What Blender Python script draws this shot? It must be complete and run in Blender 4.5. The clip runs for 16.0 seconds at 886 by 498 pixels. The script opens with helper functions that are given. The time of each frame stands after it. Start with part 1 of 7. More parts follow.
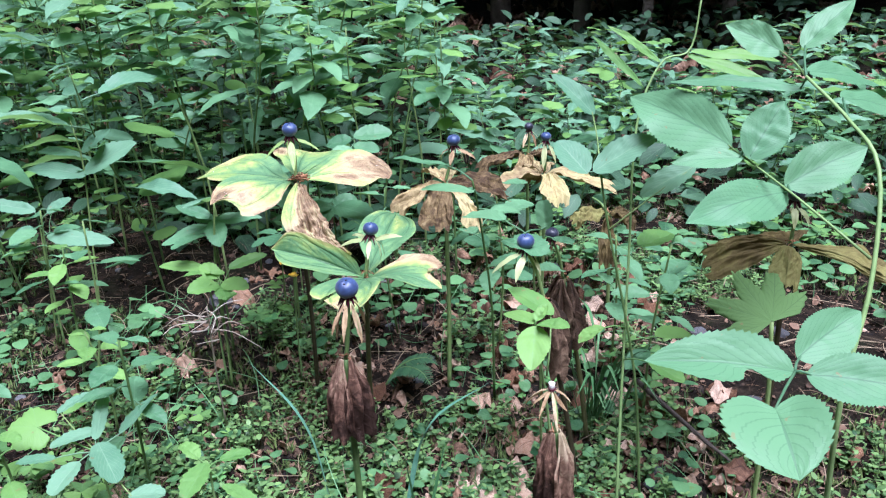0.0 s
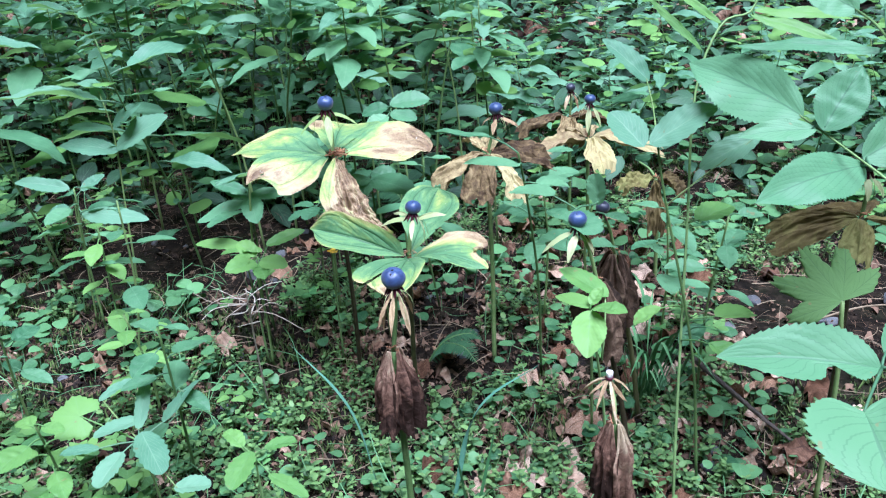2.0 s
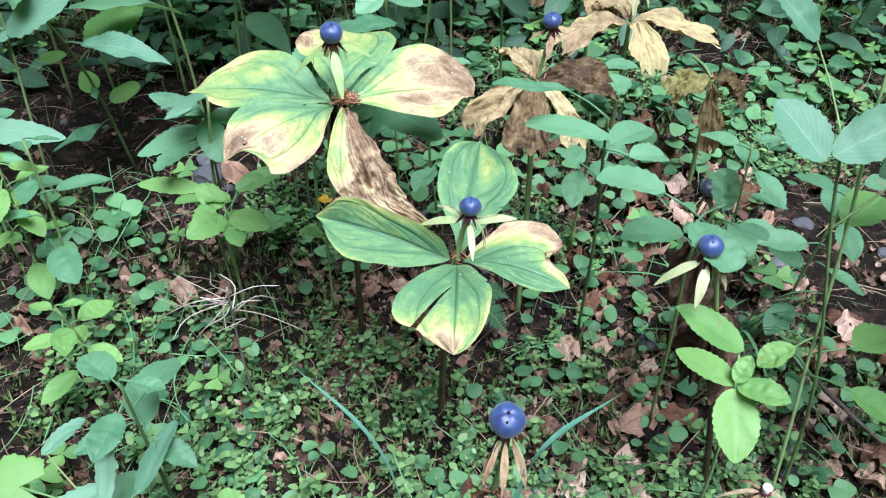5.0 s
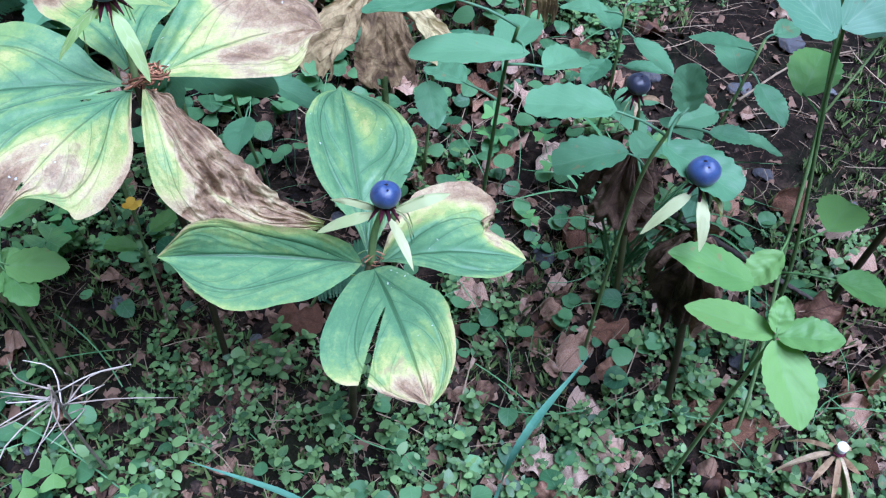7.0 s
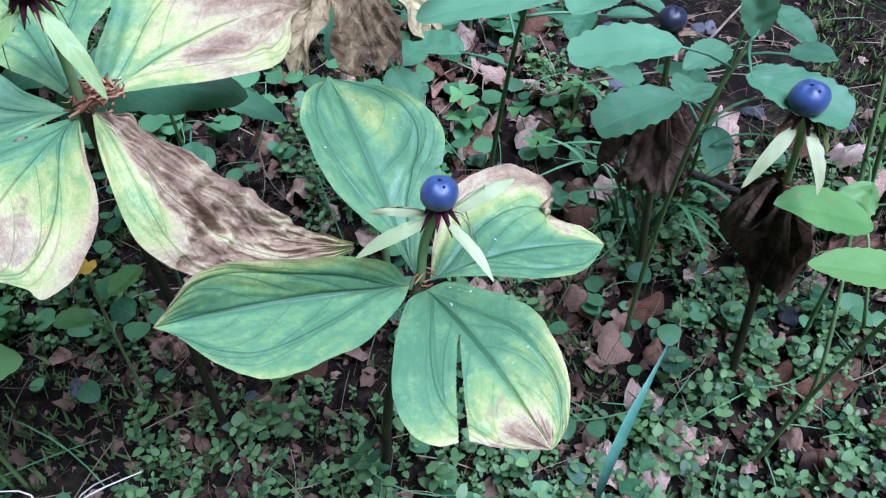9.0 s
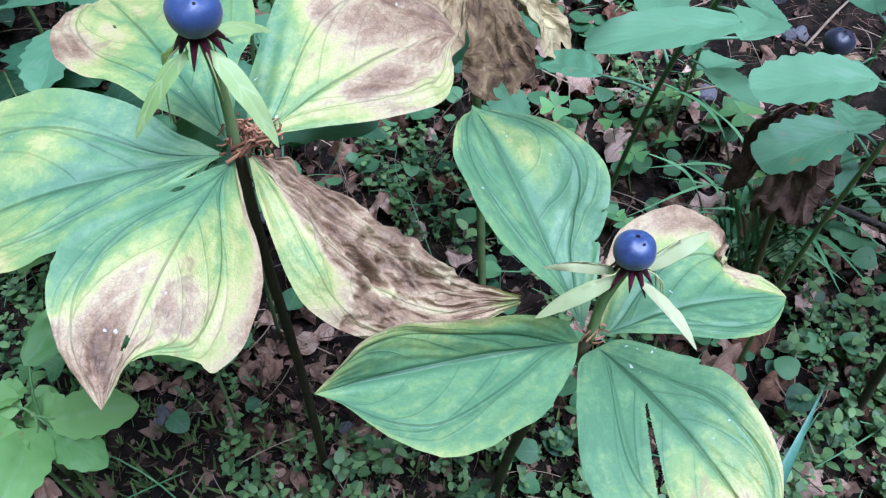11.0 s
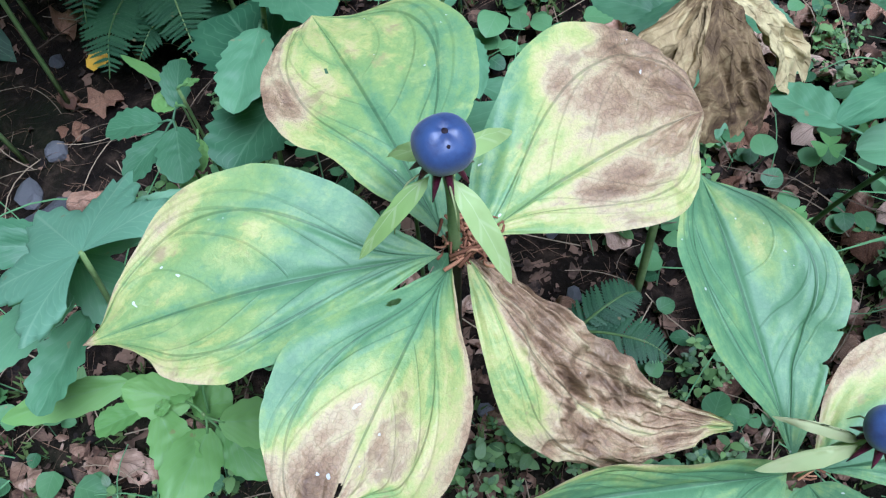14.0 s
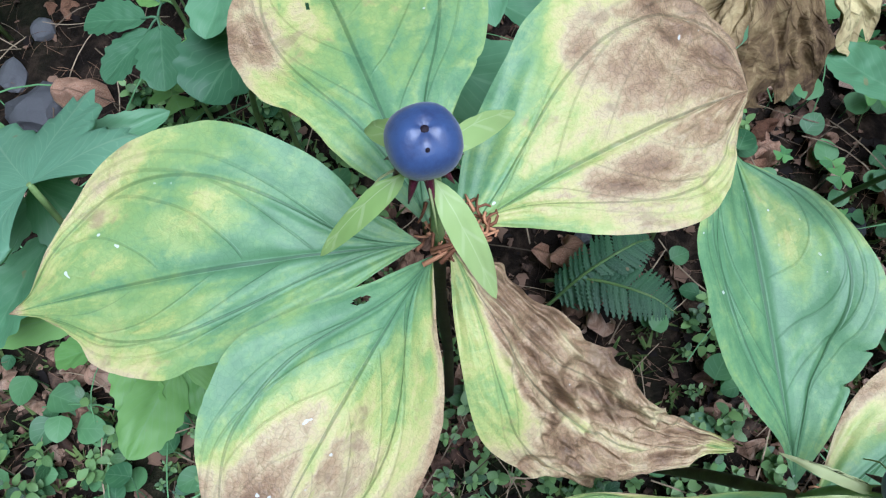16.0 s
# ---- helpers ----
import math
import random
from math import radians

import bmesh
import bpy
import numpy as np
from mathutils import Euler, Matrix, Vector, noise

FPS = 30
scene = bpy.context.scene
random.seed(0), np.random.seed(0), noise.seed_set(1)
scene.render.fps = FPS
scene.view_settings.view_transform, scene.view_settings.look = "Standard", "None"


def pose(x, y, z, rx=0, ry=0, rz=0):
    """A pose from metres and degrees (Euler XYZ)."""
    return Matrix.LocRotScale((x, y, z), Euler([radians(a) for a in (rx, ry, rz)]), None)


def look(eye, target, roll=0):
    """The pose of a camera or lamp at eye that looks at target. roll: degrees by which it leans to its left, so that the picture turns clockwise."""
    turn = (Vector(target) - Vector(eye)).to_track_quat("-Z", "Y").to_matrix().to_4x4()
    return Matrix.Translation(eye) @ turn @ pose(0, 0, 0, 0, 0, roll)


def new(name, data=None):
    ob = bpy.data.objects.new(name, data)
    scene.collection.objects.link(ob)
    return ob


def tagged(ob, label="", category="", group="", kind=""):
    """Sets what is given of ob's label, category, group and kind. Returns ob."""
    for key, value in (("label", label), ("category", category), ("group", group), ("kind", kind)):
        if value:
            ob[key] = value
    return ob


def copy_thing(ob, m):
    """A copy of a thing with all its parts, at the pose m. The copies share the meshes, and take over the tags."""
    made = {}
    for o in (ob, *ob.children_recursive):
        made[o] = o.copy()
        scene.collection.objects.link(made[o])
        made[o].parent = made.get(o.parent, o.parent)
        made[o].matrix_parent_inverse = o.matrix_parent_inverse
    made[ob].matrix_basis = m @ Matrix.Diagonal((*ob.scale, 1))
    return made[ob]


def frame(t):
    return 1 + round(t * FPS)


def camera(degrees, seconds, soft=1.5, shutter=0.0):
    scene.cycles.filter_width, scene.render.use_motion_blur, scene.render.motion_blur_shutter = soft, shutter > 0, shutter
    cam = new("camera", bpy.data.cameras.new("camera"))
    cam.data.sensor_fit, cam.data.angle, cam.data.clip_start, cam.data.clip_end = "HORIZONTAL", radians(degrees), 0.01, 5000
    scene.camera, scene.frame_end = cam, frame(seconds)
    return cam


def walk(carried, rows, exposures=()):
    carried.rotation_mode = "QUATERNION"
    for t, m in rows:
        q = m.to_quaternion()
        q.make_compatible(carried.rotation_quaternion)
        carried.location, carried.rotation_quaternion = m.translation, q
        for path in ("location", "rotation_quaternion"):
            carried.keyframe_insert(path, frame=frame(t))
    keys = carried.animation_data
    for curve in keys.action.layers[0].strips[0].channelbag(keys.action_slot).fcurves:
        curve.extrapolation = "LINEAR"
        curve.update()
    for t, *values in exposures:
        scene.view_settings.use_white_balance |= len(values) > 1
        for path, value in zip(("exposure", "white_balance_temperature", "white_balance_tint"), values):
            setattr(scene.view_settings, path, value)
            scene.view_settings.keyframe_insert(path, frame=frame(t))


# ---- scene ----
cam = camera(56.5, 16.0, soft=1.2)
PATH = [
    (0, (0.1050, -0.5771, 0.3823), (0.1050, -0.1169, 0.1870), -1.24),
    (0.5, (0.1044, -0.5754, 0.3818), (0.1042, -0.1157, 0.1852), -1.34),
    (1, (0.1047, -0.5714, 0.3816), (0.1009, -0.1135, 0.1806), -1.76),
    (1.5, (0.1029, -0.5628, 0.3838), (0.0935, -0.1082, 0.1759), -2.35),
    (2, (0.0962, -0.5491, 0.3878), (0.0763, -0.1008, 0.1674), -3.32),
    (2.5, (0.0868, -0.5344, 0.3946), (0.0576, -0.0970, 0.1540), -4.44),
    (3, (0.0801, -0.5168, 0.4036), (0.0531, -0.0936, 0.1387), -4.80),
    (3.2, (0.0783, -0.5068, 0.4089), (0.0501, -0.0915, 0.1319), -5.09),
    (5.3, (0.0148, -0.3401, 0.4203), (0.0605, 0.0112, 0.0675), 2.10),
    (5.5, (0.0105, -0.3287, 0.4158), (0.0700, 0.0094, 0.0523), 2.50),
    (6, (0.0003, -0.2930, 0.4037), (0.1032, 0.0248, 0.0317), 4.65),
    (6.5, (-0.0084, -0.2657, 0.3913), (0.1167, 0.0336, 0.0108), 4.16),
    (7, (-0.0107, -0.2434, 0.3796), (0.1411, 0.0327, -0.0086), 3.36),
    (7.5, (-0.0192, -0.2252, 0.3712), (0.1546, 0.0420, -0.0140), 2.78),
    (8, (-0.0275, -0.2084, 0.3559), (0.1677, 0.0517, -0.0240), 2.20),
    (8.2, (-0.0265, -0.2051, 0.3502), (0.1676, 0.0523, -0.0320), 1.05),
    (10.3, (-0.0352, -0.1624, 0.3251), (0.1580, 0.0864, -0.0631), -0.72),
    (10.5, (-0.0378, -0.1591, 0.3241), (0.1537, 0.0910, -0.0642), -0.60),
    (11, (-0.0437, -0.1446, 0.3307), (0.1401, 0.1062, -0.0608), -0.82),
    (11.5, (-0.0484, -0.1307, 0.3382), (0.1289, 0.1174, -0.0581), -0.37),
    (12, (-0.0512, -0.1217, 0.3400), (0.1136, 0.1345, -0.0565), 0.33),
    (12.5, (-0.0480, -0.1124, 0.3432), (0.1029, 0.1497, -0.0550), 0.55),
    (13, (-0.0435, -0.1038, 0.3482), (0.0879, 0.1586, -0.0566), -0.70),
    (13.5, (-0.0394, -0.0925, 0.3506), (0.0756, 0.1579, -0.0666), -1.69),
    (14, (-0.0351, -0.0816, 0.3492), (0.0574, 0.1380, -0.0904), -5.01),
    (14.5, (-0.0357, -0.0695, 0.3405), (0.0555, 0.1389, -0.1048), -4.93),
    (15, (-0.0274, -0.0594, 0.3443), (0.0653, 0.1429, -0.1035), -5.08),
    (15.5, (-0.0233, -0.0553, 0.3338), (0.0473, 0.1340, -0.1236), -6.78),
    (16, (-0.0172, -0.0577, 0.3364), (0.0377, 0.1063, -0.1327), -4.30),
]
walk(cam, [(t, look(eye, target, roll)) for t, eye, target, roll in PATH],
     exposures=[(0, 1.78, 5330, 23), (1.2, 1.80, 4980, 17), (2, 1.78, 5020, 17), (3, 1.76, 4900, 14), (5.5, 1.62, 5370, 19), (6.3, 1.37, 4780, 24), (8, 1.34, 4640, 24), (10.5, 1.25, 4640, 25), (11.2, 1.32, 4830, 24), (12.5, 1.29, 4930, 23), (13, 1.27, 5230, 22), (13.5, 1.22, 5030, 17), (14, 1.17, 4900, 17), (14.5, 1.12, 5180, 14), (15, 1.1, 4680, 10), (15.5, 1.03, 4880, 11), (16, 1.06, 5130, 14)])

# ---- world and light: shaded forest floor under a bright overcast sky ----
world = bpy.data.worlds.new("sky")
world.use_nodes = True
scene.world = world
wn = world.node_tree
sky = wn.nodes.new("ShaderNodeTexSky")
sky.sky_type = "NISHITA"
sky.sun_disc = False
sky.sun_elevation = radians(71)
sky.sun_rotation = radians(159)
sky.dust_density = 3.0
wn.links.new(sky.outputs[0], wn.nodes["Background"].inputs[0])
wn.nodes["Background"].inputs[1].default_value = 0.07

sun_lamp = bpy.data.lights.new("sun", "SUN")
sun_lamp.energy, sun_lamp.angle, sun_lamp.color = 3.0, radians(36), (1.0, 0.98, 0.94)
sun = new("sun", sun_lamp)
sun.matrix_world = look((0.5, -1.3, 4.2), (0, 0, 0))


# ---- node helpers ----
def value(nt, socket, v):
    if isinstance(v, bpy.types.NodeSocket):
        nt.links.new(v, socket)
    else:
        socket.default_value = v


def mth(nt, op, a, b=0.0, c=0.0):
    n = nt.nodes.new("ShaderNodeMath")
    n.operation = op
    for s, v in zip(n.inputs, (a, b, c)):
        value(nt, s, v)
    return n.outputs[0]


def mixc(nt, fac, a, b, blend="MIX"):
    n = nt.nodes.new("ShaderNodeMix")
    n.data_type, n.blend_type = "RGBA", blend
    value(nt, n.inputs[0], fac)
    value(nt, n.inputs[6], a if isinstance(a, bpy.types.NodeSocket) else (*a, 1))
    value(nt, n.inputs[7], b if isinstance(b, bpy.types.NodeSocket) else (*b, 1))
    return n.outputs[2]


def noise_tex(nt, scale, detail=4.0, rough=0.6, vector=None, distort=0.0):
    n = nt.nodes.new("ShaderNodeTexNoise")
    n.inputs["Scale"].default_value = scale
    n.inputs["Detail"].default_value = detail
    n.inputs["Roughness"].default_value = rough
    n.inputs["Distortion"].default_value = distort
    if vector is not None:
        nt.links.new(vector, n.inputs["Vector"])
    return n.outputs["Fac"]


def ramp(nt, fac, stops):
    n = nt.nodes.new("ShaderNodeValToRGB")
    e = n.color_ramp.elements
    while len(e) < len(stops):
        e.new(0.5)
    for s, (p, c) in zip(e, stops):
        s.position, s.color = p, (*c, 1)
    nt.links.new(fac, n.inputs[0])
    return n.outputs[0]


def span(nt, x, lo, hi):
    n = nt.nodes.new("ShaderNodeMapRange")
    n.interpolation_type = "SMOOTHSTEP"
    nt.links.new(x, n.inputs[0])
    n.inputs[1].default_value, n.inputs[2].default_value = lo, hi
    return n.outputs[0]


def fresh(name):
    m = bpy.data.materials.new(name)
    m.use_nodes = True
    nt = m.node_tree
    return m, nt, nt.nodes["Principled BSDF"], nt.nodes["Material Output"]


def bump(nt, shader, height, strength, distance):
    n = nt.nodes.new("ShaderNodeBump")
    n.inputs["Strength"].default_value, n.inputs["Distance"].default_value = strength, distance
    nt.links.new(height, n.inputs["Height"])
    nt.links.new(n.outputs[0], shader.inputs["Normal"])
    return n.outputs[0]


def where(nt):
    return nt.nodes.new("ShaderNodeTexCoord").outputs["Object"]


def chance(nt, island=False):
    if island:
        return nt.nodes.new("ShaderNodeNewGeometry").outputs["Random Per Island"]
    return nt.nodes.new("ShaderNodeObjectInfo").outputs["Random"]


def leaf_uv(nt):
    uv = nt.nodes.new("ShaderNodeUVMap")
    sep = nt.nodes.new("ShaderNodeSeparateXYZ")
    nt.links.new(uv.outputs[0], sep.inputs[0])
    across = mth(nt, "ABSOLUTE", mth(nt, "MULTIPLY_ADD", sep.outputs[1], 2.0, -1.0))
    return sep.outputs[0], across, mth(nt, "MULTIPLY_ADD", sep.outputs[1], 2.0, -1.0)


def line(nt, x, width):
    """1 on x = 0, falling to 0 at the given distance."""
    return mth(nt, "SUBTRACT", 1.0, span(nt, mth(nt, "ABSOLUTE", x), width * 0.35, width))


def sheet(nt, bsdf, out, colour, normal=None, through_share=0.3, tint=(1.25, 1.15, 0.55)):
    """Finish a thin leaf: some of the light passes through."""
    nt.links.new(colour, bsdf.inputs["Base Color"])
    tl = nt.nodes.new("ShaderNodeBsdfTranslucent")
    nt.links.new(mixc(nt, 1.0, colour, tint, "MULTIPLY"), tl.inputs[0])
    if normal is not None:
        nt.links.new(normal, tl.inputs["Normal"])
    mx = nt.nodes.new("ShaderNodeMixShader")
    mx.inputs[0].default_value = through_share
    nt.links.new(bsdf.outputs[0], mx.inputs[1])
    nt.links.new(tl.outputs[0], mx.inputs[2])
    nt.links.new(mx.outputs[0], out.inputs[0])


def green_leaf_material(name, dark, light, veins=7.0, slant=0.45, island=False, rough=0.45, share=0.26, vein_col=(0.2, 0.33, 0.19), ribs=0.22, warp=0.3, relief=0.1):
    m, nt, b, out = fresh(name)
    u, v, _ = leaf_uv(nt)
    at = where(nt)
    blotch = noise_tex(nt, 60, 3, 0.6, at)
    fine = noise_tex(nt, 600, 3, 0.6, at)
    col = mixc(nt, chance(nt, island), dark, light)
    col = mixc(nt, mth(nt, "MULTIPLY", span(nt, blotch, 0.42, 0.7), 0.45), col, light)
    wave = mth(nt, "FRACT", mth(nt, "ADD", mth(nt, "MULTIPLY", blotch, warp), mth(nt, "MULTIPLY_ADD", u, veins, mth(nt, "MULTIPLY", v, -veins * slant))))
    side = mth(nt, "MULTIPLY", line(nt, mth(nt, "SUBTRACT", wave, 0.5), 0.1), span(nt, mth(nt, "SUBTRACT", 1.0, v), 0.0, 0.35))
    mid = line(nt, v, 0.05)
    vein = mth(nt, "MAXIMUM", mid, mth(nt, "MULTIPLY", side, 0.6))
    col = mixc(nt, mth(nt, "MULTIPLY", vein, ribs), col, vein_col)
    spots = span(nt, noise_tex(nt, 170, 2, 0.5, at), 0.71, 0.76)
    col = mixc(nt, mth(nt, "MULTIPLY", spots, 0.5), col, (0.25, 0.17, 0.08))
    swell = mth(nt, "ABSOLUTE", mth(nt, "SUBTRACT", wave, 0.5))
    h = mth(nt, "ADD", mth(nt, "MULTIPLY", swell, -1.0), mth(nt, "MULTIPLY", fine, 0.25))
    n = bump(nt, b, h, relief, 0.0007)
    nt.links.new(mth(nt, "MULTIPLY_ADD", blotch, 0.25, rough - 0.06), b.inputs["Roughness"])
    b.inputs["Specular IOR Level"].default_value = 0.3
    sheet(nt, b, out, col, n, share)
    return m


def decay_leaf_material(name, green, rough=0.45):
    """Broad leaf with long curved nerves that turns from green over yellow to brown with the attribute decay."""
    m, nt, b, out = fresh(name)
    u, v, signed = leaf_uv(nt)
    at = where(nt)
    a = nt.nodes.new("ShaderNodeAttribute")
    a.attribute_name = "decay"
    big, mid_n, fine = noise_tex(nt, 75, 3, 0.6, at, 0.4), noise_tex(nt, 330, 4, 0.7, at, 0.3), noise_tex(nt, 1500, 3, 0.6, at)
    cw = nt.nodes.new("ShaderNodeCombineXYZ")
    nt.links.new(mth(nt, "MULTIPLY", u, 3.0), cw.inputs[0])
    nt.links.new(mth(nt, "MULTIPLY", signed, 1.6), cw.inputs[1])
    nt.links.new(mth(nt, "MULTIPLY", chance(nt), 30.0), cw.inputs[2])
    slow = noise_tex(nt, 1.3, 1, 0.4, cw.outputs[0])
    lean = mth(nt, "MULTIPLY", mth(nt, "SIGN", signed), 0.03)
    uu = mth(nt, "ADD", mth(nt, "ADD", u, lean), mth(nt, "MULTIPLY_ADD", slow, 0.05, -0.025))
    vein, halo = line(nt, v, 0.024), line(nt, v, 0.16)
    for start, reach, rate, weight in ((0.0, 1.2, 1.45, 0.8), (0.10, 1.3, 2.2, 0.32), (0.27, 1.3, 2.6, 0.45), (0.44, 1.3, 3.2, 0.4), (0.62, 1.3, 4.0, 0.34)):
        run = mth(nt, "MAXIMUM", mth(nt, "SUBTRACT", uu, start), 0.0)
        bow = mth(nt, "MULTIPLY", mth(nt, "SUBTRACT", 1.0, mth(nt, "EXPONENT", mth(nt, "MULTIPLY", run, -rate))), reach)
        gap = mth(nt, "SUBTRACT", mth(nt, "ADD", v, mth(nt, "MULTIPLY_ADD", slow, 0.05, -0.025)), bow)
        on = span(nt, run, 0.0, 0.03)
        vein = mth(nt, "MAXIMUM", vein, mth(nt, "MULTIPLY", mth(nt, "MULTIPLY", line(nt, gap, 0.019), weight), on))
        halo = mth(nt, "MAXIMUM", halo, mth(nt, "MULTIPLY", mth(nt, "MULTIPLY", line(nt, gap, 0.12), weight), on))
    cells = nt.nodes.new("ShaderNodeTexVoronoi")
    cells.feature = "DISTANCE_TO_EDGE"
    cells.inputs["Scale"].default_value = 800
    nt.links.new(at, cells.inputs["Vector"])
    net = mth(nt, "SUBTRACT", 1.0, span(nt, cells.outputs["Distance"], 0.0, 0.12))
    cv = nt.nodes.new("ShaderNodeCombineXYZ")
    nt.links.new(mth(nt, "MULTIPLY", u, 4.0), cv.inputs[0])
    nt.links.new(mth(nt, "MULTIPLY", signed, 3.0), cv.inputs[1])
    nt.links.new(mth(nt, "MULTIPLY", chance(nt), 40.0), cv.inputs[2])
    streak = noise_tex(nt, 2.4, 6, 0.7, cv.outputs[0], 0.9)
    d = mth(nt, "ADD", a.outputs["Fac"], mth(nt, "MULTIPLY_ADD", streak, 0.34, -0.17))
    d = mth(nt, "ADD", d, mth(nt, "MULTIPLY_ADD", big, 0.50, -0.25))
    d = mth(nt, "ADD", d, mth(nt, "MULTIPLY_ADD", mid_n, 0.34, -0.17))
    d = mth(nt, "ADD", d, mth(nt, "MULTIPLY_ADD", fine, 0.07, -0.035))
    d = mth(nt, "SUBTRACT", d, mth(nt, "MULTIPLY", halo, 0.15))
    col = ramp(nt, d, [(0.0, (green[0] * 0.70, green[1] * 0.78, green[2] * 0.82)), (0.12, green), (0.22, (green[0] * 1.35, green[1] * 1.15, green[2] * 0.92)), (0.32, (0.235, 0.345, 0.11)), (0.42, (0.39, 0.43, 0.14)),
                       (0.53, (0.50, 0.46, 0.20)), (0.62, (0.485, 0.40, 0.225)), (0.72, (0.40, 0.292, 0.165)), (0.84, (0.27, 0.178, 0.10)), (1.0, (0.125, 0.076, 0.044))])
    mottle = mth(nt, "MULTIPLY", span(nt, noise_tex(nt, 190, 4, 0.65, at, 0.8), 0.47, 0.68), mth(nt, "MULTIPLY", span(nt, d, 0.02, 0.26), 0.5))
    col = mixc(nt, mth(nt, "MULTIPLY", mottle, mth(nt, "SUBTRACT", 1.0, span(nt, d, 0.45, 0.6))), col, (0.37, 0.44, 0.16))
    dark = mixc(nt, 1.0, col, (0.38, 0.44, 0.40), "MULTIPLY")
    col = mixc(nt, mth(nt, "MULTIPLY", vein, 0.8), col, dark)
    col = mixc(nt, mth(nt, "MULTIPLY", net, mth(nt, "MULTIPLY_ADD", span(nt, d, 0.5, 0.75), 0.22, 0.12)), col, dark)
    smudge = mth(nt, "MULTIPLY", span(nt, noise_tex(nt, 130, 3, 0.6, at, 0.6), 0.56, 0.70), mth(nt, "MULTIPLY", span(nt, d, 0.26, 0.45), 0.6))
    col = mixc(nt, smudge, col, (0.27, 0.20, 0.12))
    specks = span(nt, noise_tex(nt, 520, 1, 0.4, at), 0.74, 0.76)
    clump = span(nt, noise_tex(nt, 45, 2, 0.5, at), 0.54, 0.64)
    col = mixc(nt, mth(nt, "MULTIPLY", mth(nt, "MULTIPLY", specks, clump), 0.8), col, (0.62, 0.66, 0.62))
    h = mth(nt, "ADD", mth(nt, "MULTIPLY", vein, -0.55), mth(nt, "MULTIPLY", mth(nt, "MULTIPLY", mid_n, mth(nt, "POWER", mth(nt, "MAXIMUM", a.outputs["Fac"], 0.0), 2.0)), 7.0))
    h = mth(nt, "ADD", h, mth(nt, "MULTIPLY_ADD", big, 1.2, mth(nt, "MULTIPLY", net, -0.02)))
    n = bump(nt, b, mth(nt, "ADD", h, mth(nt, "MULTIPLY", fine, 0.05)), 0.42, 0.0009)
    nt.links.new(mth(nt, "MULTIPLY_ADD", mid_n, 0.2, rough - 0.06), b.inputs["Roughness"])
    b.inputs["Specular IOR Level"].default_value = 0.34
    sheet(nt, b, out, col, n, 0.2, (1.15, 1.1, 0.6))
    return m


def dry_material(name, stops, scale=160, rough=0.75, share=0.12, island=False, relief=0.0008, fade=0.0, ribs=0.5):
    m, nt, b, out = fresh(name)
    u, v, _ = leaf_uv(nt)
    at = where(nt)
    big, fine = noise_tex(nt, scale, 5, 0.7, at, 0.8), noise_tex(nt, scale * 6, 3, 0.6, at)
    f = mth(nt, "ADD", mth(nt, "MULTIPLY", big, 0.85), mth(nt, "MULTIPLY_ADD", chance(nt, island), 0.40, -0.15))
    if fade:
        f = mth(nt, "ADD", f, mth(nt, "MULTIPLY_ADD", u, -fade, fade * 0.45))
    col = ramp(nt, f, stops)
    wave = mth(nt, "FRACT", mth(nt, "MULTIPLY_ADD", u, 7.0, mth(nt, "MULTIPLY", v, -3.0)))
    vein = mth(nt, "MAXIMUM", line(nt, v, 0.05), mth(nt, "MULTIPLY", line(nt, mth(nt, "SUBTRACT", wave, 0.5), 0.09), 0.5))
    col = mixc(nt, mth(nt, "MULTIPLY", vein, ribs), col, stops[0][1])
    h = mth(nt, "ADD", mth(nt, "MULTIPLY", big, 1.2), mth(nt, "MULTIPLY_ADD", fine, 0.3, mth(nt, "MULTIPLY", vein, 0.4)))
    n = bump(nt, b, h, 0.7, relief)
    b.inputs["Roughness"].default_value = rough
    b.inputs["Specular IOR Level"].default_value = 0.18
    sheet(nt, b, out, col, n, share, (1.1, 0.9, 0.6))
    return m


def plain_material(name, a, c, scale=200, rough=0.6, relief=0.0004, spec=0.2, island=False, spread=0.5):
    m, nt, b, _ = fresh(name)
    at = where(nt)
    n1, n2 = noise_tex(nt, scale, 4, 0.65, at), noise_tex(nt, scale * 7, 3, 0.6, at)
    f = mth(nt, "ADD", mth(nt, "MULTIPLY", n1, 0.75), mth(nt, "MULTIPLY_ADD", n2, 0.25, mth(nt, "MULTIPLY_ADD", chance(nt, island), spread, -spread / 2)))
    nt.links.new(mixc(nt, span(nt, f, 0.25, 0.75), a, c), b.inputs["Base Color"])
    bump(nt, b, mth(nt, "ADD", n1, mth(nt, "MULTIPLY", n2, 0.4)), 0.6, relief)
    b.inputs["Roughness"].default_value = rough
    b.inputs["Specular IOR Level"].default_value = spec
    return m


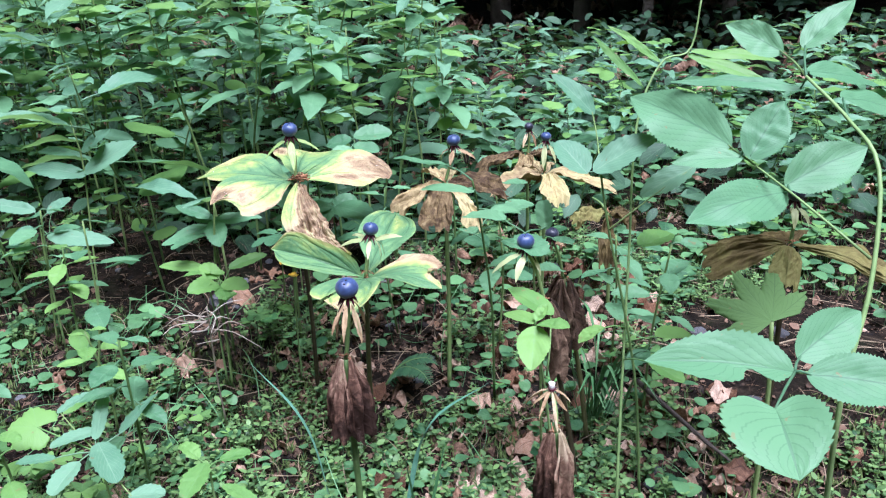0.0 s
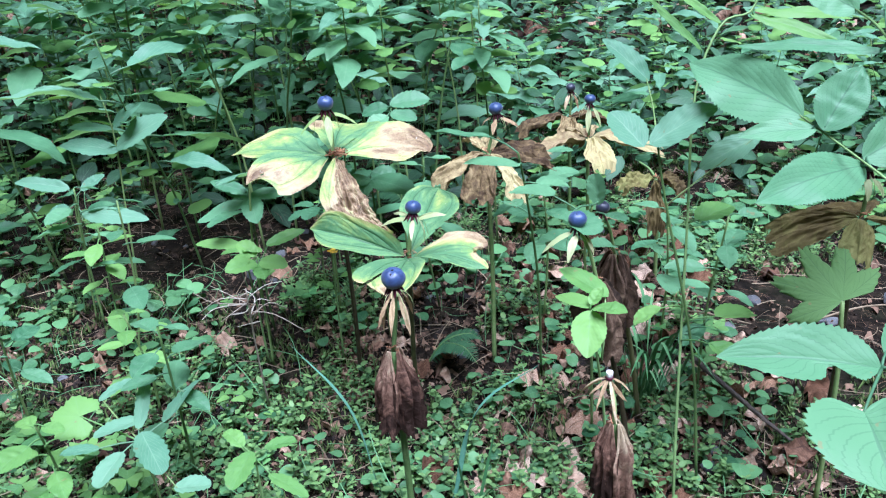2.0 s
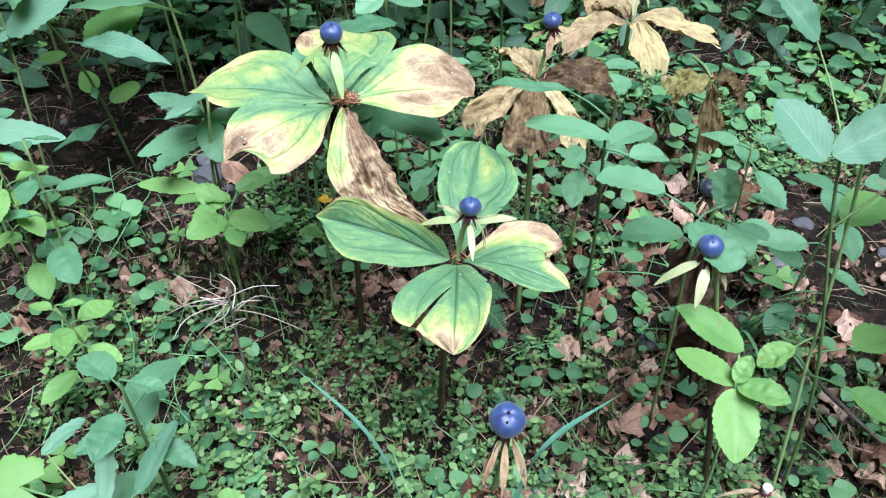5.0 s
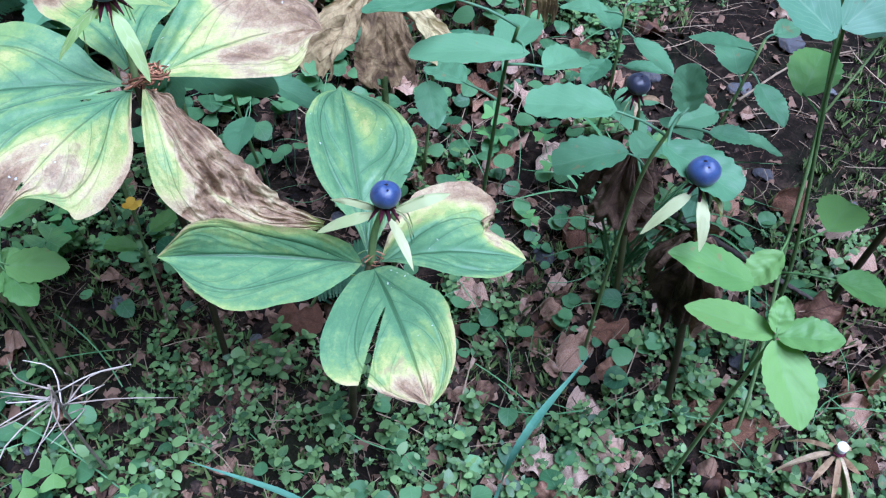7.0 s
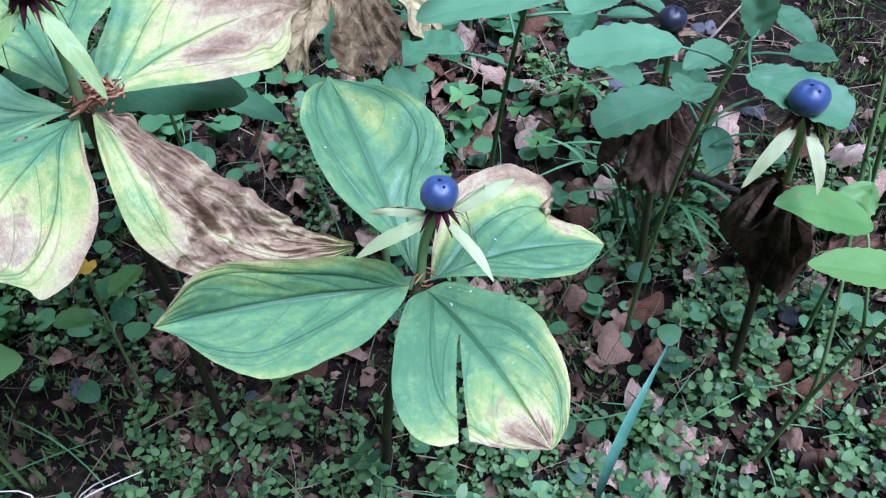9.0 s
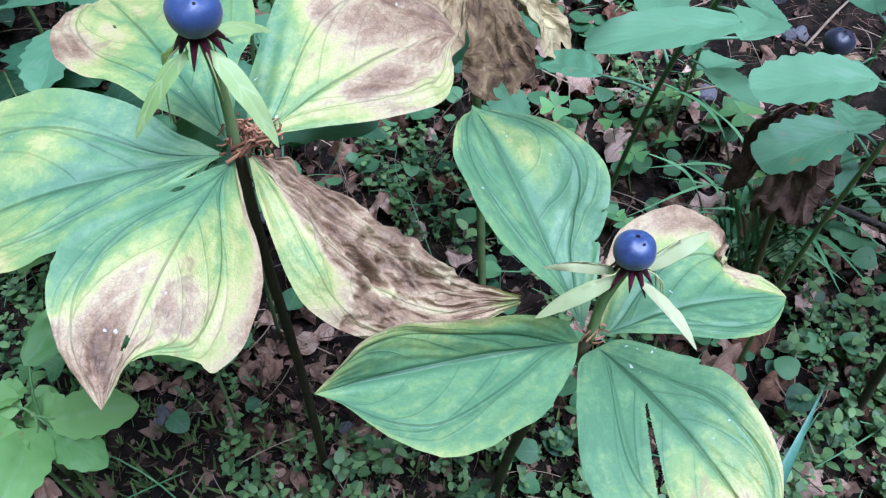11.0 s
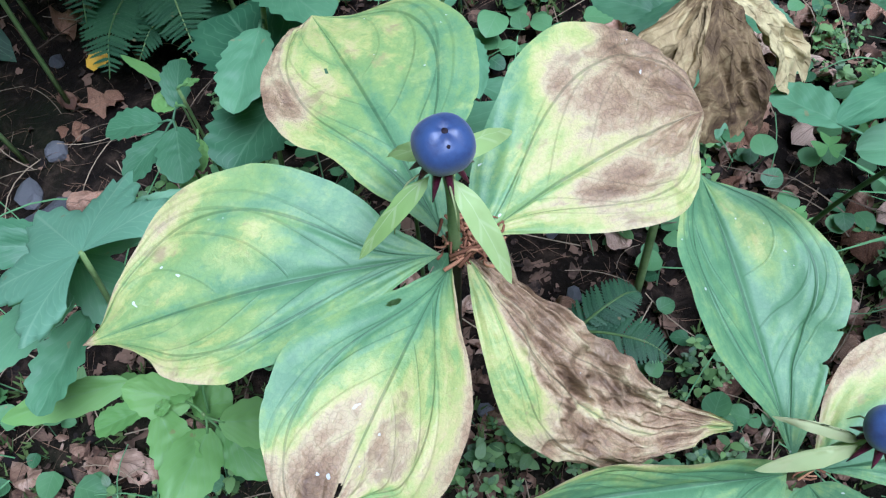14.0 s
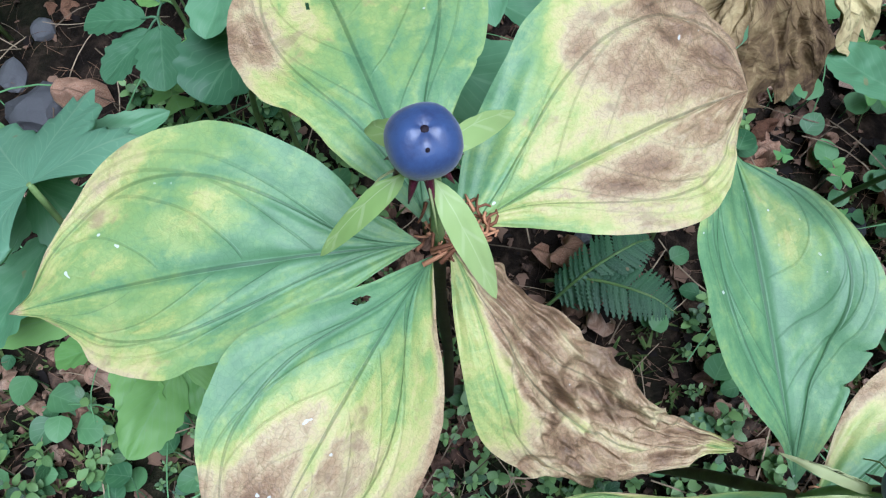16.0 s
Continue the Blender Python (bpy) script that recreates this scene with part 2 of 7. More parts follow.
def berry_material(name, skin, bloom, amount):
    m, nt, b, _ = fresh(name)
    at = where(nt)
    n1, n2 = noise_tex(nt, 260, 4, 0.6, at), noise_tex(nt, 1500, 3, 0.6, at)
    f = mth(nt, "MULTIPLY", span(nt, mth(nt, "MULTIPLY_ADD", n2, 0.25, mth(nt, "MULTIPLY", n1, 0.75)), 0.25, 0.62), amount)
    col = mixc(nt, f, skin, bloom)
    nt.links.new(col, b.inputs["Base Color"])
    bump(nt, b, mth(nt, "ADD", mth(nt, "MULTIPLY", n2, 0.4), n1), 0.25, 0.0004)
    b.inputs["Roughness"].default_value = 0.46
    b.inputs["Specular IOR Level"].default_value = 0.55
    b.inputs["Sheen Weight"].default_value = 0.15
    return m


MAT_PARIS = decay_leaf_material("herb_leaf", (0.145, 0.278, 0.120))
MAT_DRY = dry_material("withered_leaf", [(0.22, (0.05, 0.03, 0.016)), (0.38, (0.16, 0.11, 0.052)), (0.54, (0.33, 0.255, 0.125)), (0.72, (0.49, 0.42, 0.21))], 110, ribs=0.35, relief=0.0016)
MAT_OLIVE = dry_material("olive_withered_leaf", [(0.22, (0.035, 0.022, 0.010)), (0.45, (0.10, 0.075, 0.026)), (0.62, (0.17, 0.155, 0.05)), (0.85, (0.24, 0.25, 0.08))], 45, ribs=0.2)
MAT_STRAWLEAF = dry_material("yellow_withered_leaf", [(0.22, (0.15, 0.095, 0.05)), (0.45, (0.28, 0.21, 0.11)), (0.62, (0.38, 0.32, 0.15)), (0.85, (0.40, 0.37, 0.16))], 70)
MAT_DRY_DARK = dry_material("rotten_leaf", [(0.24, (0.03, 0.016, 0.011)), (0.42, (0.14, 0.075, 0.05)), (0.58, (0.30, 0.185, 0.125)), (0.80, (0.50, 0.40, 0.26))], 130, fade=0.45, relief=0.0014, ribs=0.15)
MAT_LITTER = dry_material("fallen_leaf", [(0.2, (0.05, 0.025, 0.016)), (0.36, (0.16, 0.078, 0.042)), (0.50, (0.36, 0.205, 0.125)), (0.66, (0.62, 0.46, 0.35))], 90, 0.65, 0.05)
MAT_LITTER_S = dry_material("fallen_leaves", [(0.2, (0.018, 0.011, 0.009)), (0.38, (0.10, 0.05, 0.03)), (0.54, (0.28, 0.165, 0.105)), (0.76, (0.52, 0.38, 0.28))], 70, 0.7, 0.05, True)
MAT_CRUMB = dry_material("leaf_crumb", [(0.2, (0.02, 0.012, 0.009)), (0.40, (0.09, 0.05, 0.032)), (0.56, (0.25, 0.155, 0.10)), (0.78, (0.54, 0.41, 0.31))], 90, 0.75, 0.05, True)
MAT_ROT = dry_material("black_brown_leaf", [(0.24, (0.012, 0.008, 0.006)), (0.44, (0.045, 0.028, 0.018)), (0.62, (0.11, 0.068, 0.044)), (0.84, (0.26, 0.18, 0.12))], 130, relief=0.0014, ribs=0.15)
MAT_BALSAM = green_leaf_material("balsam_leaf", (0.055, 0.15, 0.07), (0.145, 0.30, 0.15), 8, 0.5, relief=0.1)
MAT_BRIGHT = green_leaf_material("young_leaf", (0.115, 0.255, 0.066), (0.20, 0.37, 0.10), 7, 0.5, share=0.36)
MAT_RASP = green_leaf_material("serrate_leaf", (0.10, 0.235, 0.115), (0.135, 0.285, 0.14), 8, 0.55, vein_col=(0.04, 0.105, 0.055), ribs=0.5, warp=0.2, relief=0.14)
MAT_LOBED = green_leaf_material("lobed_leaf", (0.085, 0.185, 0.055), (0.13, 0.24, 0.075), 6, 0.5, rough=0.7, vein_col=(0.025, 0.07, 0.028), ribs=0.3, warp=0.4, relief=0.14)
# darker copy of the balsam leaf, with shade put into its colour
MAT_BALSAM_SHADE = green_leaf_material("shaded_balsam_leaf", (0.028, 0.085, 0.04), (0.065, 0.16, 0.075), 8, 0.5, relief=0.1)
MAT_PALE = green_leaf_material("pale_balsam_leaf", (0.125, 0.275, 0.165), (0.195, 0.365, 0.225), 8, 0.5, relief=0.14, share=0.42, ribs=0.4, vein_col=(0.30, 0.45, 0.30))
MAT_COVER = green_leaf_material("cover_leaf", (0.020, 0.062, 0.024), (0.19, 0.32, 0.105), 4, 0.4, True, 0.38)
MAT_HERB = green_leaf_material("herb_leaflet", (0.026, 0.085, 0.036), (0.13, 0.28, 0.11), 4, 0.4, True, 0.45)
MAT_SORREL = green_leaf_material("sorrel_leaf", (0.05, 0.135, 0.045), (0.17, 0.315, 0.08), 3, 0.4, True, 0.5)
MAT_SORREL_T = green_leaf_material("sorrel_leaflet", (0.05, 0.155, 0.055), (0.15, 0.33, 0.09), 3, 0.4, False, 0.5)
MAT_FERN = green_leaf_material("fern_leaf", (0.028, 0.08, 0.038), (0.05, 0.125, 0.055), 3, 0.5)
MAT_FAR = green_leaf_material("far_leaf", (0.018, 0.048, 0.026), (0.065, 0.14, 0.075), 5, 0.5, True, 0.5)
MAT_GRASS = plain_material("grass_blade", (0.06, 0.16, 0.06), (0.14, 0.28, 0.12), 90, 0.45)
MAT_BLUE_GRASS = plain_material("broad_grass_blade", (0.05, 0.15, 0.10), (0.11, 0.24, 0.16), 90, 0.4)
MAT_MOSS = plain_material("moss", (0.04, 0.075, 0.018), (0.12, 0.17, 0.05), 90, 0.8, island=True)
MAT_HUMUS = plain_material("humus", (0.008, 0.006, 0.005), (0.16, 0.10, 0.066), 150, 0.85, island=True, spread=0.9)
MAT_STRAW = plain_material("straw", (0.05, 0.036, 0.022), (0.29, 0.225, 0.145), 120, 0.7, island=True)
MAT_NEEDLE = plain_material("needle", (0.02, 0.012, 0.008), (0.20, 0.12, 0.07), 90, 0.7, island=True, spread=0.9)
MAT_TWIG = plain_material("dry_stalk", (0.26, 0.215, 0.165), (0.58, 0.52, 0.44), 150, 0.75)
MAT_STEM = plain_material("green_stem", (0.09, 0.16, 0.05), (0.20, 0.28, 0.10), 120, 0.45)
MAT_STEM_RED = plain_material("dark_stem", (0.035, 0.028, 0.015), (0.11, 0.11, 0.045), 60, 0.5)
MAT_STALK = plain_material("pale_stalk", (0.12, 0.20, 0.065), (0.21, 0.32, 0.12), 90, 0.42)
MAT_SEPAL = green_leaf_material("sepal", (0.24, 0.38, 0.11), (0.38, 0.50, 0.20), 3, 0.1, share=0.35, vein_col=(0.52, 0.60, 0.36), ribs=0.5)
MAT_SEPAL_PALE = green_leaf_material("pale_sepal", (0.33, 0.40, 0.17), (0.48, 0.50, 0.27), 2, 0.2, share=0.3, vein_col=(0.5, 0.45, 0.25))
MAT_SEPAL_DRY = dry_material("dry_sepal", [(0.2, (0.20, 0.12, 0.06)), (0.5, (0.44, 0.32, 0.18)), (0.8, (0.60, 0.50, 0.33))], 220, 0.6)
MAT_BERRY = berry_material("blue_berry", (0.014, 0.022, 0.07), (0.034, 0.066, 0.165), 0.9)
MAT_BERRY_DARK = berry_material("black_berry", (0.006, 0.007, 0.014), (0.03, 0.035, 0.07), 0.5)
MAT_SCAR = plain_material("berry_scar", (0.006, 0.004, 0.008), (0.016, 0.010, 0.016), 800, 0.6)
MAT_CALYX = plain_material("purple_calyx", (0.035, 0.006, 0.014), (0.11, 0.02, 0.04), 500, 0.4)
MAT_SCALE = plain_material("rust_scale", (0.16, 0.07, 0.035), (0.42, 0.21, 0.11), 300, 0.7, spread=0.8)
MAT_STONE = plain_material("stone", (0.05, 0.052, 0.056), (0.14, 0.142, 0.15), 60, 0.65, relief=0.001)
MAT_YELLOW = plain_material("yellow_petal", (0.7, 0.36, 0.02), (0.8, 0.5, 0.05), 120, 0.5)
MAT_WHITE = plain_material("white_receptacle", (0.65, 0.6, 0.5), (0.85, 0.82, 0.75), 400, 0.5)
MAT_BARK = plain_material("bark", (0.025, 0.02, 0.017), (0.09, 0.075, 0.062), 14, 0.9, relief=0.02)


def soil_material():
    m, nt, b, _ = fresh("forest_soil")
    at = where(nt)
    n1, n2, n3 = noise_tex(nt, 9, 4, 0.6, at), noise_tex(nt, 70, 5, 0.7, at, 0.5), noise_tex(nt, 420, 3, 0.7, at)
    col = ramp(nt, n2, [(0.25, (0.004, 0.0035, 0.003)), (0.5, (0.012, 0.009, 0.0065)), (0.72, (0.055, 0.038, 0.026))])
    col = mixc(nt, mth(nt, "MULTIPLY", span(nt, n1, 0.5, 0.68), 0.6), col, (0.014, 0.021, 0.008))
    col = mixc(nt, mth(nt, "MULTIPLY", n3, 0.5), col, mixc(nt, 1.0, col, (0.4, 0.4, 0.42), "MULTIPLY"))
    nt.links.new(col, b.inputs["Base Color"])
    bump(nt, b, mth(nt, "ADD", n2, mth(nt, "MULTIPLY", n3, 0.4)), 0.9, 0.006)
    b.inputs["Roughness"].default_value = 0.95
    b.inputs["Specular IOR Level"].default_value = 0.08
    return m


MAT_SOIL = soil_material()


# ---- geometry helpers ----
def vnoise(p, seed=0.0):
    """Smooth value noise in 0..1 for an array of points."""
    p = np.asarray(p, float) + seed * 17.31
    i = np.floor(p).astype(np.int64)
    f = p - i
    f = f * f * (3 - 2 * f)
    out = 0.0
    for dx in (0, 1):
        for dy in (0, 1):
            for dz in (0, 1):
                h = np.sin((i[..., 0] + dx) * 127.1 + (i[..., 1] + dy) * 311.7 + (i[..., 2] + dz) * 74.7) * 43758.5453
                w = (f[..., 0] if dx else 1 - f[..., 0]) * (f[..., 1] if dy else 1 - f[..., 1]) * (f[..., 2] if dz else 1 - f[..., 2])
                out = out + (h - np.floor(h)) * w
    return out


def unit(v):
    v = np.asarray(v, float)
    return v / np.maximum(np.linalg.norm(v, axis=-1, keepdims=True), 1e-9)


def mesh_of(name, verts, faces, uv=None, decay=None, smooth=True):
    me = bpy.data.meshes.new(name)
    me.from_pydata(np.asarray(verts, float).tolist(), [], faces)
    if uv is not None:
        layer = me.uv_layers.new(name="leaf")
        idx = np.empty(len(me.loops), dtype=np.int32)
        me.loops.foreach_get("vertex_index", idx)
        layer.data.foreach_set("uv", np.asarray(uv, np.float32)[idx].ravel())
    if decay is not None:
        me.attributes.new("decay", "FLOAT", "POINT").data.foreach_set("value", np.asarray(decay, np.float32))
    me.polygons.foreach_set("use_smooth", np.full(len(me.polygons), smooth))
    me.update()
    return me


def part(name, me, material, parent, label=""):
    ob = new(name, me)
    if not me.materials:
        me.materials.append(material)
    ob.parent = parent
    return tagged(ob, label)


def thing(name, place, label, category, group="", kind=""):
    ob = new(name)
    ob.empty_display_size = 0.01
    ob.location = place
    return tagged(ob, label, category, group, kind)


def whole(name, me, material, label, category, group="", kind="", m=None):
    ob = new(name, me)
    if not me.materials:
        me.materials.append(material)
    if m is not None:
        ob.matrix_basis = m
    return tagged(ob, label, category, group, kind)


def grid_faces(nu, nv):
    return [(i * (nv + 1) + j, (i + 1) * (nv + 1) + j, (i + 1) * (nv + 1) + j + 1, i * (nv + 1) + j + 1) for i in range(nu) for j in range(nv)]


def curve_points(ctrl, n):
    """Smooth curve (Catmull-Rom) through a few points."""
    c = np.asarray(ctrl, float)
    c = np.vstack([2 * c[0] - c[1], c, 2 * c[-1] - c[-2]])
    out = []
    for k in np.linspace(0, len(c) - 3 - 1e-6, n):
        i, t = int(k), k - int(k)
        a, b, d, e = c[i:i + 4]
        out.append(0.5 * (2 * b + (d - a) * t + (2 * a - 5 * b + 4 * d - e) * t * t + (3 * b - a - 3 * d + e) * t ** 3))
    return np.array(out)


def tube(ctrl, r0, r1, n=10, sides=7, bulge=None):
    pts = curve_points(ctrl, n)
    tan = unit(np.gradient(pts, axis=0))
    ref = np.array([0.31, 0.95, 0.05]) if abs(tan[0][2]) > 0.5 else np.array([0.05, 0.1, 1.0])
    x = unit(np.cross(tan, ref))
    y = np.cross(tan, x)
    ang = np.linspace(0, 2 * np.pi, sides, endpoint=False)
    rad = np.linspace(r0, r1, n) if bulge is None else np.array([bulge(k) for k in np.linspace(0, 1, n)])
    v = (pts[:, None] + rad[:, None, None] * (np.cos(ang)[None, :, None] * x[:, None] + np.sin(ang)[None, :, None] * y[:, None])).reshape(-1, 3)
    f = [(i * sides + j, i * sides + (j + 1) % sides, (i + 1) * sides + (j + 1) % sides, (i + 1) * sides + j) for i in range(n - 1) for j in range(sides)]
    f += [tuple(range(sides - 1, -1, -1)), tuple((n - 1) * sides + j for j in range(sides))]
    return v, f


def joined(pieces):
    """Put several (verts, faces[, uv]) together."""
    vs, fs, us, k = [], [], [], 0
    for p in pieces:
        vs.append(p[0])
        fs += [tuple(i + k for i in f) for f in p[1]]
        us.append(p[2] if len(p) > 2 else np.zeros((len(p[0]), 2)))
        k += len(p[0])
    return np.vstack(vs), fs, np.vstack(us)


def lofted(base, tip, left, right, arch=0.0, nu=40, nv=20, a=0.8, b=0.65, quilt=0.00012, wave=0.0016, crumple=0.0,
           teeth=0, tooth=0.0, seed=0.0, sweep=0.0, ragged=0.0, cut=None, end=None, furrow=0.0, furrow_rate=7.5):
    """A leaf from its base and tip and one point on each margin."""
    base, tip, left, right = (np.asarray(k, float) for k in (base, tip, left, right))
    u = np.linspace(0, 1, nu + 1)
    along = tip - base
    length = np.linalg.norm(along)
    mid = (base + tip) / 2 + np.array([0, 0, 2 * arch])

    def spine(k):
        k = np.asarray(k, float)[..., None]
        return (1 - k) ** 2 * base + 2 * k * (1 - k) * mid + k * k * tip

    aa, bb = (a if isinstance(a, tuple) else (a, a)), (b if isinstance(b, tuple) else (b, b))

    def shape(k, i):
        return np.maximum(k, 1e-4) ** aa[i] * np.maximum(1 - k, 1e-5) ** bb[i]

    v = np.linspace(-1, 1, nv + 1)
    S = spine(u)
    P = np.empty((nu + 1, nv + 1, 3))
    sides = []
    for i, e in enumerate((left, right)):
        k = float(np.clip((e - base) @ along / length ** 2, 0.15, 0.85))
        sides.append((e - spine(k)) / shape(k, i))
    ws = [shape(u, 0), shape(u, 1)]
    for i in (0, 1):
        if teeth:
            saw = np.abs(((u * teeth) % 1.0) - 0.35) if teeth < 15 else (u * teeth) % 1.0 + 0.3 * ((u * teeth / 3) % 1.0)
            ws[i] = ws[i] * (1 - tooth * saw * (u > 0.06))
        if ragged:
            q = np.stack([u * 9, u * 0 + 3.3 * i, u * 0], -1)
            ws[i] = ws[i] * (1 + ragged * (vnoise(q, seed + 7) + 0.5 * vnoise(q * 3, seed + 8) - 0.75))
    w = ws[0]
    for j, c in enumerate(v):
        i = 0 if c < 0 else 1
        wj, Sj = ws[i], S
        if end is not None:
            k = u * float(end(c))
            wj, Sj = np.interp(k, u, ws[i]), spine(k)
        P[:, j] = Sj + abs(c) * wj[:, None] * sides[i]
    if sweep:
        P += (np.abs(v)[None, :, None] * w[:, None, None] * sweep * np.linalg.norm(sides[0])) * unit(along)
    nrm = np.cross(np.gradient(P, axis=0), np.gradient(P, axis=1))
    nrm = unit(nrm)
    nrm *= np.where(nrm[..., 2:3].mean() < 0, -1.0, 1.0)
    U, V = np.meshgrid(u, v, indexing="ij")
    env = np.clip(np.minimum(U, 1 - U) * 6, 0, 1)
    blister = vnoise(np.stack([U * 9 - np.abs(V) * 3, V * 4, U * 0], -1), seed + 9) - 0.5
    groove = np.exp(-(V / 0.05) ** 2)
    for start, reach, rate in ((0.06, 0.43, 6.0), (0.27, 0.60, 4.5)):
        run = np.maximum(U - start, 0)
        groove = np.maximum(groove, 0.7 * np.exp(-((np.abs(V) - reach * (1 - np.exp(-rate * run))) / 0.07) ** 2) * (U > start))
    off = quilt * (4.0 * blister - 2.2 * groove) * env
    off = off + wave * (vnoise(P / 0.016, seed) - 0.5) * 2 * env * (0.35 + np.abs(V))
    if crumple:
        off = off + crumple * ((vnoise(P / 0.009, seed + 1) - 0.5) * 1.3 + (vnoise(P / 0.0042, seed + 2) - 0.5) * 0.8) * env
    if furrow:
        q = np.stack([U * 3.2 + V * 0.8, V * furrow_rate + 1.5 * vnoise(P / 0.02, seed + 12), U * 0 + 2.0], -1)
        ridge = 1 - 2 * np.abs(vnoise(q, seed + 11) - 0.5) * 2
        ridge2 = 1 - 2 * np.abs(vnoise(q * 2.3, seed + 13) - 0.5) * 2
        off = off + furrow * (ridge + 0.45 * ridge2) * env
    P = P + nrm * off[..., None]
    uv = np.stack([U, V * 0.5 + 0.5], -1).reshape(-1, 2)
    faces = grid_faces(nu, nv)
    if cut is not None:
        mid_uv = np.array([uv[list(q)].mean(0) for q in faces])
        gone = cut(mid_uv[:, 0], mid_uv[:, 1] * 2 - 1)
        faces = [q for q, g in zip(faces, gone) if not g]
        used = np.unique(np.array(faces))
        back = np.zeros(len(uv), dtype=int)
        back[used] = np.arange(len(used))
        return P.reshape(-1, 3)[used], [tuple(int(back[i]) for i in q) for q in faces], uv[used]
    return P.reshape(-1, 3), faces, uv


def blade_leaf(length, width, teeth=9, tooth=0.35, droop=0.15, fold=0.25, nu=22, nv=4, a=0.75, b=0.8, stalk=0.2, seed=0.0, wave=0.03):
    """A stalked toothed leaf along +x with its base at the origin."""
    d = droop * length
    base = np.array([0.0, 0, 0])
    st = stalk * length
    half = width / 2
    v, f, uv = lofted((st, 0, 0.0), (st + length, 0, -d), (st + 0.45 * length, half, half * fold), (st + 0.45 * length, -half, half * fold),
                      arch=d * 0.35, nu=nu, nv=nv, a=a, b=b, quilt=0.0, wave=wave * length, teeth=teeth, tooth=tooth, seed=seed)
    if stalk:
        tv, tf = tube([base, (st * 0.5, 0, st * 0.06), (st * 1.02, 0, 0)], length * 0.012, length * 0.009, 4, 5)
        return joined([(v, f, uv), (tv, tf, np.tile([0.5, 0.5], (len(tv), 1)))])
    return v, f, uv


def palmate(centre, forward, facing, size, lobes=5, depth=0.4, teeth=4, tooth=0.07, spread=2.5, seed=0.0):
    """A lobed leaf whose nerves fan out from the stalk."""
    centre, f = np.asarray(centre, float), unit(np.asarray(forward, float))
    side = unit(np.cross(np.asarray(facing, float), f))
    nrm = np.cross(f, side)
    nr, na = 12, lobes * teeth * 4
    r, th = np.meshgrid(np.linspace(0.02, 1, nr + 1), np.linspace(-spread, spread, na + 1), indexing="ij")
    x = (th / spread + 1) / 2 * (lobes - 0.001)
    q = x % 1.0 - 0.5
    reach = (1 - 0.32 * (np.abs(th) / spread) ** 2) * (1 - depth * (2 * np.abs(q)) ** 1.4)
    reach = reach * (1 - tooth * ((x * teeth) % 1.0)) * (1 + 0.12 * (vnoise(np.stack([x, x * 0, x * 0], -1) * 2, seed) - 0.5))
    rad = size * r * (1 - r ** 3 * (1 - reach)) * (0.35 + 0.65 * reach ** (1 - r))
    P = centre + f * (rad * np.cos(th))[..., None] + side * (rad * np.sin(th))[..., None]
    dome = size * (0.05 * r - 0.16 * r ** 2 + 0.05 * np.abs(q) * r + 0.09 * (vnoise(P / 0.014, seed + 1) - 0.5) * r)
    P = P + nrm * dome[..., None]
    uv = np.stack([r, 0.5 + np.abs(q)], -1)
    return P.reshape(-1, 3), grid_faces(nr, na), uv.reshape(-1, 2)


# ---- ground ----
def ground_height(x, y):
    p = np.stack([np.asarray(x, float), np.asarray(y, float), np.zeros_like(np.asarray(x, float))], -1)
    near = 0.016 * (vnoise(p / 0.11, 3) - 0.5) + 0.007 * (vnoise(p / 0.035, 4) - 0.5)
    far = 0.25 * (vnoise(p / 2.2, 5) - 0.5) * np.clip((np.hypot(p[..., 0], p[..., 1]) - 1.0) / 3.0, 0, 1)
    return near - 0.006 + far


def build_ground():
    k = np.linspace(-1, 1, 241)
    c = np.sinh(k * 6.2) / np.sinh(6.2) * 70 + k * 1.1
    X, Y = np.meshgrid(c + 0.08, c + 0.08, indexing="ij")
    v = np.stack([X, Y, ground_height(X, Y)], -1).reshape(-1, 3)
    me = mesh_of("ground", v, grid_faces(240, 240))
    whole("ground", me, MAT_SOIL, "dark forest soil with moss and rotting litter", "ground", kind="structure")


build_ground()
rng = np.random.default_rng(7)


# ---- herb paris plants ----
def berry_mesh(r, seed=0.0):
    n, s = 22, 32
    th = np.linspace(0.0, np.pi, n + 1)
    ph = np.linspace(0, 2 * np.pi, s, endpoint=False)
    T, F = np.meshgrid(th, ph, indexing="ij")
    rad = r * (1 + 0.030 * np.cos(4 * F + seed) * np.sin(T) ** 2 + 0.055 * (vnoise(np.stack([np.cos(F) * np.sin(T), np.sin(F) * np.sin(T), np.cos(T)], -1) * 1.7, seed) - 0.5))
    z = np.cos(T) * 0.90 - 0.12 * np.exp(-(T / 0.26) ** 2) - 0.07 * np.exp(-((T - 0.5) / 0.32) ** 2) * np.cos(2 * F + seed) ** 2 + 0.08 * np.exp(-((np.pi - T) / 0.4) ** 2)
    v = np.stack([rad * np.sin(T) * np.cos(F), rad * np.sin(T) * np.sin(F), r * z], -1).reshape(-1, 3)
    f = [(i * s + j, (i + 1) * s + j, (i + 1) * s + (j + 1) % s, i * s + (j + 1) % s) for i in range(n) for j in range(s)]
    return v, f


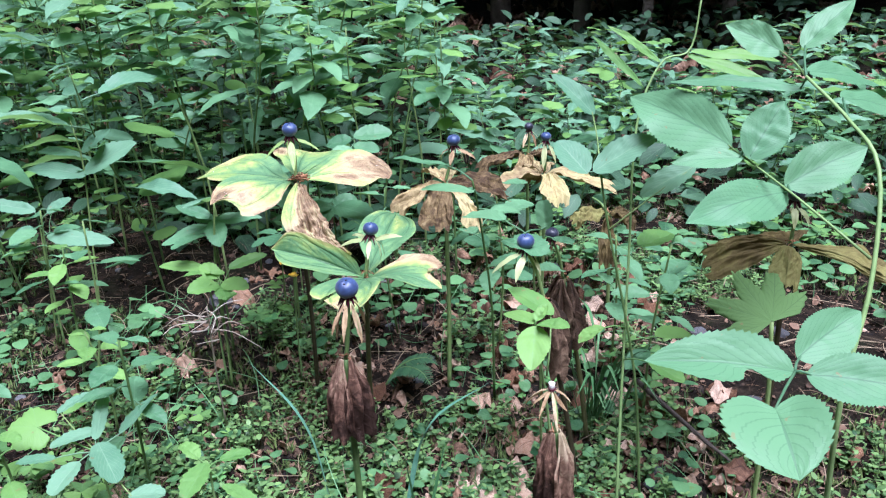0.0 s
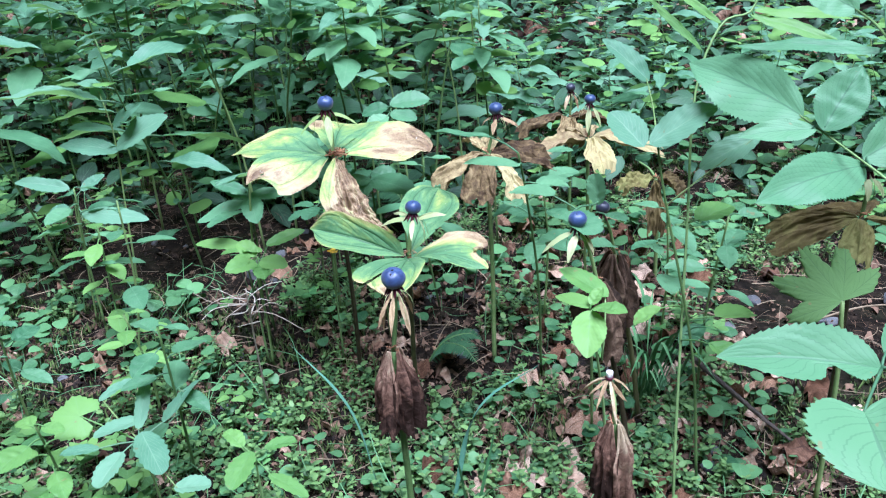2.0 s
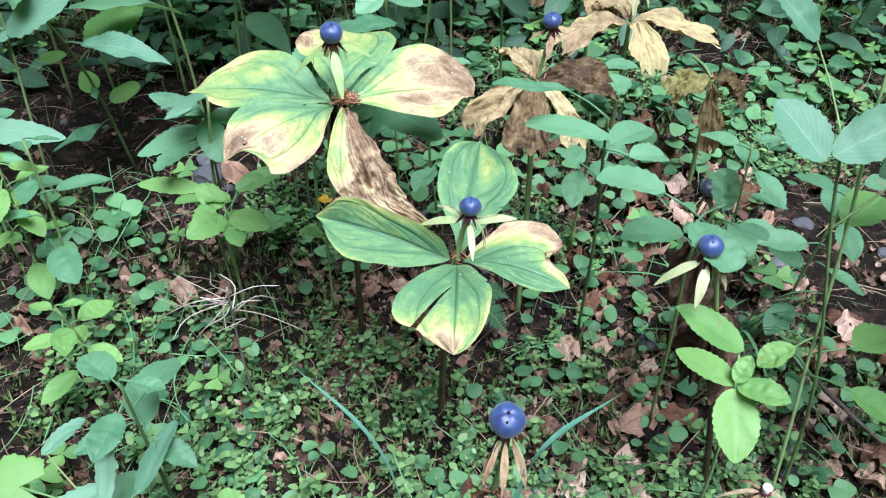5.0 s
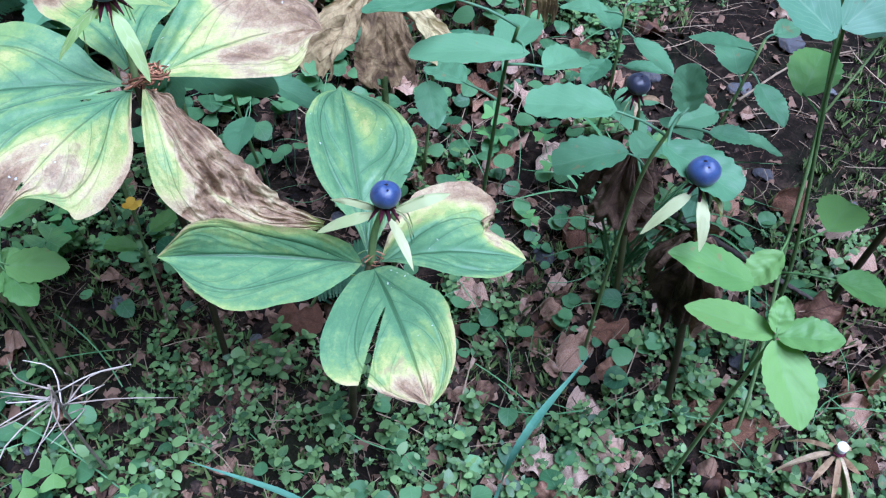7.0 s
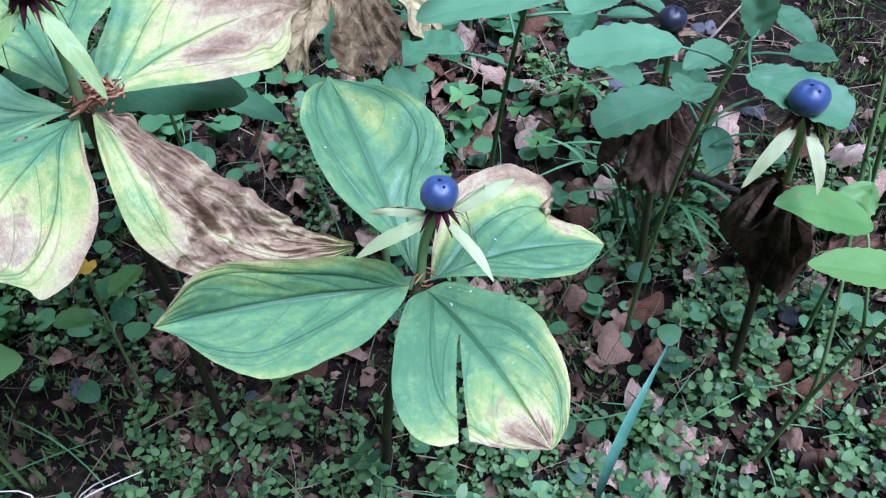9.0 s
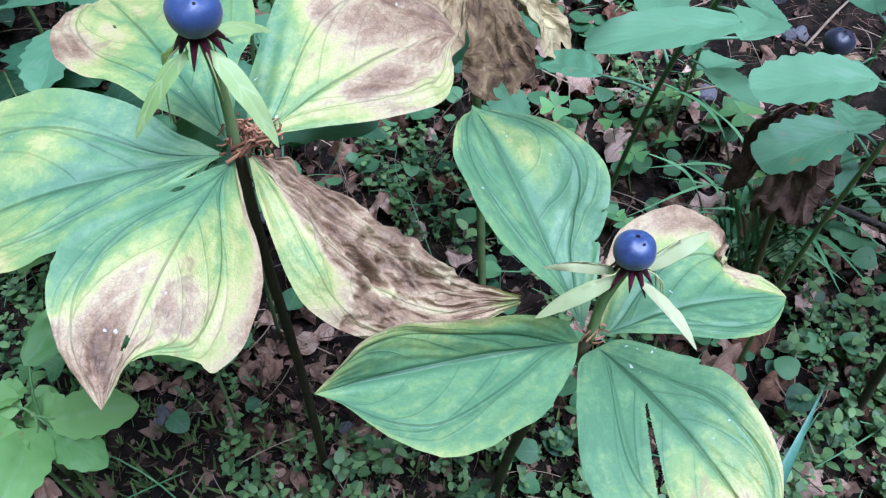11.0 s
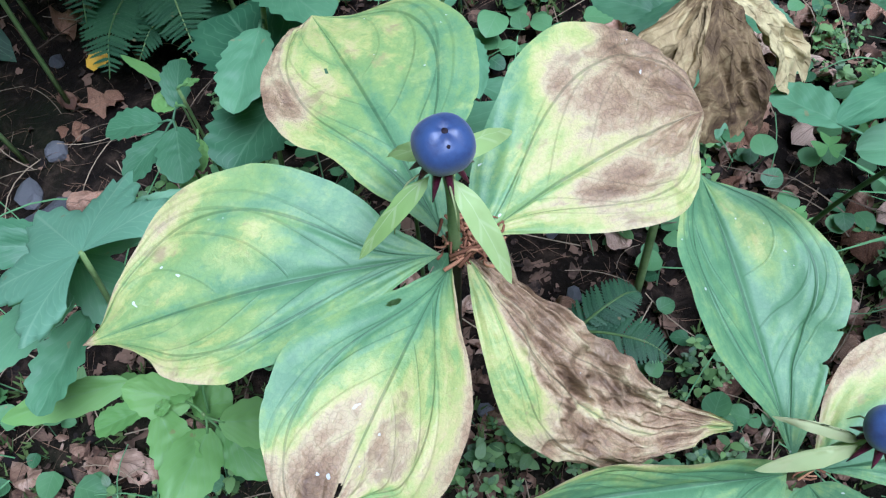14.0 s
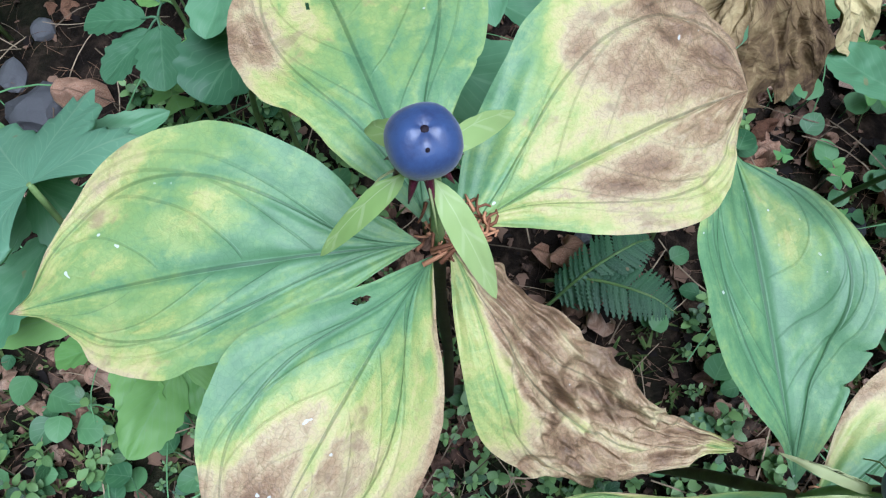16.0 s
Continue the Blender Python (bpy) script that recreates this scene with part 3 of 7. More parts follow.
def fruit(plant, origin, centre, r, lean, sepals, mat, sepal_mat, threads=5, seed=0, calyx=True):
    """Berry with its scar, dark calyx claws, hanging sepals and thin petals. sepals: (tip, width)."""
    rnd = np.random.default_rng(seed)
    origin, centre = np.asarray(origin, float), np.asarray(centre, float)
    v, f = berry_mesh(r, seed)
    turn = np.array(Euler((radians(lean[0]), radians(lean[1]), seed)).to_matrix())
    berry = part("berry", mesh_of("berry", v @ turn.T + centre - origin, f), mat, plant, "round blue-black berry with a pale bloom")
    top = turn @ np.array([0, 0, 1.0])
    side = np.array([-0.25, -1.0, 0.0])
    side = unit(side - top * (side @ top))
    tv, tf = tube([centre + top * r * 0.70, centre + top * r * 0.765, centre + top * r * 0.805], r * 0.15, r * 0.10, 4, 9)
    part("scar", mesh_of("scar", tv - origin, tf), MAT_SCAR, berry)
    tv, tf = tube([centre + top * r * 0.66 + side * r * 0.50, centre + top * r * 0.76 + side * r * 0.54], r * 0.10, r * 0.06, 3, 8)
    part("scar", mesh_of("scar", tv - origin, tf), MAT_SCAR, berry)
    under = centre - top * r * 0.86
    if calyx:
        for k in range(8):
            az = k * np.pi / 4 + rnd.uniform(-0.2, 0.2)
            d = np.array([np.cos(az), np.sin(az), 0])
            L = rnd.uniform(0.75, 1.25)
            tv, tf = tube([under + d * r * 0.16 + top * r * 0.15, under + d * r * 0.55 - top * r * 0.2, under + d * r * (1.05 * L) - top * r * 1.0 * L], 0, 0, 6, 6,
                          bulge=lambda q: r * (0.24 * (1 - q) ** 0.8 + 0.02))
            part("claw", mesh_of("claw", tv - origin, tf), MAT_CALYX, plant, "dark purple claw under the berry")
    for k, (tip, width) in enumerate(sepals):
        tip = np.asarray(tip, float)
        d = tip - under
        out = unit(np.array([d[0], d[1], 0.0]))
        start = under + out * r * 0.5 - np.array([0, 0, r * 0.55])
        ax = unit(tip - start)
        s = unit(np.cross(ax, np.cross(ax, np.array([0.2, -0.75, 0.6]))))
        s = unit(np.cross(ax, unit(out + np.array([0, -0.35, 0.45]))))
        m = (start + tip) / 2 + unit(np.cross(s, ax)) * 0.002
        v, f, uv = lofted(start, tip, m - s * width / 2, m + s * width / 2, arch=0.003, nu=18, nv=6, a=0.55, b=0.8, quilt=0.0002, wave=0.0008, seed=seed + k)
        part("sepal", mesh_of("sepal", v - origin, f, uv), sepal_mat, plant)
    for k in range(threads):
        az = rnd.uniform(0, 6.28)
        d = np.array([np.cos(az), np.sin(az), 0])
        L = rnd.uniform(0.010, 0.018)
        v, f = tube([under, under + d * L * 0.45 - np.array([0, 0, L * 0.3]), under + d * L * 0.6 - np.array([0, 0, L * rnd.uniform(0.7, 1.1)])], 0.0003, 0.00012, 6, 4)
        part("petal", mesh_of("petal", v - origin, f), MAT_SEPAL_PALE, plant, "thread-thin pale petal")


def stem_between(plant, origin, ctrl, r0, r1, mat, name="stem"):
    v, f = tube(ctrl, r0, r1, 14, 9)
    part(name, mesh_of(name, v - np.asarray(origin, float), f), mat, plant)


def scales(plant, origin, hub, n, spread, seed):
    rnd = np.random.default_rng(seed)
    for k in range(n):
        az, L = rnd.uniform(0, 6.28), rnd.uniform(0.0016, 0.0046)
        c = np.asarray(hub) + np.array([rnd.normal(0, spread * 0.5), rnd.normal(0, spread * 0.4), rnd.uniform(0.0005, 0.0042)])
        d = np.array([np.cos(az), np.sin(az), rnd.uniform(-0.8, 0.9)]) * L / 2
        bend = rnd.normal(0, 0.0006, 3)
        v, f = tube([c - d, c + bend, c + d], 0.0004, 0.0002, 4, 4)
        part("dry_scale", mesh_of("scale", v - np.asarray(origin, float), f), MAT_SCALE, plant)


def outlined(base, tip, left, right, rim_l, rim_r, arch=0.005, nu=120, nv=56, relief=0.00065, wave=0.0013, crumple=None, ragged=0.0004, seed=0.0, cut=None, torn=False, teeth=0, tooth=0.0, slit=None):
    """A leaf from base to tip. left and right give the lift of each half; the rims are (share of the length, width in mm) along each margin."""
    base, tip, left, right = (np.asarray(k, float) for k in (base, tip, left, right))
    along = tip - base
    mid = (base + tip) / 2 + np.array([0, 0, 2 * arch])

    def spine(k):
        k = np.asarray(k, float)[..., None]
        return (1 - k) ** 2 * base + 2 * k * (1 - k) * mid + k * k * tip

    s = np.linspace(0, 1, nu + 1)
    v = np.linspace(-1, 1, nv + 1)
    S = spine(s)
    P = np.empty((nu + 1, nv + 1, 3))
    for i, (e, rim) in enumerate(((left, rim_l), (right, rim_r))):
        k = float(np.clip((e - base) @ along / (along @ along), 0.15, 0.85))
        side = unit(e - spine(k))
        c = curve_points([(0, 0, 0)] + [(a, w / 1000, 0) for a, w in rim] + [(1, 0, 0)], nu + 1)
        q = np.stack([s * 16, s * 0 + 5.1 * i, s * 0], -1)
        c[:, 1] += ragged * (vnoise(q, seed + 7) + 0.8 * vnoise(q * 2.7, seed + 8) - 0.9) * np.clip(np.minimum(s, 1 - s) * 8, 0, 1)
        if teeth:
            c[:, 1] *= 1 - tooth * ((s * teeth) % 1.0) * np.clip(np.minimum(s, 1 - s) * 12, 0, 1)
        M = spine(c[:, 0]) + c[:, 1:2] * side
        soft = M.copy()
        for _ in range(0 if torn else 60):
            soft[1:-1] = (soft[:-2] + 2 * soft[1:-1] + soft[2:]) / 4
        for j, t in enumerate(v):
            if (t < 0) == (i == 0) or t == 0:
                P[:, j] = S + abs(t) * (soft - S) + abs(t) ** 7 * (M - soft)
    nrm = unit(np.cross(np.gradient(P, axis=0), np.gradient(P, axis=1)))
    nrm *= np.where(nrm[..., 2:3].mean() < 0, -1.0, 1.0)
    U, V = np.meshgrid(s, v, indexing="ij")
    env = np.clip(np.minimum(U, 1 - U) * 7, 0, 1)
    wob = 0.10 * (vnoise(np.stack([U * 3, V * 0 + np.sign(V), U * 0], -1), seed + 3) - 0.5)
    groove = 1.25 * np.exp(-(V / 0.035) ** 2)
    for start, reach, rate, deep in ((0.0, 1.2, 1.45, 0.8), (0.10, 1.3, 2.2, 0.2), (0.27, 1.3, 2.6, 0.3), (0.44, 1.3, 3.2, 0.26), (0.62, 1.3, 4.0, 0.22)):
        run = np.maximum(U - start, 0)
        groove = np.maximum(groove, deep * np.exp(-((np.abs(V) + wob - reach * (1 - np.exp(-rate * run))) / 0.035) ** 2) * np.clip(run * 12, 0, 1))
    puff = vnoise(np.stack([U * 11 - np.abs(V) * 5, V * 4.5, U * 0], -1), seed + 9) - 0.5
    off = relief * (-0.9 * groove + 1.1 * puff) * env * np.clip((1 - np.abs(V)) * 8 + 0.25, 0, 1)
    off = off + wave * (vnoise(P / 0.016, seed) - 0.5) * 2 * env * (0.25 + np.abs(V))
    if crumple is not None:
        amount = crumple(U, V)
        q = np.stack([U * 6 + V * 1.5, V * 5 - U * 2, U * 0], -1)
        ridge = 1 - np.abs(2 * vnoise(q, seed + 11) - 1) * 2
        small = 1 - np.abs(2 * vnoise(q * 2.3, seed + 13) - 1) * 2
        off = off + amount * (0.0009 * ridge + 0.0005 * small + 0.0016 * (vnoise(P / 0.0045, seed + 2) - 0.5) + 0.0009 * (vnoise(P / 0.002, seed + 4) - 0.5)) * env
    P = P + nrm * off[..., None]
    uv = np.stack([U, V * 0.5 + 0.5], -1).reshape(-1, 2)
    faces = grid_faces(nu, nv)
    if cut is not None:
        mid_uv = np.array([uv[list(q)].mean(0) for q in faces])
        gone = cut(mid_uv[:, 0], mid_uv[:, 1] * 2 - 1)
        faces = [q for q, g in zip(faces, gone) if not g]
    if slit is not None:
        a0, w0, a1, w1, wide = slit
        rel = P.reshape(-1, 3) - base
        a = rel @ along / np.linalg.norm(along) * 1000
        w = np.linalg.norm(rel - np.outer(rel @ along, along) / (along @ along), axis=1) * 1000 * np.where(uv[:, 1] > 0.5, 1, -1)
        go = np.array([a1 - a0, w1 - w0])
        t = ((a - a0) * go[0] + (w - w0) * go[1]) / (go @ go)
        apart = np.abs((a - a0) * go[1] - (w - w0) * go[0]) / np.linalg.norm(go)
        gap = (t > 0) & (apart < wide * np.clip(t, 0, 1.3) ** 0.8)
        faces = [q for q in faces if not gap[list(q)].any()]
    return P.reshape(-1, 3), faces, uv


def paris_leaf(plant, origin, base, tip, left, right, rim_l, rim_r, decay, seed=0, **kw):
    v, f, uv = outlined(base, tip, left, right, rim_l, rim_r, seed=seed, **kw)
    n = vnoise(v / 0.016, seed + 5)
    d = decay(uv[:, 0], uv[:, 1] * 2 - 1, n)
    return part("leaf", mesh_of("leaf", v - np.asarray(origin, float), f, uv, d), MAT_PARIS, plant)


def blob(u, v, cu, cv, ru, rv):
    """1 in the middle of a soft oval patch, 0 outside it."""
    return np.clip(1.6 * np.exp(-((u - cu) / ru) ** 2 - ((v - cv) / rv) ** 2) - 0.3, 0, 1)


def step(x, lo, hi):
    t = np.clip((x - lo) / (hi - lo), 0, 1)
    return t * t * (3 - 2 * t)


def spot(u, v, cu, cv, ru, rv):
    return ((u - cu) / ru) ** 2 + ((v - cv) / rv) ** 2 < 1


def shrivelled_leaf(plant, origin, upper, lower, seed):
    """A leaf half dried up and crumpled, between its two margins."""
    nu, nv = 130, 84
    A, B = curve_points(upper, nu + 1), curve_points(lower, nu + 1)
    U, V = np.meshgrid(np.linspace(0, 1, nu + 1), np.linspace(-1, 1, nv + 1), indexing="ij")
    P = A[:, None] * (0.5 - V[..., None] / 2) + B[:, None] * (0.5 + V[..., None] / 2)
    nrm = unit(np.cross(np.gradient(P, axis=0), np.gradient(P, axis=1)))
    nrm *= np.where(nrm[..., 2:3].mean() < 0, -1.0, 1.0)
    n = vnoise(P / 0.014, seed + 5)
    dry = step(-V + 0.12 + 1.6 * step(U, 0.50, 0.68) - 0.25 * step(-U, -0.2, 0) + 0.5 * (n - 0.5), -0.10, 0.16)
    q = np.stack([U * 4.5 + V * 1.6, V * 4.2 + 2.4 * n - U * 2.6, U * 0], -1)
    ridge = 1 - np.abs(2 * vnoise(q, seed) - 1) * 2
    small = 1 - np.abs(2 * vnoise(q * (2.8, 2.4, 1), seed + 1) - 1) * 2
    off = (0.15 + 0.85 * dry) * (0.0016 * ridge + 0.0008 * small) + dry * (0.0042 * (vnoise(P / 0.0050, seed + 2) - 0.5) + 0.0016 * (vnoise(P / 0.0021, seed + 6) - 0.5))
    off = off + 0.0022 * np.sin(np.pi * np.clip((V + 0.1) / 1.1, 0, 1)) * np.sin(np.pi * np.clip(U / 0.7, 0, 1)) - 0.0026 * np.exp(-((V + 0.12) / 0.2) ** 2) * step(U, 0.15, 0.45) * step(-U, -0.9, -0.7)
    edge = 0.0030 * (vnoise(np.stack([U * 22, U * 0, U * 0], -1), seed + 3) - 0.5) * np.clip(-V, 0, 1) ** 4
    P = P + nrm * (off * np.clip(U * 8, 0, 1))[..., None] + (A - B)[:, None] / np.linalg.norm(A - B + 1e-9, axis=1)[:, None, None] * edge[..., None]
    # real browning, plus more decay in the furrows to paint in their crease shade
    d = dry * (0.88 + 0.26 * (vnoise(P / 0.0065, seed + 12) - 0.5) - 0.07 * ridge - 0.05 * small) + (1 - dry) * (0.34 + 0.26 * n + 0.10 * step(U, 0.35, 0.6)) - 0.28 * step(U, 0.88, 0.98)
    uv = np.stack([U, V * 0.5 + 0.5], -1).reshape(-1, 2)
    part("leaf", mesh_of("leaf", P.reshape(-1, 3) - np.asarray(origin, float), grid_faces(nu, nv), uv, d.reshape(-1)), MAT_PARIS, plant, "half dried crumpled brown leaf")


def plant_tall():
    """The tall five-leaved plant that the walk ends over."""
    o = (0.0, 0.0, 0.0)
    p = thing("herb_paris", o, "herb paris with five yellowing browned leaves and one blue berry", "plant", "herb paris plants")
    hub = np.array([-0.001, -0.007, 0.1965])
    stem_between(p, o, [(0.0, 0.0, -0.01), (0.001, -0.001, 0.08), (-0.001, -0.005, 0.15), hub], 0.0018, 0.0014, MAT_STEM_RED)
    stem_between(p, o, [hub, hub + (0.001, 0.002, 0.018), (-0.0018, -0.0063, 0.231)], 0.0013, 0.0011, MAT_STEM, "flower_stalk")
    b = lambda az: hub + np.array([np.cos(az), np.sin(az), 0]) * 0.003
    paris_leaf(p, o, b(2.9), (-0.0780, 0.0114, 0.1938), (-0.0563, -0.0125, 0.199), (-0.0326, 0.0262, 0.2085),
               [(0.12, 5), (0.241, 9.6), (0.358, 12.6), (0.456, 16.5), (0.529, 17.0), (0.6, 18.4), (0.692, 16.6), (0.77, 13.2), (0.808, 8.5), (0.888, 3.5), (0.95, 1.2)],
               [(0.06, 4), (0.115, 7.2), (0.165, 13.0), (0.244, 18.9), (0.353, 23.9), (0.459, 26.3), (0.604, 25.8), (0.72, 22.0), (0.802, 15.3), (0.867, 9.4), (0.938, 2.5)],
               lambda u, v, n: 0.09 + 0.30 * step(u + 0.25 * (n - 0.5), 0.35, 0.9) + 0.14 * step(np.abs(v), 0.55, 1) * step(u, 0.3, 0.55) + 0.20 * blob(u, v, 0.50, 0.36, 0.11, 0.16) + 0.20 * blob(u, v, 0.44, 0.56, 0.12, 0.10)
               + 0.20 * blob(u, v, 0.68, 0.78, 0.10, 0.25) + 0.16 * blob(u, v, 0.62, -0.75, 0.12, 0.35) + 0.45 * step(u, 0.93, 1.0) + 0.10 * step(np.abs(v), 0.93, 1) * step(u, 0.45, 0.6), 1)
    paris_leaf(p, o, b(4.0), (-0.0523, -0.0496, 0.1944), (-0.0098, -0.0325, 0.189), (-0.0495, -0.0246, 0.202),
               [(0.05, 2.4), (0.146, 7.8), (0.261, 15.0), (0.371, 19.3), (0.491, 21.3), (0.636, 21.5), (0.753, 18.3), (0.751, 14.2), (0.79, 6.0), (0.853, 1.5), (0.917, 0.9)],
               [(0.10, 4.2), (0.226, 9.8), (0.384, 17.6), (0.501, 21.3), (0.625, 20.5), (0.715, 19.0), (0.807, 15.5), (0.888, 10.7), (0.958, 4.4)],
               lambda u, v, n: 0.09 + 0.36 * step(u - 0.34 * v + 0.2 * (n - 0.5), 0.12, 0.50) + 0.19 * step(u, 0.36, 0.6) * step(0.75 - np.abs(v + 0.12) + 0.5 * (n - 0.5), 0.0, 0.4) + 0.34 * step(u + 0.12 * v + 0.3 * (n - 0.5), 0.72, 0.97)
               + 0.26 * step(-v, 0.80, 1.0) * step(0.75 - u, 0, 0.3) + 0.06 * step(v, 0.9, 1), 2,
               crumple=lambda u, v: 0.9 * step(u, 0.68, 0.9), cut=lambda u, v: spot(u, v, 0.20, 0.62, 0.016, 0.10) | spot(u - 0.04 * v, v, 0.80, 0.04, 0.030, 0.025))
    shrivelled_leaf(p, o, [b(5.5), (0.0085, -0.0160, 0.1920), (0.0179, -0.0301, 0.1835), (0.0237, -0.0362, 0.1755), (0.0277, -0.0449, 0.1710), (0.0330, -0.0505, 0.1650), (0.0425, -0.0585, 0.1590)],
                    [b(5.1), (-0.0039, -0.0213, 0.1917), (-0.0070, -0.0364, 0.1827), (-0.0055, -0.0437, 0.1765), (0.0022, -0.0501, 0.1675), (0.0170, -0.0565, 0.1590), (0.0415, -0.0600, 0.1580)], 3)
    paris_leaf(p, o, b(6.1), (0.0668, -0.0010, 0.1945), (0.040, 0.0255, 0.209), (0.036, -0.0215, 0.1975),
               [(0.06, 6.5), (0.136, 13.1), (0.229, 18.0), (0.35, 23.4), (0.441, 27.9), (0.585, 31.0), (0.682, 31.5), (0.781, 29.9), (0.86, 28.2), (0.88, 26.2), (0.961, 23.4), (1.015, 18.1), (1.04, 9.9)],
               [(0.05, 0.9), (0.116, 2.5), (0.239, 7.9), (0.347, 13.0), (0.455, 16.5), (0.567, 19.1), (0.692, 18.5), (0.786, 14.1), (0.872, 6.7), (0.95, 2.6)],
               lambda u, v, n: 0.11 + 0.34 * step(u + 0.55 * v + 0.2 * (n - 0.5), -0.16, 0.20) + 0.27 * step(u + 0.06 * v + 0.5 * (n - 0.5), 0.22, 0.60) + 0.14 * step(u - 0.25 * v + 0.5 * (n - 0.5), 0.55, 0.95) + 0.14 * blob(u, v, 0.42, 0.36, 0.30, 0.22) + 0.12 * blob(u, v, 0.45, -0.55, 0.05, 0.14)
               - 0.16 * step(v, 0.60, 0.92) * step(0.92 - u, 0, 0.25), 4, arch=0.006, crumple=lambda u, v: step(u + 0.1 * v, 0.40, 0.8))
    paris_leaf(p, o, b(1.75), (-0.0013, 0.0707, 0.1955), (-0.0245, 0.0285, 0.2065), (0.0225, 0.0490, 0.201),
               [(0.113, 4.9), (0.216, 10.5), (0.349, 15.2), (0.414, 20.1), (0.494, 22.2), (0.579, 22.6), (0.691, 20.4), (0.769, 16.6), (0.909, 9.1), (0.97, 3.2)],
               [(0.12, 6.5), (0.252, 13.0), (0.34, 20.0), (0.36, 21.0), (0.377, 22.6), (0.471, 26.9), (0.611, 30.4), (0.729, 29.7), (0.858, 24.6), (0.904, 16.1), (0.925, 9.5), (0.965, 3.5)],
               lambda u, v, n: 0.12 + 0.30 * step(u - 0.22 * v + 0.25 * (n - 0.5), 0.22, 0.72) + 0.30 * step(-v + 0.5 * (n - 0.5), 0.55, 0.95) * step(u, 0.38, 0.56) + 0.20 * blob(u, v, 0.62, -0.35, 0.10, 0.16) + 0.14 * blob(u, v, 0.55, -0.7, 0.12, 0.2)
               + 0.16 * blob(u, v, 0.72, 0.08, 0.07, 0.12) + 0.10 * step(np.abs(v), 0.9, 1), 5, arch=0.006, crumple=lambda u, v: 0.5 * step(-v, 0.4, 0.9) * step(u, 0.4, 0.6), cut=lambda u, v: spot(u, v, 0.66, -0.27, 0.014, 0.030))
    scales(p, o, hub + np.array([0.0040, 0.0005, 0.0]), 85, 0.0068, 3)
    for k, (az, L) in enumerate(((0.05, 0.015), (3.0, 0.011), (0.35, 0.010), (6.1, 0.011))):
        d = np.array([np.cos(az), np.sin(az), 0]) * L / 2
        c = hub + np.array([0.003, -0.0035, 0.002 + 0.0006 * k])
        v, f = tube([c - d, c + np.array([0, 0, 0.001]), c + d], 0.0005, 0.00025, 6, 5)
        part("dry_scale", mesh_of("scale", v, f), MAT_SCALE, p)
    fruit(p, o, (-0.0017, -0.0063, 0.2344), 0.0056, (6, -4),
          [((0.0023, -0.0245, 0.2092), 0.0048), ((-0.0213, -0.0079, 0.2127), 0.0036), ((0.0172, 0.0021, 0.2160), 0.0042), ((-0.006, 0.012, 0.211), 0.005)],
          MAT_BERRY, MAT_SEPAL, 6, 1)


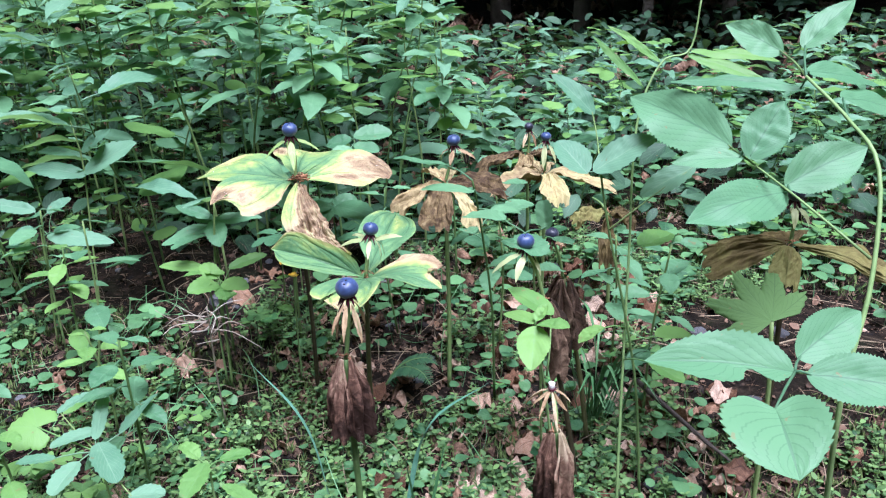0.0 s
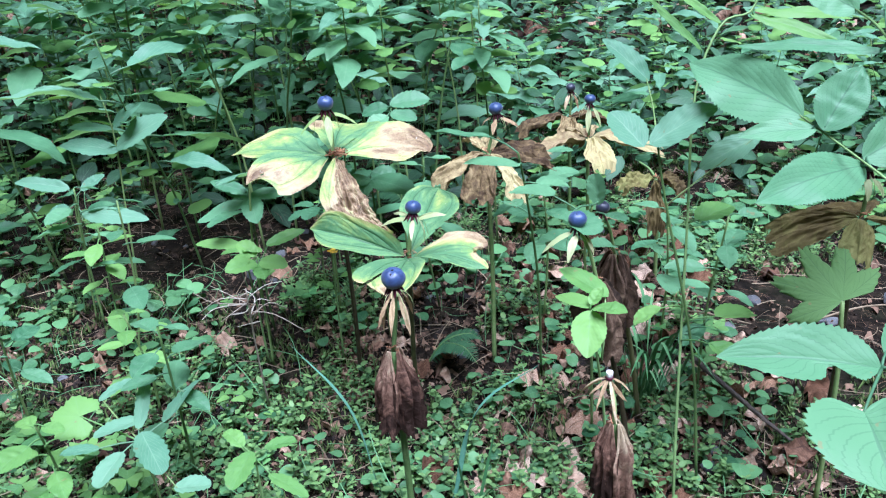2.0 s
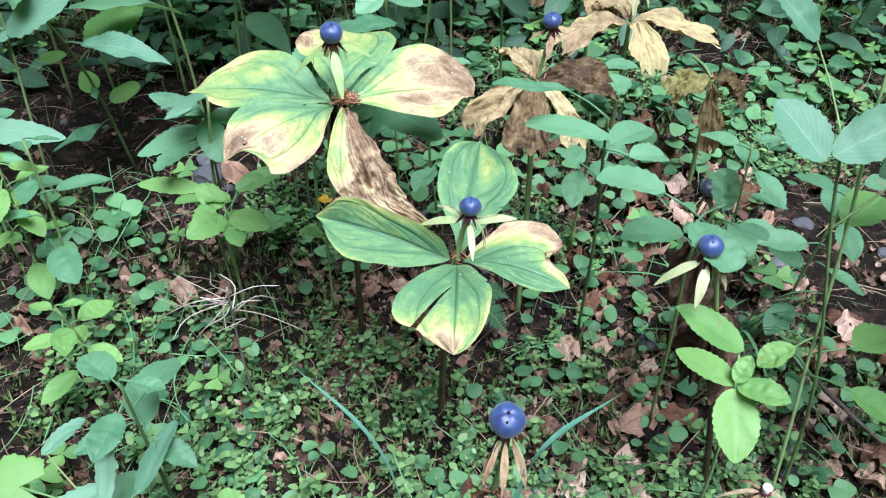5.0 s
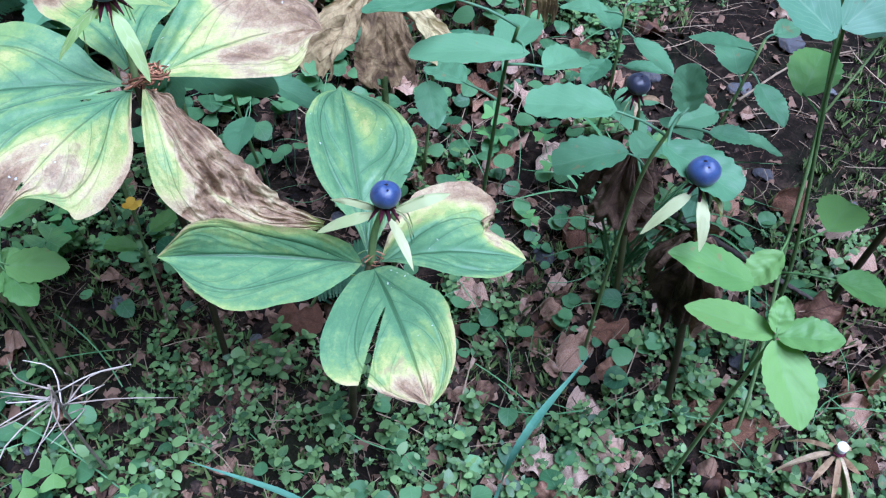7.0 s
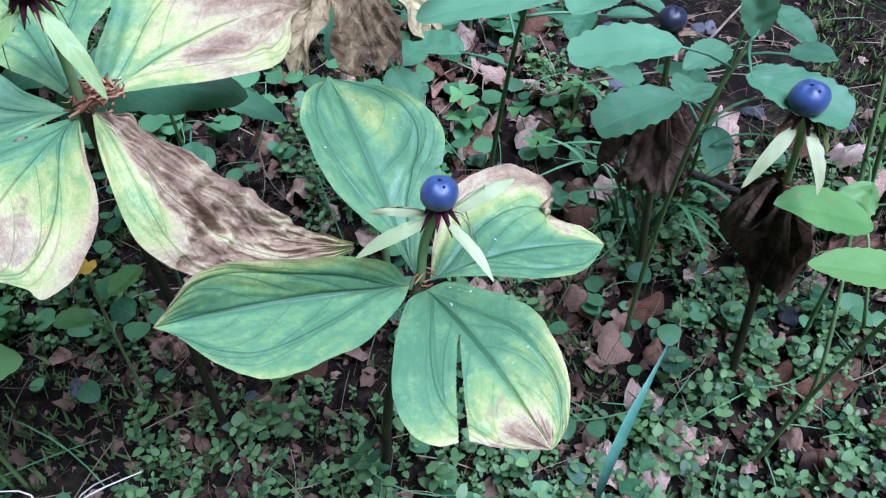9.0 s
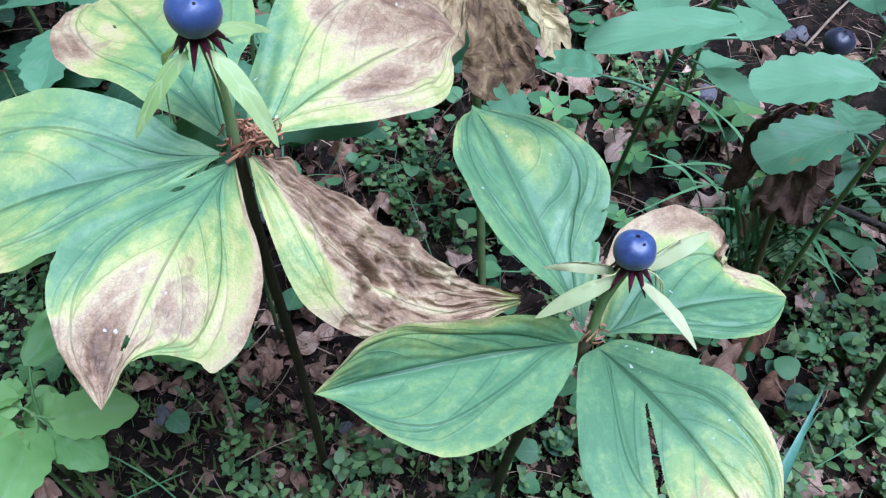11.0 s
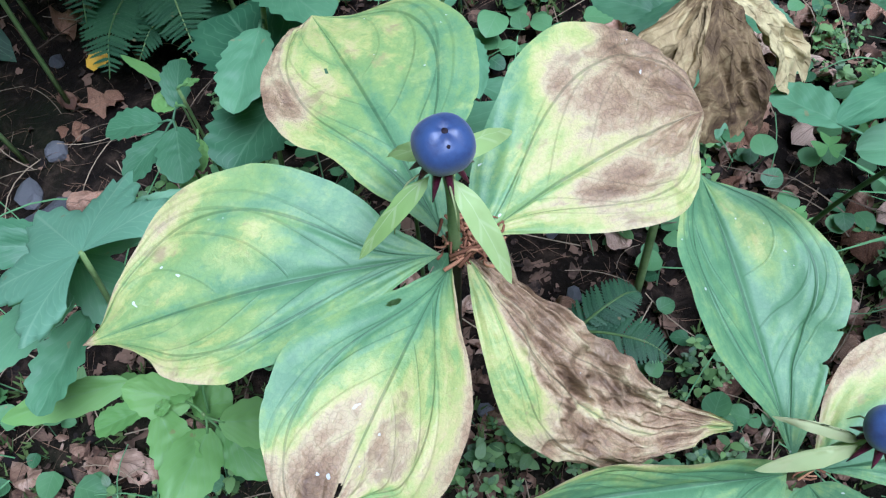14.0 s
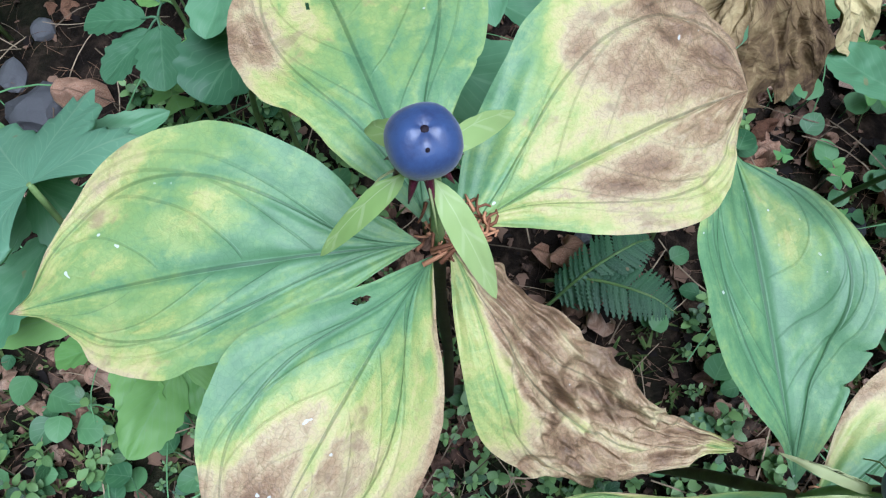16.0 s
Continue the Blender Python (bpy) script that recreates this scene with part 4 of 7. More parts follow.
def plant_low():
    """The four-leaved green plant beside it."""
    o = (0.049, -0.050, 0.0)
    p = thing("herb_paris", o, "herb paris with four broad green leaves, one torn, blue berry", "plant", "herb paris plants")
    hub = np.array([0.053, -0.0755, 0.1505])
    stem_between(p, o, [(0.049, -0.050, -0.01), (0.049, -0.056, 0.05), (0.051, -0.066, 0.11), hub], 0.002, 0.0016, MAT_STEM_RED)
    stem_between(p, o, [hub, hub + (0.002, 0.0, 0.016), (0.058, -0.078, 0.181)], 0.0014, 0.0012, MAT_STEM, "flower_stalk")
    b = lambda az: hub + np.array([np.cos(az), np.sin(az), 0]) * 0.003
    paris_leaf(p, o, b(2.8), (-0.0137, -0.0530, 0.1628), (0.0003, -0.0845, 0.1655), (0.0162, -0.0610, 0.1745),
               [(0.062, 6.3), (0.165, 13.2), (0.298, 20.7), (0.416, 23.5), (0.525, 25.7), (0.633, 25.9), (0.703, 24.0), (0.804, 17.6), (0.871, 10.9), (0.925, 4.9)],
               [(0.04, 4.5), (0.104, 9.3), (0.287, 12.9), (0.455, 14.4), (0.613, 15.1), (0.728, 15.6), (0.85, 14.4), (0.93, 7.1)],
               lambda u, v, n: 0.06 + 0.34 * step(v + 0.25 * (n - 0.5), 0.45, 0.95) * step(u, 0.10, 0.40) + 0.16 * step(u, 0.85, 1.0) + 0.22 * step(np.abs(v), 0.90, 1.0) * step(u, 0.3, 0.6) + 0.10 * n, 11, arch=0.0025)
    paris_leaf(p, o, b(4.7), (0.0465, -0.1365, 0.1540), (0.0645, -0.1150, 0.1615), (0.0262, -0.1040, 0.158),
               [(0.052, 6.2), (0.249, 11.8), (0.34, 14.6), (0.36, 13.8), (0.436, 16.1), (0.582, 16.6), (0.735, 14.8), (0.858, 11.8), (0.953, 6.9), (0.99, 3.0)],
               [(0.032, 7.1), (0.233, 17.1), (0.416, 24.1), (0.566, 27.3), (0.695, 27.2), (0.775, 23.6), (0.805, 19.0), (0.83, 15.8), (0.88, 12.8), (0.93, 8.0)],
               lambda u, v, n: 0.06 + 0.32 * step(u + 0.3 * (n - 0.5), 0.40, 0.72) + 0.34 * step(u + 0.25 * (n - 0.5), 0.68, 0.92) * step(0.75 - np.abs(v), 0.0, 0.3) + 0.30 * step(u, 0.72, 0.84) * step(v + 0.3 * (n - 0.5), 0.25, 0.7) + 0.18 * step(np.abs(v), 0.85, 1.0) * step(u, 0.3, 0.6), 12,
               arch=0.005, nu=260, nv=130, ragged=0.0003, slit=(21.0, 5.0, 48.5, 18.6, 1.15), crumple=lambda u, v: 0.9 * step(u, 0.72, 0.95))
    paris_leaf(p, o, b(1.4), (0.0715, -0.0029, 0.1685), (0.0385, -0.0385, 0.1745), (0.0830, -0.0475, 0.167),
               [(0.07, 2.0), (0.148, 4.9), (0.242, 10.6), (0.358, 15.9), (0.475, 18.2), (0.625, 18.0), (0.748, 16.7), (0.853, 12.7), (0.921, 7.3), (0.96, 2.5)],
               [(0.08, 5.0), (0.158, 9.4), (0.25, 13.2), (0.268, 12.2), (0.285, 14.6), (0.345, 18.6), (0.36, 17.6), (0.375, 20.2), (0.474, 23.7), (0.576, 24.2), (0.716, 20.5), (0.838, 14.2), (0.916, 6.6), (0.96, 1.8)],
               lambda u, v, n: 0.02 + 0.12 * n + 0.24 * blob(u, v, 0.80, 0.32, 0.16, 0.28) + 0.10 * blob(u, v, 0.62, 0.30, 0.10, 0.16) + 0.22 * step(-v, 0.86, 1.0) * step(u, 0.55, 0.7) + 0.18 * step(v, 0.90, 1.0) * step(u, 0.55, 0.7), 13, arch=0.003)
    paris_leaf(p, o, b(5.9), (0.1035, -0.0975, 0.1508), (0.0955, -0.0600, 0.1585), (0.0720, -0.1015, 0.159),
               [(0.06, 9.0), (0.134, 17.9), (0.289, 27.0), (0.493, 30.5), (0.659, 31.0), (0.765, 27.5), (0.823, 22.2), (0.79, 17.5), (0.70, 13.6), (0.76, 11.4), (0.893, 7.5), (0.97, 3.8)],
               [(0.115, 1.6), (0.314, 6.5), (0.47, 11.6), (0.606, 12.8), (0.776, 10.8), (0.90, 6.0)],
               lambda u, v, n: 0.06 + 0.32 * step(-v + 0.4 * u, 0.35, 0.8) + 0.36 * step(-v + 0.7 * u + 0.4 * (n - 0.5), 0.88, 1.2) * step(0.93 - u, 0, 0.2) + 0.24 * step(np.abs(v), 0.8, 1.0) * step(u, 0.4, 0.6) + 0.20 * step(u, 0.86, 1.0), 14,
               arch=0.006, crumple=lambda u, v: 0.8 * step(-v + 0.6 * u, 0.7, 1.1))
    scales(p, o, hub + np.array([0.001, 0, 0.0]), 9, 0.003, 5)
    fruit(p, o, (0.0582, -0.0781, 0.186), 0.0050, (10, 4),
          [((0.0360, -0.0713, 0.1705), 0.0044), ((0.0575, -0.1010, 0.1735), 0.0030), ((0.0440, -0.0640, 0.176), 0.0030), ((0.0790, -0.0830, 0.182), 0.0032)],
          MAT_BERRY, MAT_SEPAL_PALE, 6, 2)


def withered_plant(base, hub, berry, leaves, sepals, r=0.005, berry_mat=None, leaf_mat=None, sepal_mat=None, label="", seed=0, stem_mat=None, top=True, arch=0.004, fold=0.0042):
    """Herb paris whose leaves hang down withered. leaves: (tip, left, right)."""
    o = np.asarray(base, float)
    p = thing("herb_paris", tuple(o), label, "plant", "herb paris plants")
    hub, berry = np.asarray(hub, float), np.asarray(berry, float)
    stem_between(p, o, [o - (0, 0, 0.01), o * 0.6 + hub * 0.4 + (0.001, 0.001, 0), o * 0.2 + hub * 0.8, hub], 0.002, 0.0015, stem_mat or MAT_STEM_RED)
    stem_between(p, o, [hub, hub * 0.5 + berry * 0.5 + (0.001, 0, 0), berry - (0, 0, r * 0.8)], 0.0012, 0.001, MAT_STEM, "flower_stalk")
    for k, spec in enumerate(leaves):
        if isinstance(spec, dict):
            v, f, uv = draped(hub, seed=seed + k * 3, **spec)
            part("withered_leaf", mesh_of("leaf", v - o, f, uv), leaf_mat or MAT_DRY, p)
            continue
        tip, left, right = spec
        tip, left, right = (np.asarray(q, float) for q in (tip, left, right))
        d = unit((tip - hub) * (1, 1, 0.2))
        v, f, uv = lofted(hub + d * 0.002, tip, left, right, arch=arch, nu=60, nv=40, a=0.62, b=0.24, quilt=0.0, wave=0.0035, crumple=0.0022, seed=seed + k * 3, furrow=fold, furrow_rate=3.6, ragged=0.25, end=lambda q, k=k: 0.94 + 0.05 * np.sin(q * 7 + k) + 0.02 * np.sin(q * 19))
        part("withered_leaf", mesh_of("leaf", v - o, f, uv), leaf_mat or MAT_DRY, p)
    scales(p, o, hub, 6, 0.003, seed)
    if top:
        fruit(p, o, berry, r, (8, 3), sepals, berry_mat or MAT_BERRY, sepal_mat or MAT_SEPAL_DRY, 4, seed)
    return p, o


def draped(hub, az, out, drop, width, seed=0.0):
    """A limp leaf that hangs down round the stem in folds."""
    nu, nv = 46, 40
    U, V = np.meshgrid(np.linspace(0, 1, nu + 1), np.linspace(-1, 1, nv + 1), indexing="ij")
    q = np.stack([V * 2.5 + 0.4 * U, U * 0.8, U * 0 + 3.0], -1)
    ends = 1 - 0.26 * vnoise(np.stack([V * 2.5, V * 0, V * 0], -1), seed + 4) - 0.10 * np.abs(V) ** 3 - 0.10 * vnoise(np.stack([V * 9, V * 0, V * 0], -1), seed + 6)
    D = U * ends
    folds = 1 - np.abs(2 * vnoise(q, seed) - 1) * 2
    r = out * (0.22 + 0.46 * np.minimum(1, D / 0.30) ** 0.7) * (1 + 0.62 * D) + out * 0.75 * folds * np.minimum(1, D * 2.5)
    half = width * (0.30 + 0.70 * np.minimum(1, D / 0.35)) * (1 - 0.25 * D ** 4) / 2
    ang = az + V * half / np.maximum(out, 0.006) + 0.25 * (vnoise(q * (0.5, 1.5, 1), seed + 2) - 0.5)
    z = hub[2] + 0.0015 * np.sin(np.pi * np.minimum(1, D / 0.2)) - drop * np.maximum(0, D - 0.06)
    P = np.stack([hub[0] + r * np.cos(ang), hub[1] + r * np.sin(ang), z], -1)
    crease = 1 - np.abs(2 * vnoise(np.stack([V * 5 + U, U * 2.2, U * 0], -1), seed + 8) - 1) * 2
    rough = 0.0020 * (vnoise(P * (1, 1, 0.35) / 0.0045, seed + 1) - 0.5) + 0.0016 * (vnoise(P * (1, 1, 0.5) / 0.0022, seed + 3) - 0.5) + 0.0013 * crease
    P = P + np.stack([np.cos(ang), np.sin(ang), 0 * ang], -1) * (rough * np.minimum(1, D * 4))[..., None]
    return P.reshape(-1, 3), grid_faces(nu, nv), np.stack([U, V * 0.5 + 0.5], -1).reshape(-1, 2)


def hanging(az, out, drop, width):
    return {"az": az, "out": out, "drop": drop, "width": width}


plant_tall()
plant_low()

# front plant, leaves hanging rotten round the stem
H = (0.0540, -0.2090, 0.166)
withered_plant((0.055, -0.205, 0.0), H, (0.0568, -0.2072, 0.2055), [hanging(*q) for q in ((4.1, 0.0070, 0.062, 0.014), (5.5, 0.0078, 0.054, 0.013), (2.7, 0.0068, 0.058, 0.014), (0.9, 0.0066, 0.046, 0.014))],
               [((0.0635, -0.2150, 0.178), 0.0026), ((0.0489, -0.2168, 0.1837), 0.0020), ((0.055, -0.220, 0.181), 0.0026), ((0.064, -0.200, 0.181), 0.0024), ((0.0505, -0.2105, 0.1775), 0.0016)], 0.0058, MAT_BERRY, MAT_DRY_DARK, MAT_SEPAL_DRY,
               "herb paris with dark withered leaves hanging round its stem", 31, MAT_STEM, arch=0.012)
# plant with pale sepals, its leaves rotten
H = (0.168, -0.1135, 0.148)
withered_plant((0.196, -0.118, 0.0), H, (0.1553, -0.1145, 0.190), [hanging(*q) for q in ((4.0, 0.0100, 0.044, 0.015), (5.5, 0.0105, 0.064, 0.014), (0.6, 0.0110, 0.056, 0.015), (2.4, 0.0085, 0.034, 0.014))],
               [((0.1347, -0.1156, 0.1691), 0.0040), ((0.1481, -0.1306, 0.1698), 0.0046), ((0.164, -0.122, 0.170), 0.003), ((0.162, -0.102, 0.172), 0.003)], 0.0054, MAT_BERRY, MAT_ROT, MAT_SEPAL_PALE,
               "herb paris with blue berry and rotten brown hanging leaves", 41, arch=0.010)
# black berry behind it
H = (0.190, -0.046, 0.132)
withered_plant((0.214, -0.045, 0.0), H, (0.1805, -0.0494, 0.1683), [hanging(*q) for q in ((4.2, 0.010, 0.058, 0.020), (5.6, 0.011, 0.062, 0.019), (2.0, 0.011, 0.056, 0.020))],
               [((0.173, -0.060, 0.160), 0.0016), ((0.190, -0.056, 0.160), 0.0016)], 0.0048, MAT_BERRY_DARK, MAT_ROT, MAT_SEPAL_DRY,
               "herb paris with black shrivelled berry and rotten leaves", 51, arch=0.008)
# beige withered plant behind the tall one
H = (0.108, 0.0440, 0.176)
withered_plant((0.108, 0.030, 0.0), H, (0.1150, 0.052, 0.208), [((0.099, 0.012, 0.146), (0.088, 0.020, 0.158), (0.113, 0.018, 0.156)), ((0.128, 0.0175, 0.141), (0.121, 0.020, 0.155), (0.134, 0.028, 0.155)),
               ((0.072, 0.022, 0.152), (0.080, 0.040, 0.172), (0.084, 0.020, 0.166)), ((0.160, 0.058, 0.158), (0.138, 0.040, 0.168), (0.140, 0.066, 0.174)), ((0.100, 0.092, 0.168), (0.090, 0.072, 0.176), (0.118, 0.076, 0.174))],
               [((0.112, 0.040, 0.191), 0.0042), ((0.132, 0.048, 0.193), 0.004), ((0.104, 0.058, 0.192), 0.0035)], 0.0052, MAT_BERRY, MAT_DRY, MAT_SEPAL_DRY,
               "herb paris with beige withered drooping leaves and blue berry", 61, MAT_STEM, arch=0.004, fold=0.0024)
# two far ones
H = (0.206, 0.196, 0.132)
withered_plant((0.207, 0.20, 0.0), H, (0.2065, 0.195, 0.170), [((0.278, 0.19, 0.112), (0.245, 0.182, 0.126), (0.245, 0.208, 0.130)), ((0.152, 0.172, 0.118), (0.175, 0.170, 0.13), (0.172, 0.20, 0.132)),
               ((0.213, 0.145, 0.114), (0.198, 0.160, 0.128), (0.225, 0.163, 0.126)), ((0.20, 0.25, 0.12), (0.190, 0.23, 0.13), (0.220, 0.23, 0.13))],
               [((0.203, 0.182, 0.142), 0.005), ((0.216, 0.190, 0.144), 0.005)], 0.0050, MAT_BERRY, MAT_STRAWLEAF, MAT_SEPAL_PALE,
               "herb paris with pale yellow-beige withered leaves and blue berry", 71, MAT_STEM, fold=0.0025)
H = (0.199, 0.285, 0.125)
withered_plant((0.20, 0.288, 0.0), H, (0.1995, 0.284, 0.157), [((0.145, 0.27, 0.108), (0.165, 0.265, 0.12), (0.165, 0.295, 0.122)), ((0.245, 0.31, 0.104), (0.225, 0.285, 0.118), (0.225, 0.318, 0.118)), ((0.195, 0.235, 0.108), (0.183, 0.255, 0.12), (0.210, 0.255, 0.12))],
               [((0.193, 0.276, 0.135), 0.004), ((0.207, 0.280, 0.135), 0.004)], 0.0048, MAT_BERRY_DARK, MAT_DRY, MAT_SEPAL_DRY,
               "herb paris with black berry and beige withered leaves", 81, MAT_STEM)
# fallen-over plant with olive leaves
H = (0.262, 0.155, 0.105)
withered_plant((0.27, 0.165, 0.0), H, (0.250, 0.172, 0.118), [((0.228, 0.150, 0.095), (0.245, 0.140, 0.102), (0.243, 0.166, 0.104)), ((0.288, 0.150, 0.088), (0.276, 0.138, 0.098), (0.280, 0.166, 0.100)), ((0.258, 0.125, 0.06), (0.250, 0.135, 0.08), (0.268, 0.135, 0.08))],
               [], 0.004, None, MAT_OLIVE, None, "small herb paris with olive and brown withered leaves", 85, MAT_STEM, False)
# berryless one in front
H = (0.1630, -0.2120, 0.120)
lone, lo = withered_plant((0.168, -0.196, 0.0), H, (0.1617, -0.1995, 0.1400), [hanging(*q) for q in ((4.0, 0.0068, 0.060, 0.012), (5.4, 0.0070, 0.064, 0.012), (2.6, 0.0066, 0.056, 0.012), (0.8, 0.0064, 0.052, 0.012))],
               [], 0.004, None, MAT_DRY_DARK, None, "herb paris whose berry is gone, dry sepals and rotten leaves", 91, MAT_STEM, False, arch=0.008)
v, f = tube([(0.1617, -0.1995, 0.1395), (0.1617, -0.1995, 0.1415), (0.1617, -0.1995, 0.1430)], 0.0016, 0.0018, 4, 10)
part("receptacle", mesh_of("receptacle", v - lo, f), MAT_WHITE, lone, "white stump where the berry was")
v, f = tube([(0.1617, -0.1995, 0.1365), (0.1617, -0.1995, 0.1385), (0.1617, -0.1995, 0.1396)], 0.0010, 0.0023, 4, 10)
part("calyx", mesh_of("calyx", v - lo, f), MAT_CALYX, lone, "dark purple ring below the stump")
for k, az in enumerate((0.0, 0.7, 2.7, 3.4, 4.1, 4.8, 5.5, 1.9)):
    d = np.array([np.cos(az), np.sin(az), 0])
    c = np.array([0.1617, -0.1995, 0.1385])
    tip = c + d * (0.011 + 0.003 * (k % 3)) - np.array([0, 0, 0.009 + 0.0035 * (k % 3)])
    s = np.cross(d, (0, 0, 1)) * 0.0010
    v, f, uv = lofted(c + d * 0.001, tip, (c + tip) / 2 - s + (0, 0, 0.002), (c + tip) / 2 + s + (0, 0, 0.002), arch=0.0015, nu=14, nv=4, a=0.5, b=0.8, quilt=0, wave=0.0026, seed=k)
    part("sepal", mesh_of("sepal", v - lo, f, uv), MAT_SEPAL_DRY, lone)
# one behind the tall stalk at the side
H = (0.318, -0.112, 0.183)
withered_plant((0.326, -0.10, 0.0), H, (0.317, -0.112, 0.216), [((0.266, -0.110, 0.166), (0.288, -0.119, 0.170), (0.290, -0.106, 0.187)), ((0.309, -0.134, 0.164), (0.301, -0.126, 0.170), (0.320, -0.126, 0.172)),
               ((0.375, -0.135, 0.166), (0.350, -0.128, 0.174), (0.350, -0.112, 0.183)), ((0.325, -0.06, 0.168), (0.305, -0.085, 0.178), (0.340, -0.085, 0.178))],
               [((0.313, -0.125, 0.198), 0.004), ((0.324, -0.120, 0.198), 0.004)], 0.0052, MAT_BERRY_DARK, MAT_OLIVE, MAT_SEPAL_PALE,
               "herb paris with olive-brown withered leaves and dark berry", 95, fold=0.0012)


# ---- green plants with leaves set one by one ----
def leafy_plant(name, label, stem, leaves, mat, r=(0.0014, 0.0008), stem_mat=None, teeth=9, tooth=0.35, a=0.75, b=0.8, seed=0, category="plant", group=""):
    """stem: control points from the ground up; leaves: (joint, base, tip, width[, roll in degrees or facing])."""
    o = np.asarray(stem[0], float)
    p = thing(name, tuple(o), label, category, group)
    v, f = tube(stem, r[0], r[1], 4 * len(stem), 8)
    part("stem", mesh_of("stem", v - o, f), stem_mat or MAT_STEM, p)
    for k, (joint, base, tip, width, *roll) in enumerate(leaves):
        joint, base, tip = (np.asarray(q, float) for q in (joint, base, tip))
        ax = unit(tip - base)
        side = unit(np.cross(ax, (0, 0, 1)))
        nrm = np.cross(side, ax)
        if roll and isinstance(roll[0], tuple):
            side = unit(np.cross(ax, unit(roll[0])))
            nrm = np.cross(side, ax)
        else:
            t = radians(roll[0]) if roll else 0.0
            side, nrm = side * np.cos(t) + nrm * np.sin(t), nrm * np.cos(t) - side * np.sin(t)
        m = base + (tip - base) * 0.45
        L = np.linalg.norm(tip - base)
        lift = nrm * width * 0.15
        v, f, uv = lofted(base, tip, m - side * width / 2 + lift, m + side * width / 2 + lift, arch=L * 0.04, nu=(6 if teeth > 14 else 5) * teeth if teeth else 20, nv=8, a=a, b=b, quilt=0.0003, wave=L * 0.03, teeth=teeth, tooth=tooth, seed=seed + k, sweep=0.25)
        reach = np.linalg.norm(base - joint)
        if reach > 0.002:
            tv, tf = tube([joint, (joint + base) / 2 + (0, 0, 0.001), base + ax * 0.002], r[1] * 0.9, r[1] * 0.6, 5, 6)
        if reach > 0.03:
            part("leaf_stalk", mesh_of("leaf_stalk", tv - o, tf), stem_mat or MAT_STEM, p)
        elif reach > 0.002:
            v, f, uv = joined([(v, f, uv), (tv, tf, np.tile([0.5, 0.5], (len(tv), 1)))])
        part("leaf", mesh_of("leaf", v - o, f, uv), mat, p)
    return p


# tall serrate-leaved stalk
J = np.array([0.252, -0.279, 0.196])
F1, F2, F3 = (-0.25, -0.75, 0.6), (-0.2, -0.5, 0.85), (-0.15, -0.65, 0.75)
bramble = leafy_plant("bramble", "tall pale green stalk with large serrated compound leaves", [(0.30, -0.250, 0.0), (0.287, -0.262, 0.10), (0.284, -0.261, 0.172), (0.298, -0.242, 0.219), (0.306, -0.216, 0.264), (0.303, -0.186, 0.280), (0.293, -0.155, 0.295)], [
    ((0.303, -0.229, 0.225), (0.262, -0.147, 0.256), (0.2185, -0.090, 0.2715), 0.034, F1),
    ((0.266, -0.154, 0.257), (0.266, -0.163, 0.254), (0.286, -0.150, 0.281), 0.024, F1),
    ((0.266, -0.154, 0.257), (0.264, -0.160, 0.254), (0.227, -0.158, 0.2505), 0.014, F2),
    ((0.285, -0.179, 0.239), (0.286, -0.168, 0.237), (0.226, -0.195, 0.231), 0.027, F3),
    ((0.285, -0.179, 0.239), (0.284, -0.170, 0.241), (0.329, -0.160, 0.258), 0.027, F1),
    (J, J + (0.004, -0.002, 0), (0.300, -0.298, 0.196), 0.024, F2),
    (J, J + (0.003, 0.006, 0.003), (0.288, -0.256, 0.212), 0.022, F1),
    ((0.293, -0.155, 0.295), (0.299, -0.108, 0.299), (0.269, -0.095, 0.313), 0.020, F1),
    ((0.293, -0.155, 0.295), (0.300, -0.140, 0.286), (0.235, -0.110, 0.284), 0.010, F2),
    ((0.293, -0.155, 0.295), (0.296, -0.148, 0.296), (0.345, -0.130, 0.284), 0.018, F2),
    ((0.303, -0.186, 0.280), (0.310, -0.160, 0.285), (0.360, -0.135, 0.268), 0.020, F2),
    ((0.293, -0.155, 0.295), (0.300, -0.130, 0.305), (0.330, -0.118, 0.328), 0.018, F2),
], MAT_RASP, (0.0015, 0.0008), MAT_STALK, 30, 0.075, 0.55, 0.98, 3)
B0 = np.array([0.30, -0.250, 0.0])
tv, tf = tube([(0.284, -0.261, 0.172), (0.270, -0.270, 0.188), J], 0.0008, 0.0007, 6, 6)
part("stalk", mesh_of("stalk", tv - B0, tf), MAT_STALK, bramble)
v, f, uv = outlined(J, (0.191, -0.268, 0.1965), (0.222, -0.292, 0.196), (0.224, -0.264, 0.210), [(0.05, 5), (0.13, 9.5), (0.19, 8), (0.25, 3.5), (0.33, 3.5), (0.37, 10.5), (0.5, 13), (0.7, 10.5), (0.88, 5)],
                    [(0.04, 6), (0.15, 12), (0.3, 15), (0.5, 14.5), (0.7, 11), (0.88, 5.5)], arch=0.002, nu=130, nv=24, relief=0.0003, wave=0.0012, ragged=0.0002, seed=31, torn=True, teeth=26, tooth=0.10)
part("leaf", mesh_of("leaf", v - B0, f, uv), MAT_RASP, bramble, "serrated leaflet with a bite eaten out of it")
C0 = np.array([0.2335, -0.306, 0.1965])
